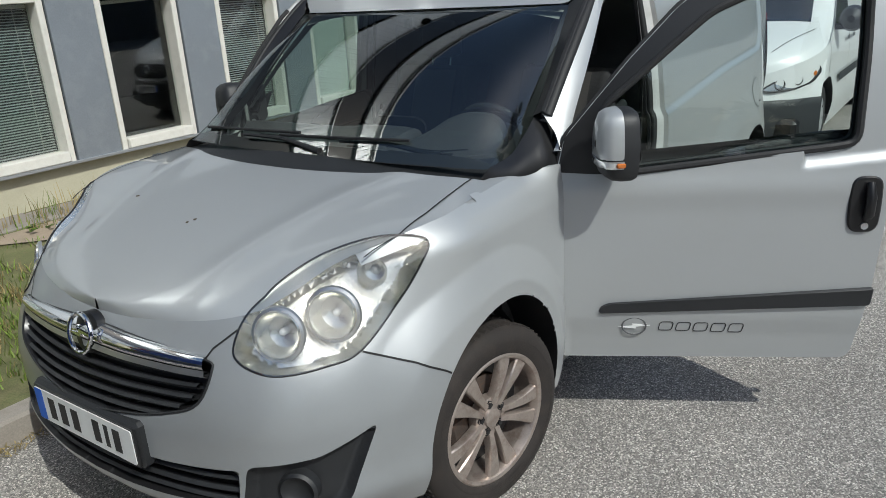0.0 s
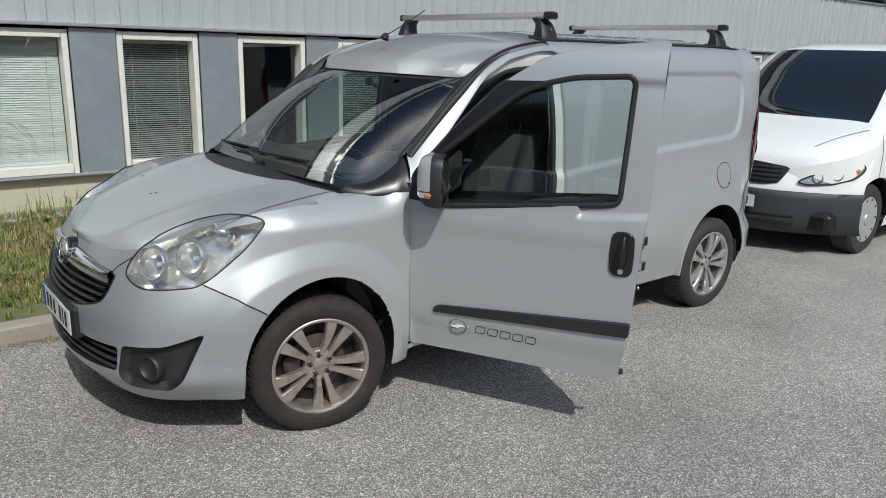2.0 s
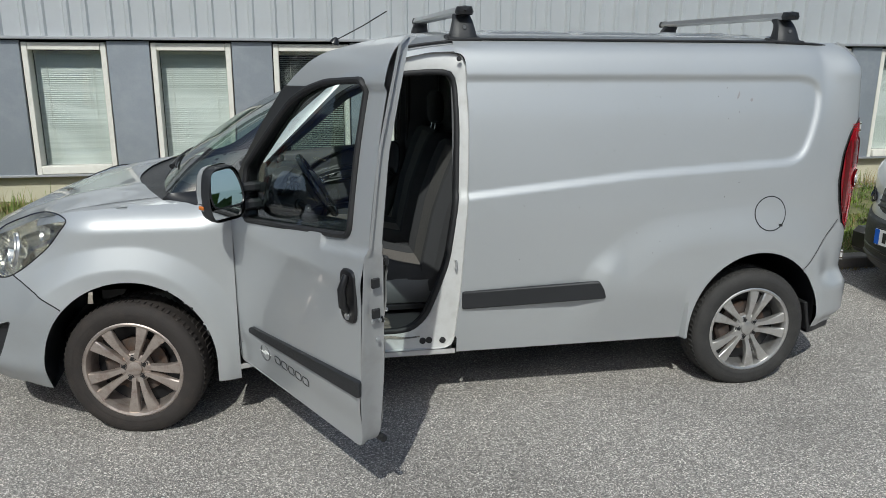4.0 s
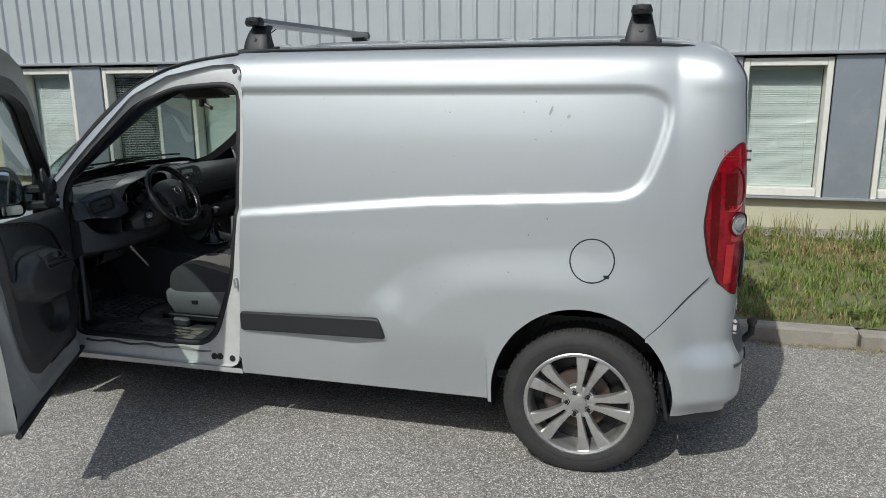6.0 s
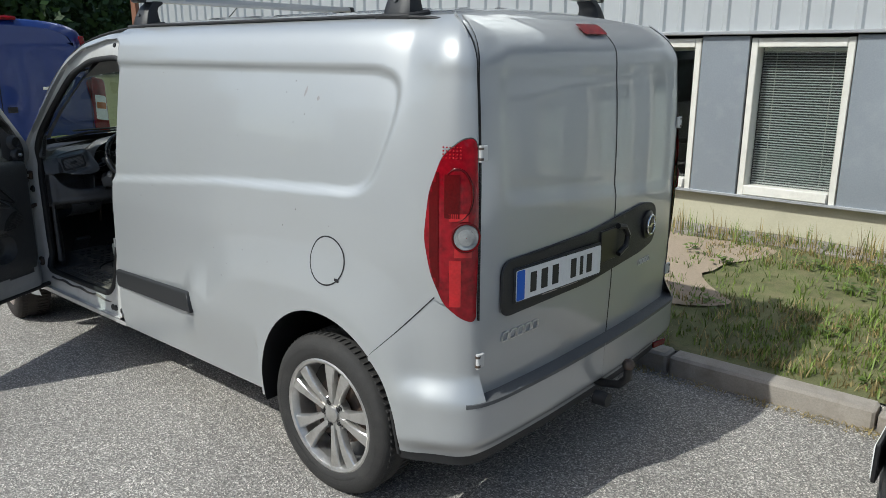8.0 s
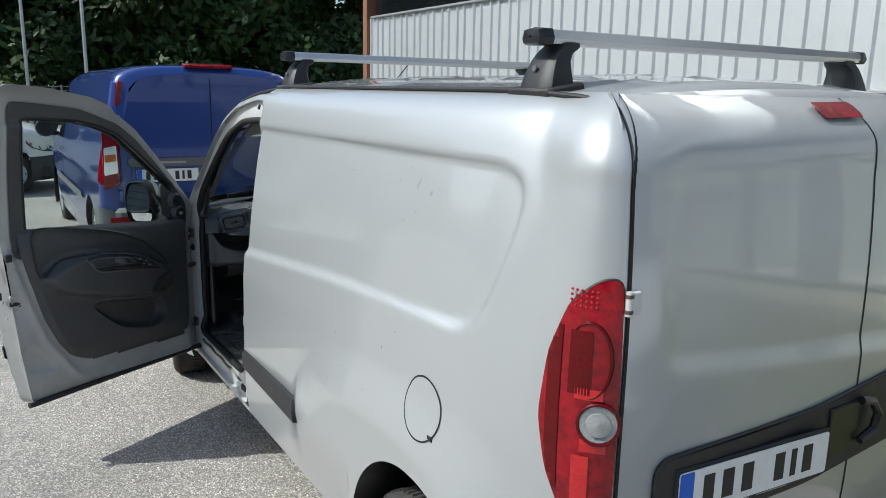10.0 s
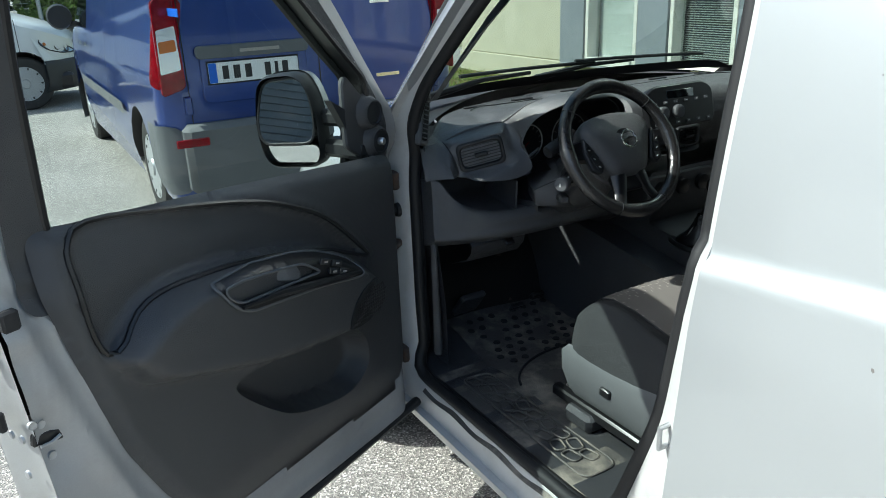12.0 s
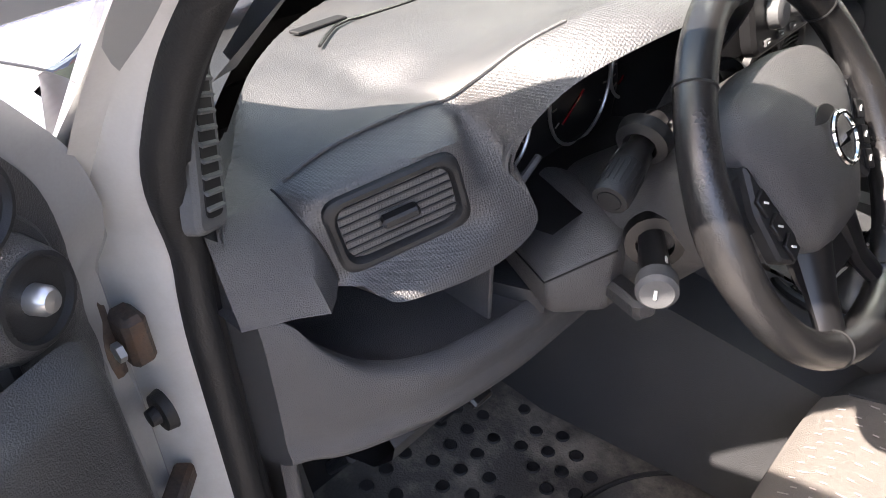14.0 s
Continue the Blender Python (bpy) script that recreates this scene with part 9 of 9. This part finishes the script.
def midi_van(label, paint, place, trim=BUMPER):
    t, half, over, top_f = car("parked_van", label, paint, 4.70, 1.90, 1.92, (.78, 3.96), VITO_TOP, .325, group="parked vans")
    rl = round_loop
    # bumpers
    for a, b, z0, z1 in ((-.06, .32, .30, .70), (4.20, 4.40, .25, .58)):
        xs2 = np.linspace(max(a, 0), min(b, 4.75), 14)
        loop = rl([(a, z0), (b, z0), (b, z1), (a, z1)], .05, 4)
        side_patch(t, "bumper_side", rl([(max(a, .0) + .0, z0), (min(b, 4.74), z0), (min(b, 4.74), z1), (max(a, .0), z1 - .0)], .03, 4), half, trim, .02)
    hb_ = float(half(0., .5))
    part("rear_bumper", Geo().box((.14, 2 * hb_ + .06, .40), pose(-.01, 0, .50), .05), trim, t, "faded grey plastic bumper")
    def nose(y, z, lift=0.):
        """The rounded nose face."""
        y, z = np.asarray(y, float), np.asarray(z, float)
        return np.stack([4.775 + lift - .53 * (np.abs(y) / .92) ** 2.2 - .50 * np.maximum(0, z - .60) ** 1.25, y, z], -1)
    Yn, Zn = np.meshgrid(np.linspace(-.945, .945, 61), np.linspace(.54, .885, 22), indexing="ij")
    part("nose_panel", Geo().sheet(nose(Yn, Zn)).facing((1, 0, 0)), paint, t)
    Yn, Zn = np.meshgrid(np.linspace(-.955, .955, 61), np.r_[.20, .23, .28, .36, .44, .52, .565, .58, .585], indexing="ij")
    part("front_bumper", Geo().sheet(nose(Yn, Zn, np.interp(Zn, [.2, .24, .3, .5, .57, .585], [-.05, .0, .03, .03, .022, .0]))).facing((1, 0, 0)), trim, t, "dark grey plastic front bumper")
    side_patch(t, "rub_strip", rl([(1.22, .62), (3.50, .62), (3.50, .70), (1.22, .70)], .02, 3), half, trim, .018)
    # glass
    side_patch(t, "side_window", rl([(2.90, 1.12), (3.72, 1.12), (3.42, 1.42), (3.14, 1.66), (2.94, 1.72)], .06, 4), half, DARKGLASS, .004)
    top_patch(t, "windscreen", 3.06, 3.93, lambda k: .62 + .12 * k, over, DARKGLASS, .006, "dark windscreen")
    for x, y in ((3.92, .28), (3.90, -.35)):
        part("wiper", Geo().tube([(x, y, float(over(x, y)) + .03), (x - .08, y - .45, float(over(x - .1, y - .45)) + .025)], .009, 6), SATIN, t)
    # joints
    seams = Geo()
    for x, z0, z1 in ((2.93, .45, 1.75), (1.85, .45, 1.75), (3.97, .70, 1.10)):
        zz_ = np.linspace(z0, z1, 20)
        for s in (1, -1):
            g = ribbon(np.c_[np.full(20, x), s * (half(np.full(20, x), zz_) + .001), zz_], np.tile((0, s, 0.), (20, 1)), .008)
            seams.add(g.v, g.f)
    part("shut_lines", seams, SEAM, t)
    for x in (3.05, 2.72):
        side_patch(t, "door_handle", rl([(x, .98), (x + .16, .98), (x + .16, 1.015), (x, 1.015)], .015, 3), half, SATIN, .025)
    for s in (1, -1):
        y = s * (float(half(3.70, 1.12)) + .13)
        rows = [[(x, y + d * math.cos(a) * s, 1.20 + h * math.sin(a)) for a in np.linspace(0, 6.283, 17)[:-1]] for x, d, h in ((3.60, .10, .10), (3.66, .11, .115), (3.74, .085, .09), (3.78, .03, .03))]
        mh = part("door_mirror", Geo().sheet(rows, close_v=True).add(rows[0], [tuple(range(16))]), BLACK, t, "black door mirror")
        part("mirror_arm", Geo().box((.06, .16, .05), pose(3.68, s * (float(half(3.7, 1.1)) + .04), 1.13), .015), BLACK, mh)
    # tail: two doors, lamps, strip, plate
    for s in (1, -1):
        lp = rl([(s * .79, .90), (s * .925, .86), (s * .915, 1.36), (s * .80, 1.40)], .03, 4)
        red = end_patch(t, "tail_lamp", lp, .0, REDLENS, "red and white tail lamp", .03)
        part("white_lens", Geo().plate([(a, b) for a, b in rl([(s * .805, 1.0), (s * .915, .98), (s * .908, 1.21), (s * .81, 1.23)], .01, 3)], .034, Matrix(((0, 0, -1, 0), (1, 0, 0, 0), (0, 1, 0, 0), (0, 0, 0, 1)))), LENS, red)
        part("amber_lens", Geo().plate(rl([(s * .815, 1.10), (s * .905, 1.09), (s * .905, 1.15), (s * .818, 1.16)], .01, 3), .0355, Matrix(((0, 0, -1, 0), (1, 0, 0, 0), (0, 1, 0, 0), (0, 0, 0, 1)))), ORANGE, red)
        side_patch(t, "tail_lamp_side", rl([(.0, .88), (.10, .93), (.085, 1.36), (.0, 1.38)], .02, 3), half, REDLENS, .008, (s,))
        end_patch(t, "upper_lamp", rl([(s * .76, 1.56), (s * .80, 1.56), (s * .765, 1.76), (s * .72, 1.76)], .015, 3), .0, REDLENS, "", .02)
        end_patch(t, "reflector", rl([(s * .72, .585), (s * .90, .585), (s * .90, .63), (s * .72, .63)], .008, 3), -.075, REDLENS, "red bumper reflector", .012)
        g = Geo().sheet([[(-.003, s * y, z) for y in (.775, .781)] for z in (.66, 1.2, 1.78)])
        part("door_joint", g, SEAM, t)
        part("hinge", Geo().box((.03, .04, .10), pose(-.01, s * .79, .80), .01), paint, t)
    part("door_joint", Geo().sheet([[(-.004, y, z) for y in (-.004, .004)] for z in (.66, 1.2, 1.80)]), SEAM, t)
    end_patch(t, "door_sill_line", rl([(-.78, .66), (.78, .66), (.78, .675), (-.78, .675)], .004, 2), -.002, SEAM, "", .003)
    for s, a, b in ((1, .08, .70), (-1, .08, .70)):
        end_patch(t, "pressed_panel", rl([(s * a, .80), (s * b, .80), (s * b, 1.12), (s * a, 1.12)], .05, 4), .0, paint, "", .012) if s > 0 else None
    strip = end_patch(t, "grip_strip", rl([(.07, 1.045), (.72, 1.045), (.72, 1.115), (.07, 1.115)], .03, 4), -.012, BUMPER, "grey grip strip with light writing", .02)
    part("writing_bar", Geo().box((.003, .23, .018), pose(-.034, .36, 1.078), .001), CLOTHL, strip)
    part("name_bar", Geo().box((.004, .13, .026), pose(-.006, -.42, 1.30), .001), CHROME, t, "chrome name bar")
    part("type_bar", Geo().box((.004, .16, .022), pose(-.006, -.45, .86), .001), CHROME, t)
    part("lock", Geo().box((.012, .08, .05), pose(-.008, -.08, 1.12), .012), SATIN, t)
    pm = Matrix(((0, 0, -1, -.022), (-1, 0, 0, .40), (0, 1, 0, .965), (0, 0, 0, 1)))
    plate_sign("number_plate", pm, t, INK)
    part("high_brake_lamp", Geo().box((.10, .42, .03), pose(.05, 0, 1.905, 0, -8, 0), .012), REDLENS, t, "red high brake lamp")
    part("tow_eye", Geo().tube([(-.02, .15, .26), (-.08, .15, .26)], .02, 10), REDLENS, t)
    # nose: grille, lamps, plate
    GRL = rl([(-.46, .795), (-.20, .825), (.20, .825), (.46, .795), (.40, .655), (.30, .632), (-.30, .632), (-.40, .655)], .03, 4)
    grille = part("grille", grid_cut(np.arange(-.48, .49, .02), np.arange(.62, .84, .02), lambda y, z: nose(y, z, .012), [GRL], lambda d, m: d[0] < 0).facing((1, 0, 0)), SATIN, t, "black honeycomb grille")
    for k in range(4):
        z = .668 + .038 * k
        part("grille_bar", Geo().tube(nose(np.linspace(-.40, .40, 17), np.full(17, z), .016), .011, 6), BLACK, grille)
    sm = Matrix(((0, 0, 1, 4.775), (1, 0, 0, 0), (0, 1, 0, .725), (0, 0, 0, 1))) @ pose(0, 0, 0, -22)
    star = part("nose_badge", Geo().tube([sm @ Vector((.082 * math.cos(a), .082 * math.sin(a), 0)) for a in np.linspace(0, 6.283, 33)[:-1]], .009, 8, True), CHROME, t, "round chrome badge")
    for k in range(3):
        a = math.radians(90 + 120 * k)
        part("badge_spoke", Geo().tube([sm @ Vector((0, 0, 0)), sm @ Vector((.082 * math.cos(a), .082 * math.sin(a), 0))], [.012, .004], 6), CHROME, star)
    for s in (1, -1):
        LMP = rl([(s * .53, .675), (s * .60, .725), (s * .74, .80), (s * .90, .855), (s * .925, .80), (s * .88, .72), (s * .76, .668), (s * .60, .655)], .03, 4)
        hl_ = part("headlamp", grid_cut(np.arange(min(s * .52, s * .94), max(s * .52, s * .94), .014), np.arange(.64, .87, .014), lambda y, z: nose(y, z, .024), [LMP], lambda d, m: d[0] < 0).facing((1, 0, 0)), LAMPGREY, t, "clear almond headlamp")
        part("lamp_edge", Geo().tube(nose(LMP[:, 0], LMP[:, 1], .024), .008, 6, True), SEAM, hl_)
        for y, z in ((.66, .715), (.775, .745)):
            part("lamp_ring", Geo().lathe([(.048, .0), (.044, .012), (.03, -.01), (0, -.015)], Matrix.Translation(nose(s * y, z, .028)) @ pose(0, 0, 0, 0, 70, 35 * s), 20), DARKGLASS, hl_)
        part("amber_bulb", Geo().lathe([(.025, 0), (.02, .010), (0, .012)], Matrix.Translation(nose(s * .88, .79, .026)) @ pose(0, 0, 0, 0, 75, 50 * s), 14), ORANGE, hl_)
        part("bonnet_joint", ribbon(np.array([(x, s * y, float(over(x, s * y))) for x, y in zip(np.linspace(3.95, 4.45, 20), np.linspace(.80, .56, 20))]), np.tile((.3, 0, 1.), (20, 1)), .008, .004), SEAM, t)
    plate_sign("number_plate", Matrix(((0, 0, 1, 4.812), (1, 0, 0, 0), (0, 1, 0, .475), (0, 0, 0, 1))), t, INK)
    for z in (.30, .36):
        part("bumper_slot", Geo().tube(nose(np.linspace(-.55, .55, 13), np.full(13, z), .026), .012, 6), SATIN, t)
    t.matrix_basis = place
    return t, half


blue, _ = midi_van("dark blue delivery van with grey bumpers, seen from behind", BLUE, pose(2.06, .05, .06))
white, half_w = midi_van("white delivery van with a dark windscreen and grey bumpers", WHITE, pose(-4.90 - 4.75, -.01, 0), DARKBUMP)
part("writing_bars", Geo().box((.62, .004, .10), pose(2.05, float(half_w(2.05, 1.45)) + .004, 1.50), .001).box((.42, .004, .04), pose(2.0, float(half_w(2.0, 1.34)) + .004, 1.36), .001), PBLUE, white, "blue lettering bars")

# small white van further back
small, half_s, over_s, _ = car("small_van", "small white delivery van with a black bumper", WHITE, 3.9, 1.70, 1.75, (.62, 3.14), [(0, 1.62), (.08, 1.72), (.6, 1.75), (2.0, 1.72), (2.4, 1.62), (3.05, 1.10), (3.3, .98), (3.75, .82), (3.9, .62)], .30, rc=.12)
side_patch(small, "side_window", round_loop([(2.0, 1.08), (2.95, 1.06), (2.45, 1.45), (2.02, 1.52)], .05, 4), half_s, DARKGLASS, .004)
top_patch(small, "windscreen", 2.38, 3.12, lambda k: .55 + .10 * k, over_s, DARKGLASS, .006)
part("front_bumper", Geo().sheet([[(3.97 - .40 * (abs(y) / .80) ** 2.6 - d, y, z) for y in np.linspace(-.80, .80, 25)] for z, d in ((.22, .06), (.32, .0), (.50, .01), (.66, .04), (.70, .12))], flip=True), BLACK, small, "tall black bumper")
for s in (1, -1):
    part("headlamp", Geo().sheet([[(3.92 - .40 * (y / .80) ** 2.6 - .35 * (z - .66) - .04, s * y, z) for z in (.68 + .1 * k, .74 + .12 * k, .80 + .16 * k)] for k, y in ((0, .42), (.5, .58), (1., .74))], flip=s > 0), LENS, small)
    part("door_mirror", Geo().box((.09, .20, .16), pose(2.85, s * (float(half_s(2.85, 1.05)) + .12), 1.10), .04), BLACK, small)
side_patch(small, "rub_strip", round_loop([(.95, .50), (2.75, .50), (2.75, .58), (.95, .58)], .02, 3), half_s, BLACK, .015)
small.matrix_basis = pose(-14.75, -.12, 0)

# large car facing the street, further back
suv, half_v, over_v, _ = car("parked_car", "large beige metallic car with a chrome grille", BRONZE, 4.9, 1.92, 1.74, (.95, 3.93), [(0, 1.3), (.15, 1.55), (.6, 1.70), (1.8, 1.74), (2.7, 1.66), (3.5, 1.20), (3.9, 1.10), (4.6, .98), (4.9, .75)], .36, rc=.12, category="car", group="")
top_patch(suv, "windscreen", 2.72, 3.50, lambda k: .60 + .10 * k, over_v, DARKGLASS, .006)
side_patch(suv, "side_window", round_loop([(.7, 1.10), (3.2, 1.10), (2.65, 1.48), (.9, 1.50)], .06, 4), half_v, DARKGLASS, .004)
grl = end_patch(suv, "grille", round_loop([(-.40, .62), (.40, .62), (.40, .90), (-.40, .90)], .05, 4), 4.9, SATIN, "dark grille with chrome bars", .03)
for k in range(9):
    part("grille_rib", Geo().box((.012, .012, .25), pose(4.945, -.32 + k * .08, .76), .003), CHROME, grl)
part("grille_frame", Geo().tube([(4.94, a, b) for a, b in round_loop([(-.41, .61), (.41, .61), (.41, .91), (-.41, .91)], .05, 4)], .015, 6, True), CHROME, grl)
plate_sign("number_plate", Matrix(((0, 0, 1, 4.94), (1, 0, 0, 0), (0, 1, 0, .50), (0, 0, 0, 1))), suv, INK)
end_patch(suv, "lower_grille", round_loop([(-.75, .28), (.75, .28), (.75, .42), (-.75, .42)], .05, 4), 4.9, SATIN, "", .02)
for s in (1, -1):
    end_patch(suv, "headlamp", round_loop([(s * .44, .80), (s * .80, .82), (s * .80, .94), (s * .44, .92)], .03, 4), 4.88, LENS, "", .03)
    part("door_mirror", Geo().box((.10, .22, .16), pose(3.15, s * (float(half_v(3.15, 1.12)) + .12), 1.16), .05), BLACK, suv)
suv.matrix_basis = pose(-23.6, .15, 0, 0, 0, -4)

# white van standing across, beyond the blue one
far_van, _ = midi_van("white delivery van parked across the street", WHITE, pose(9.55, 5.35, .07, 0, 0, -90), DARKBUMP)
# patches of wall opposite, so that the street is closed for reflections
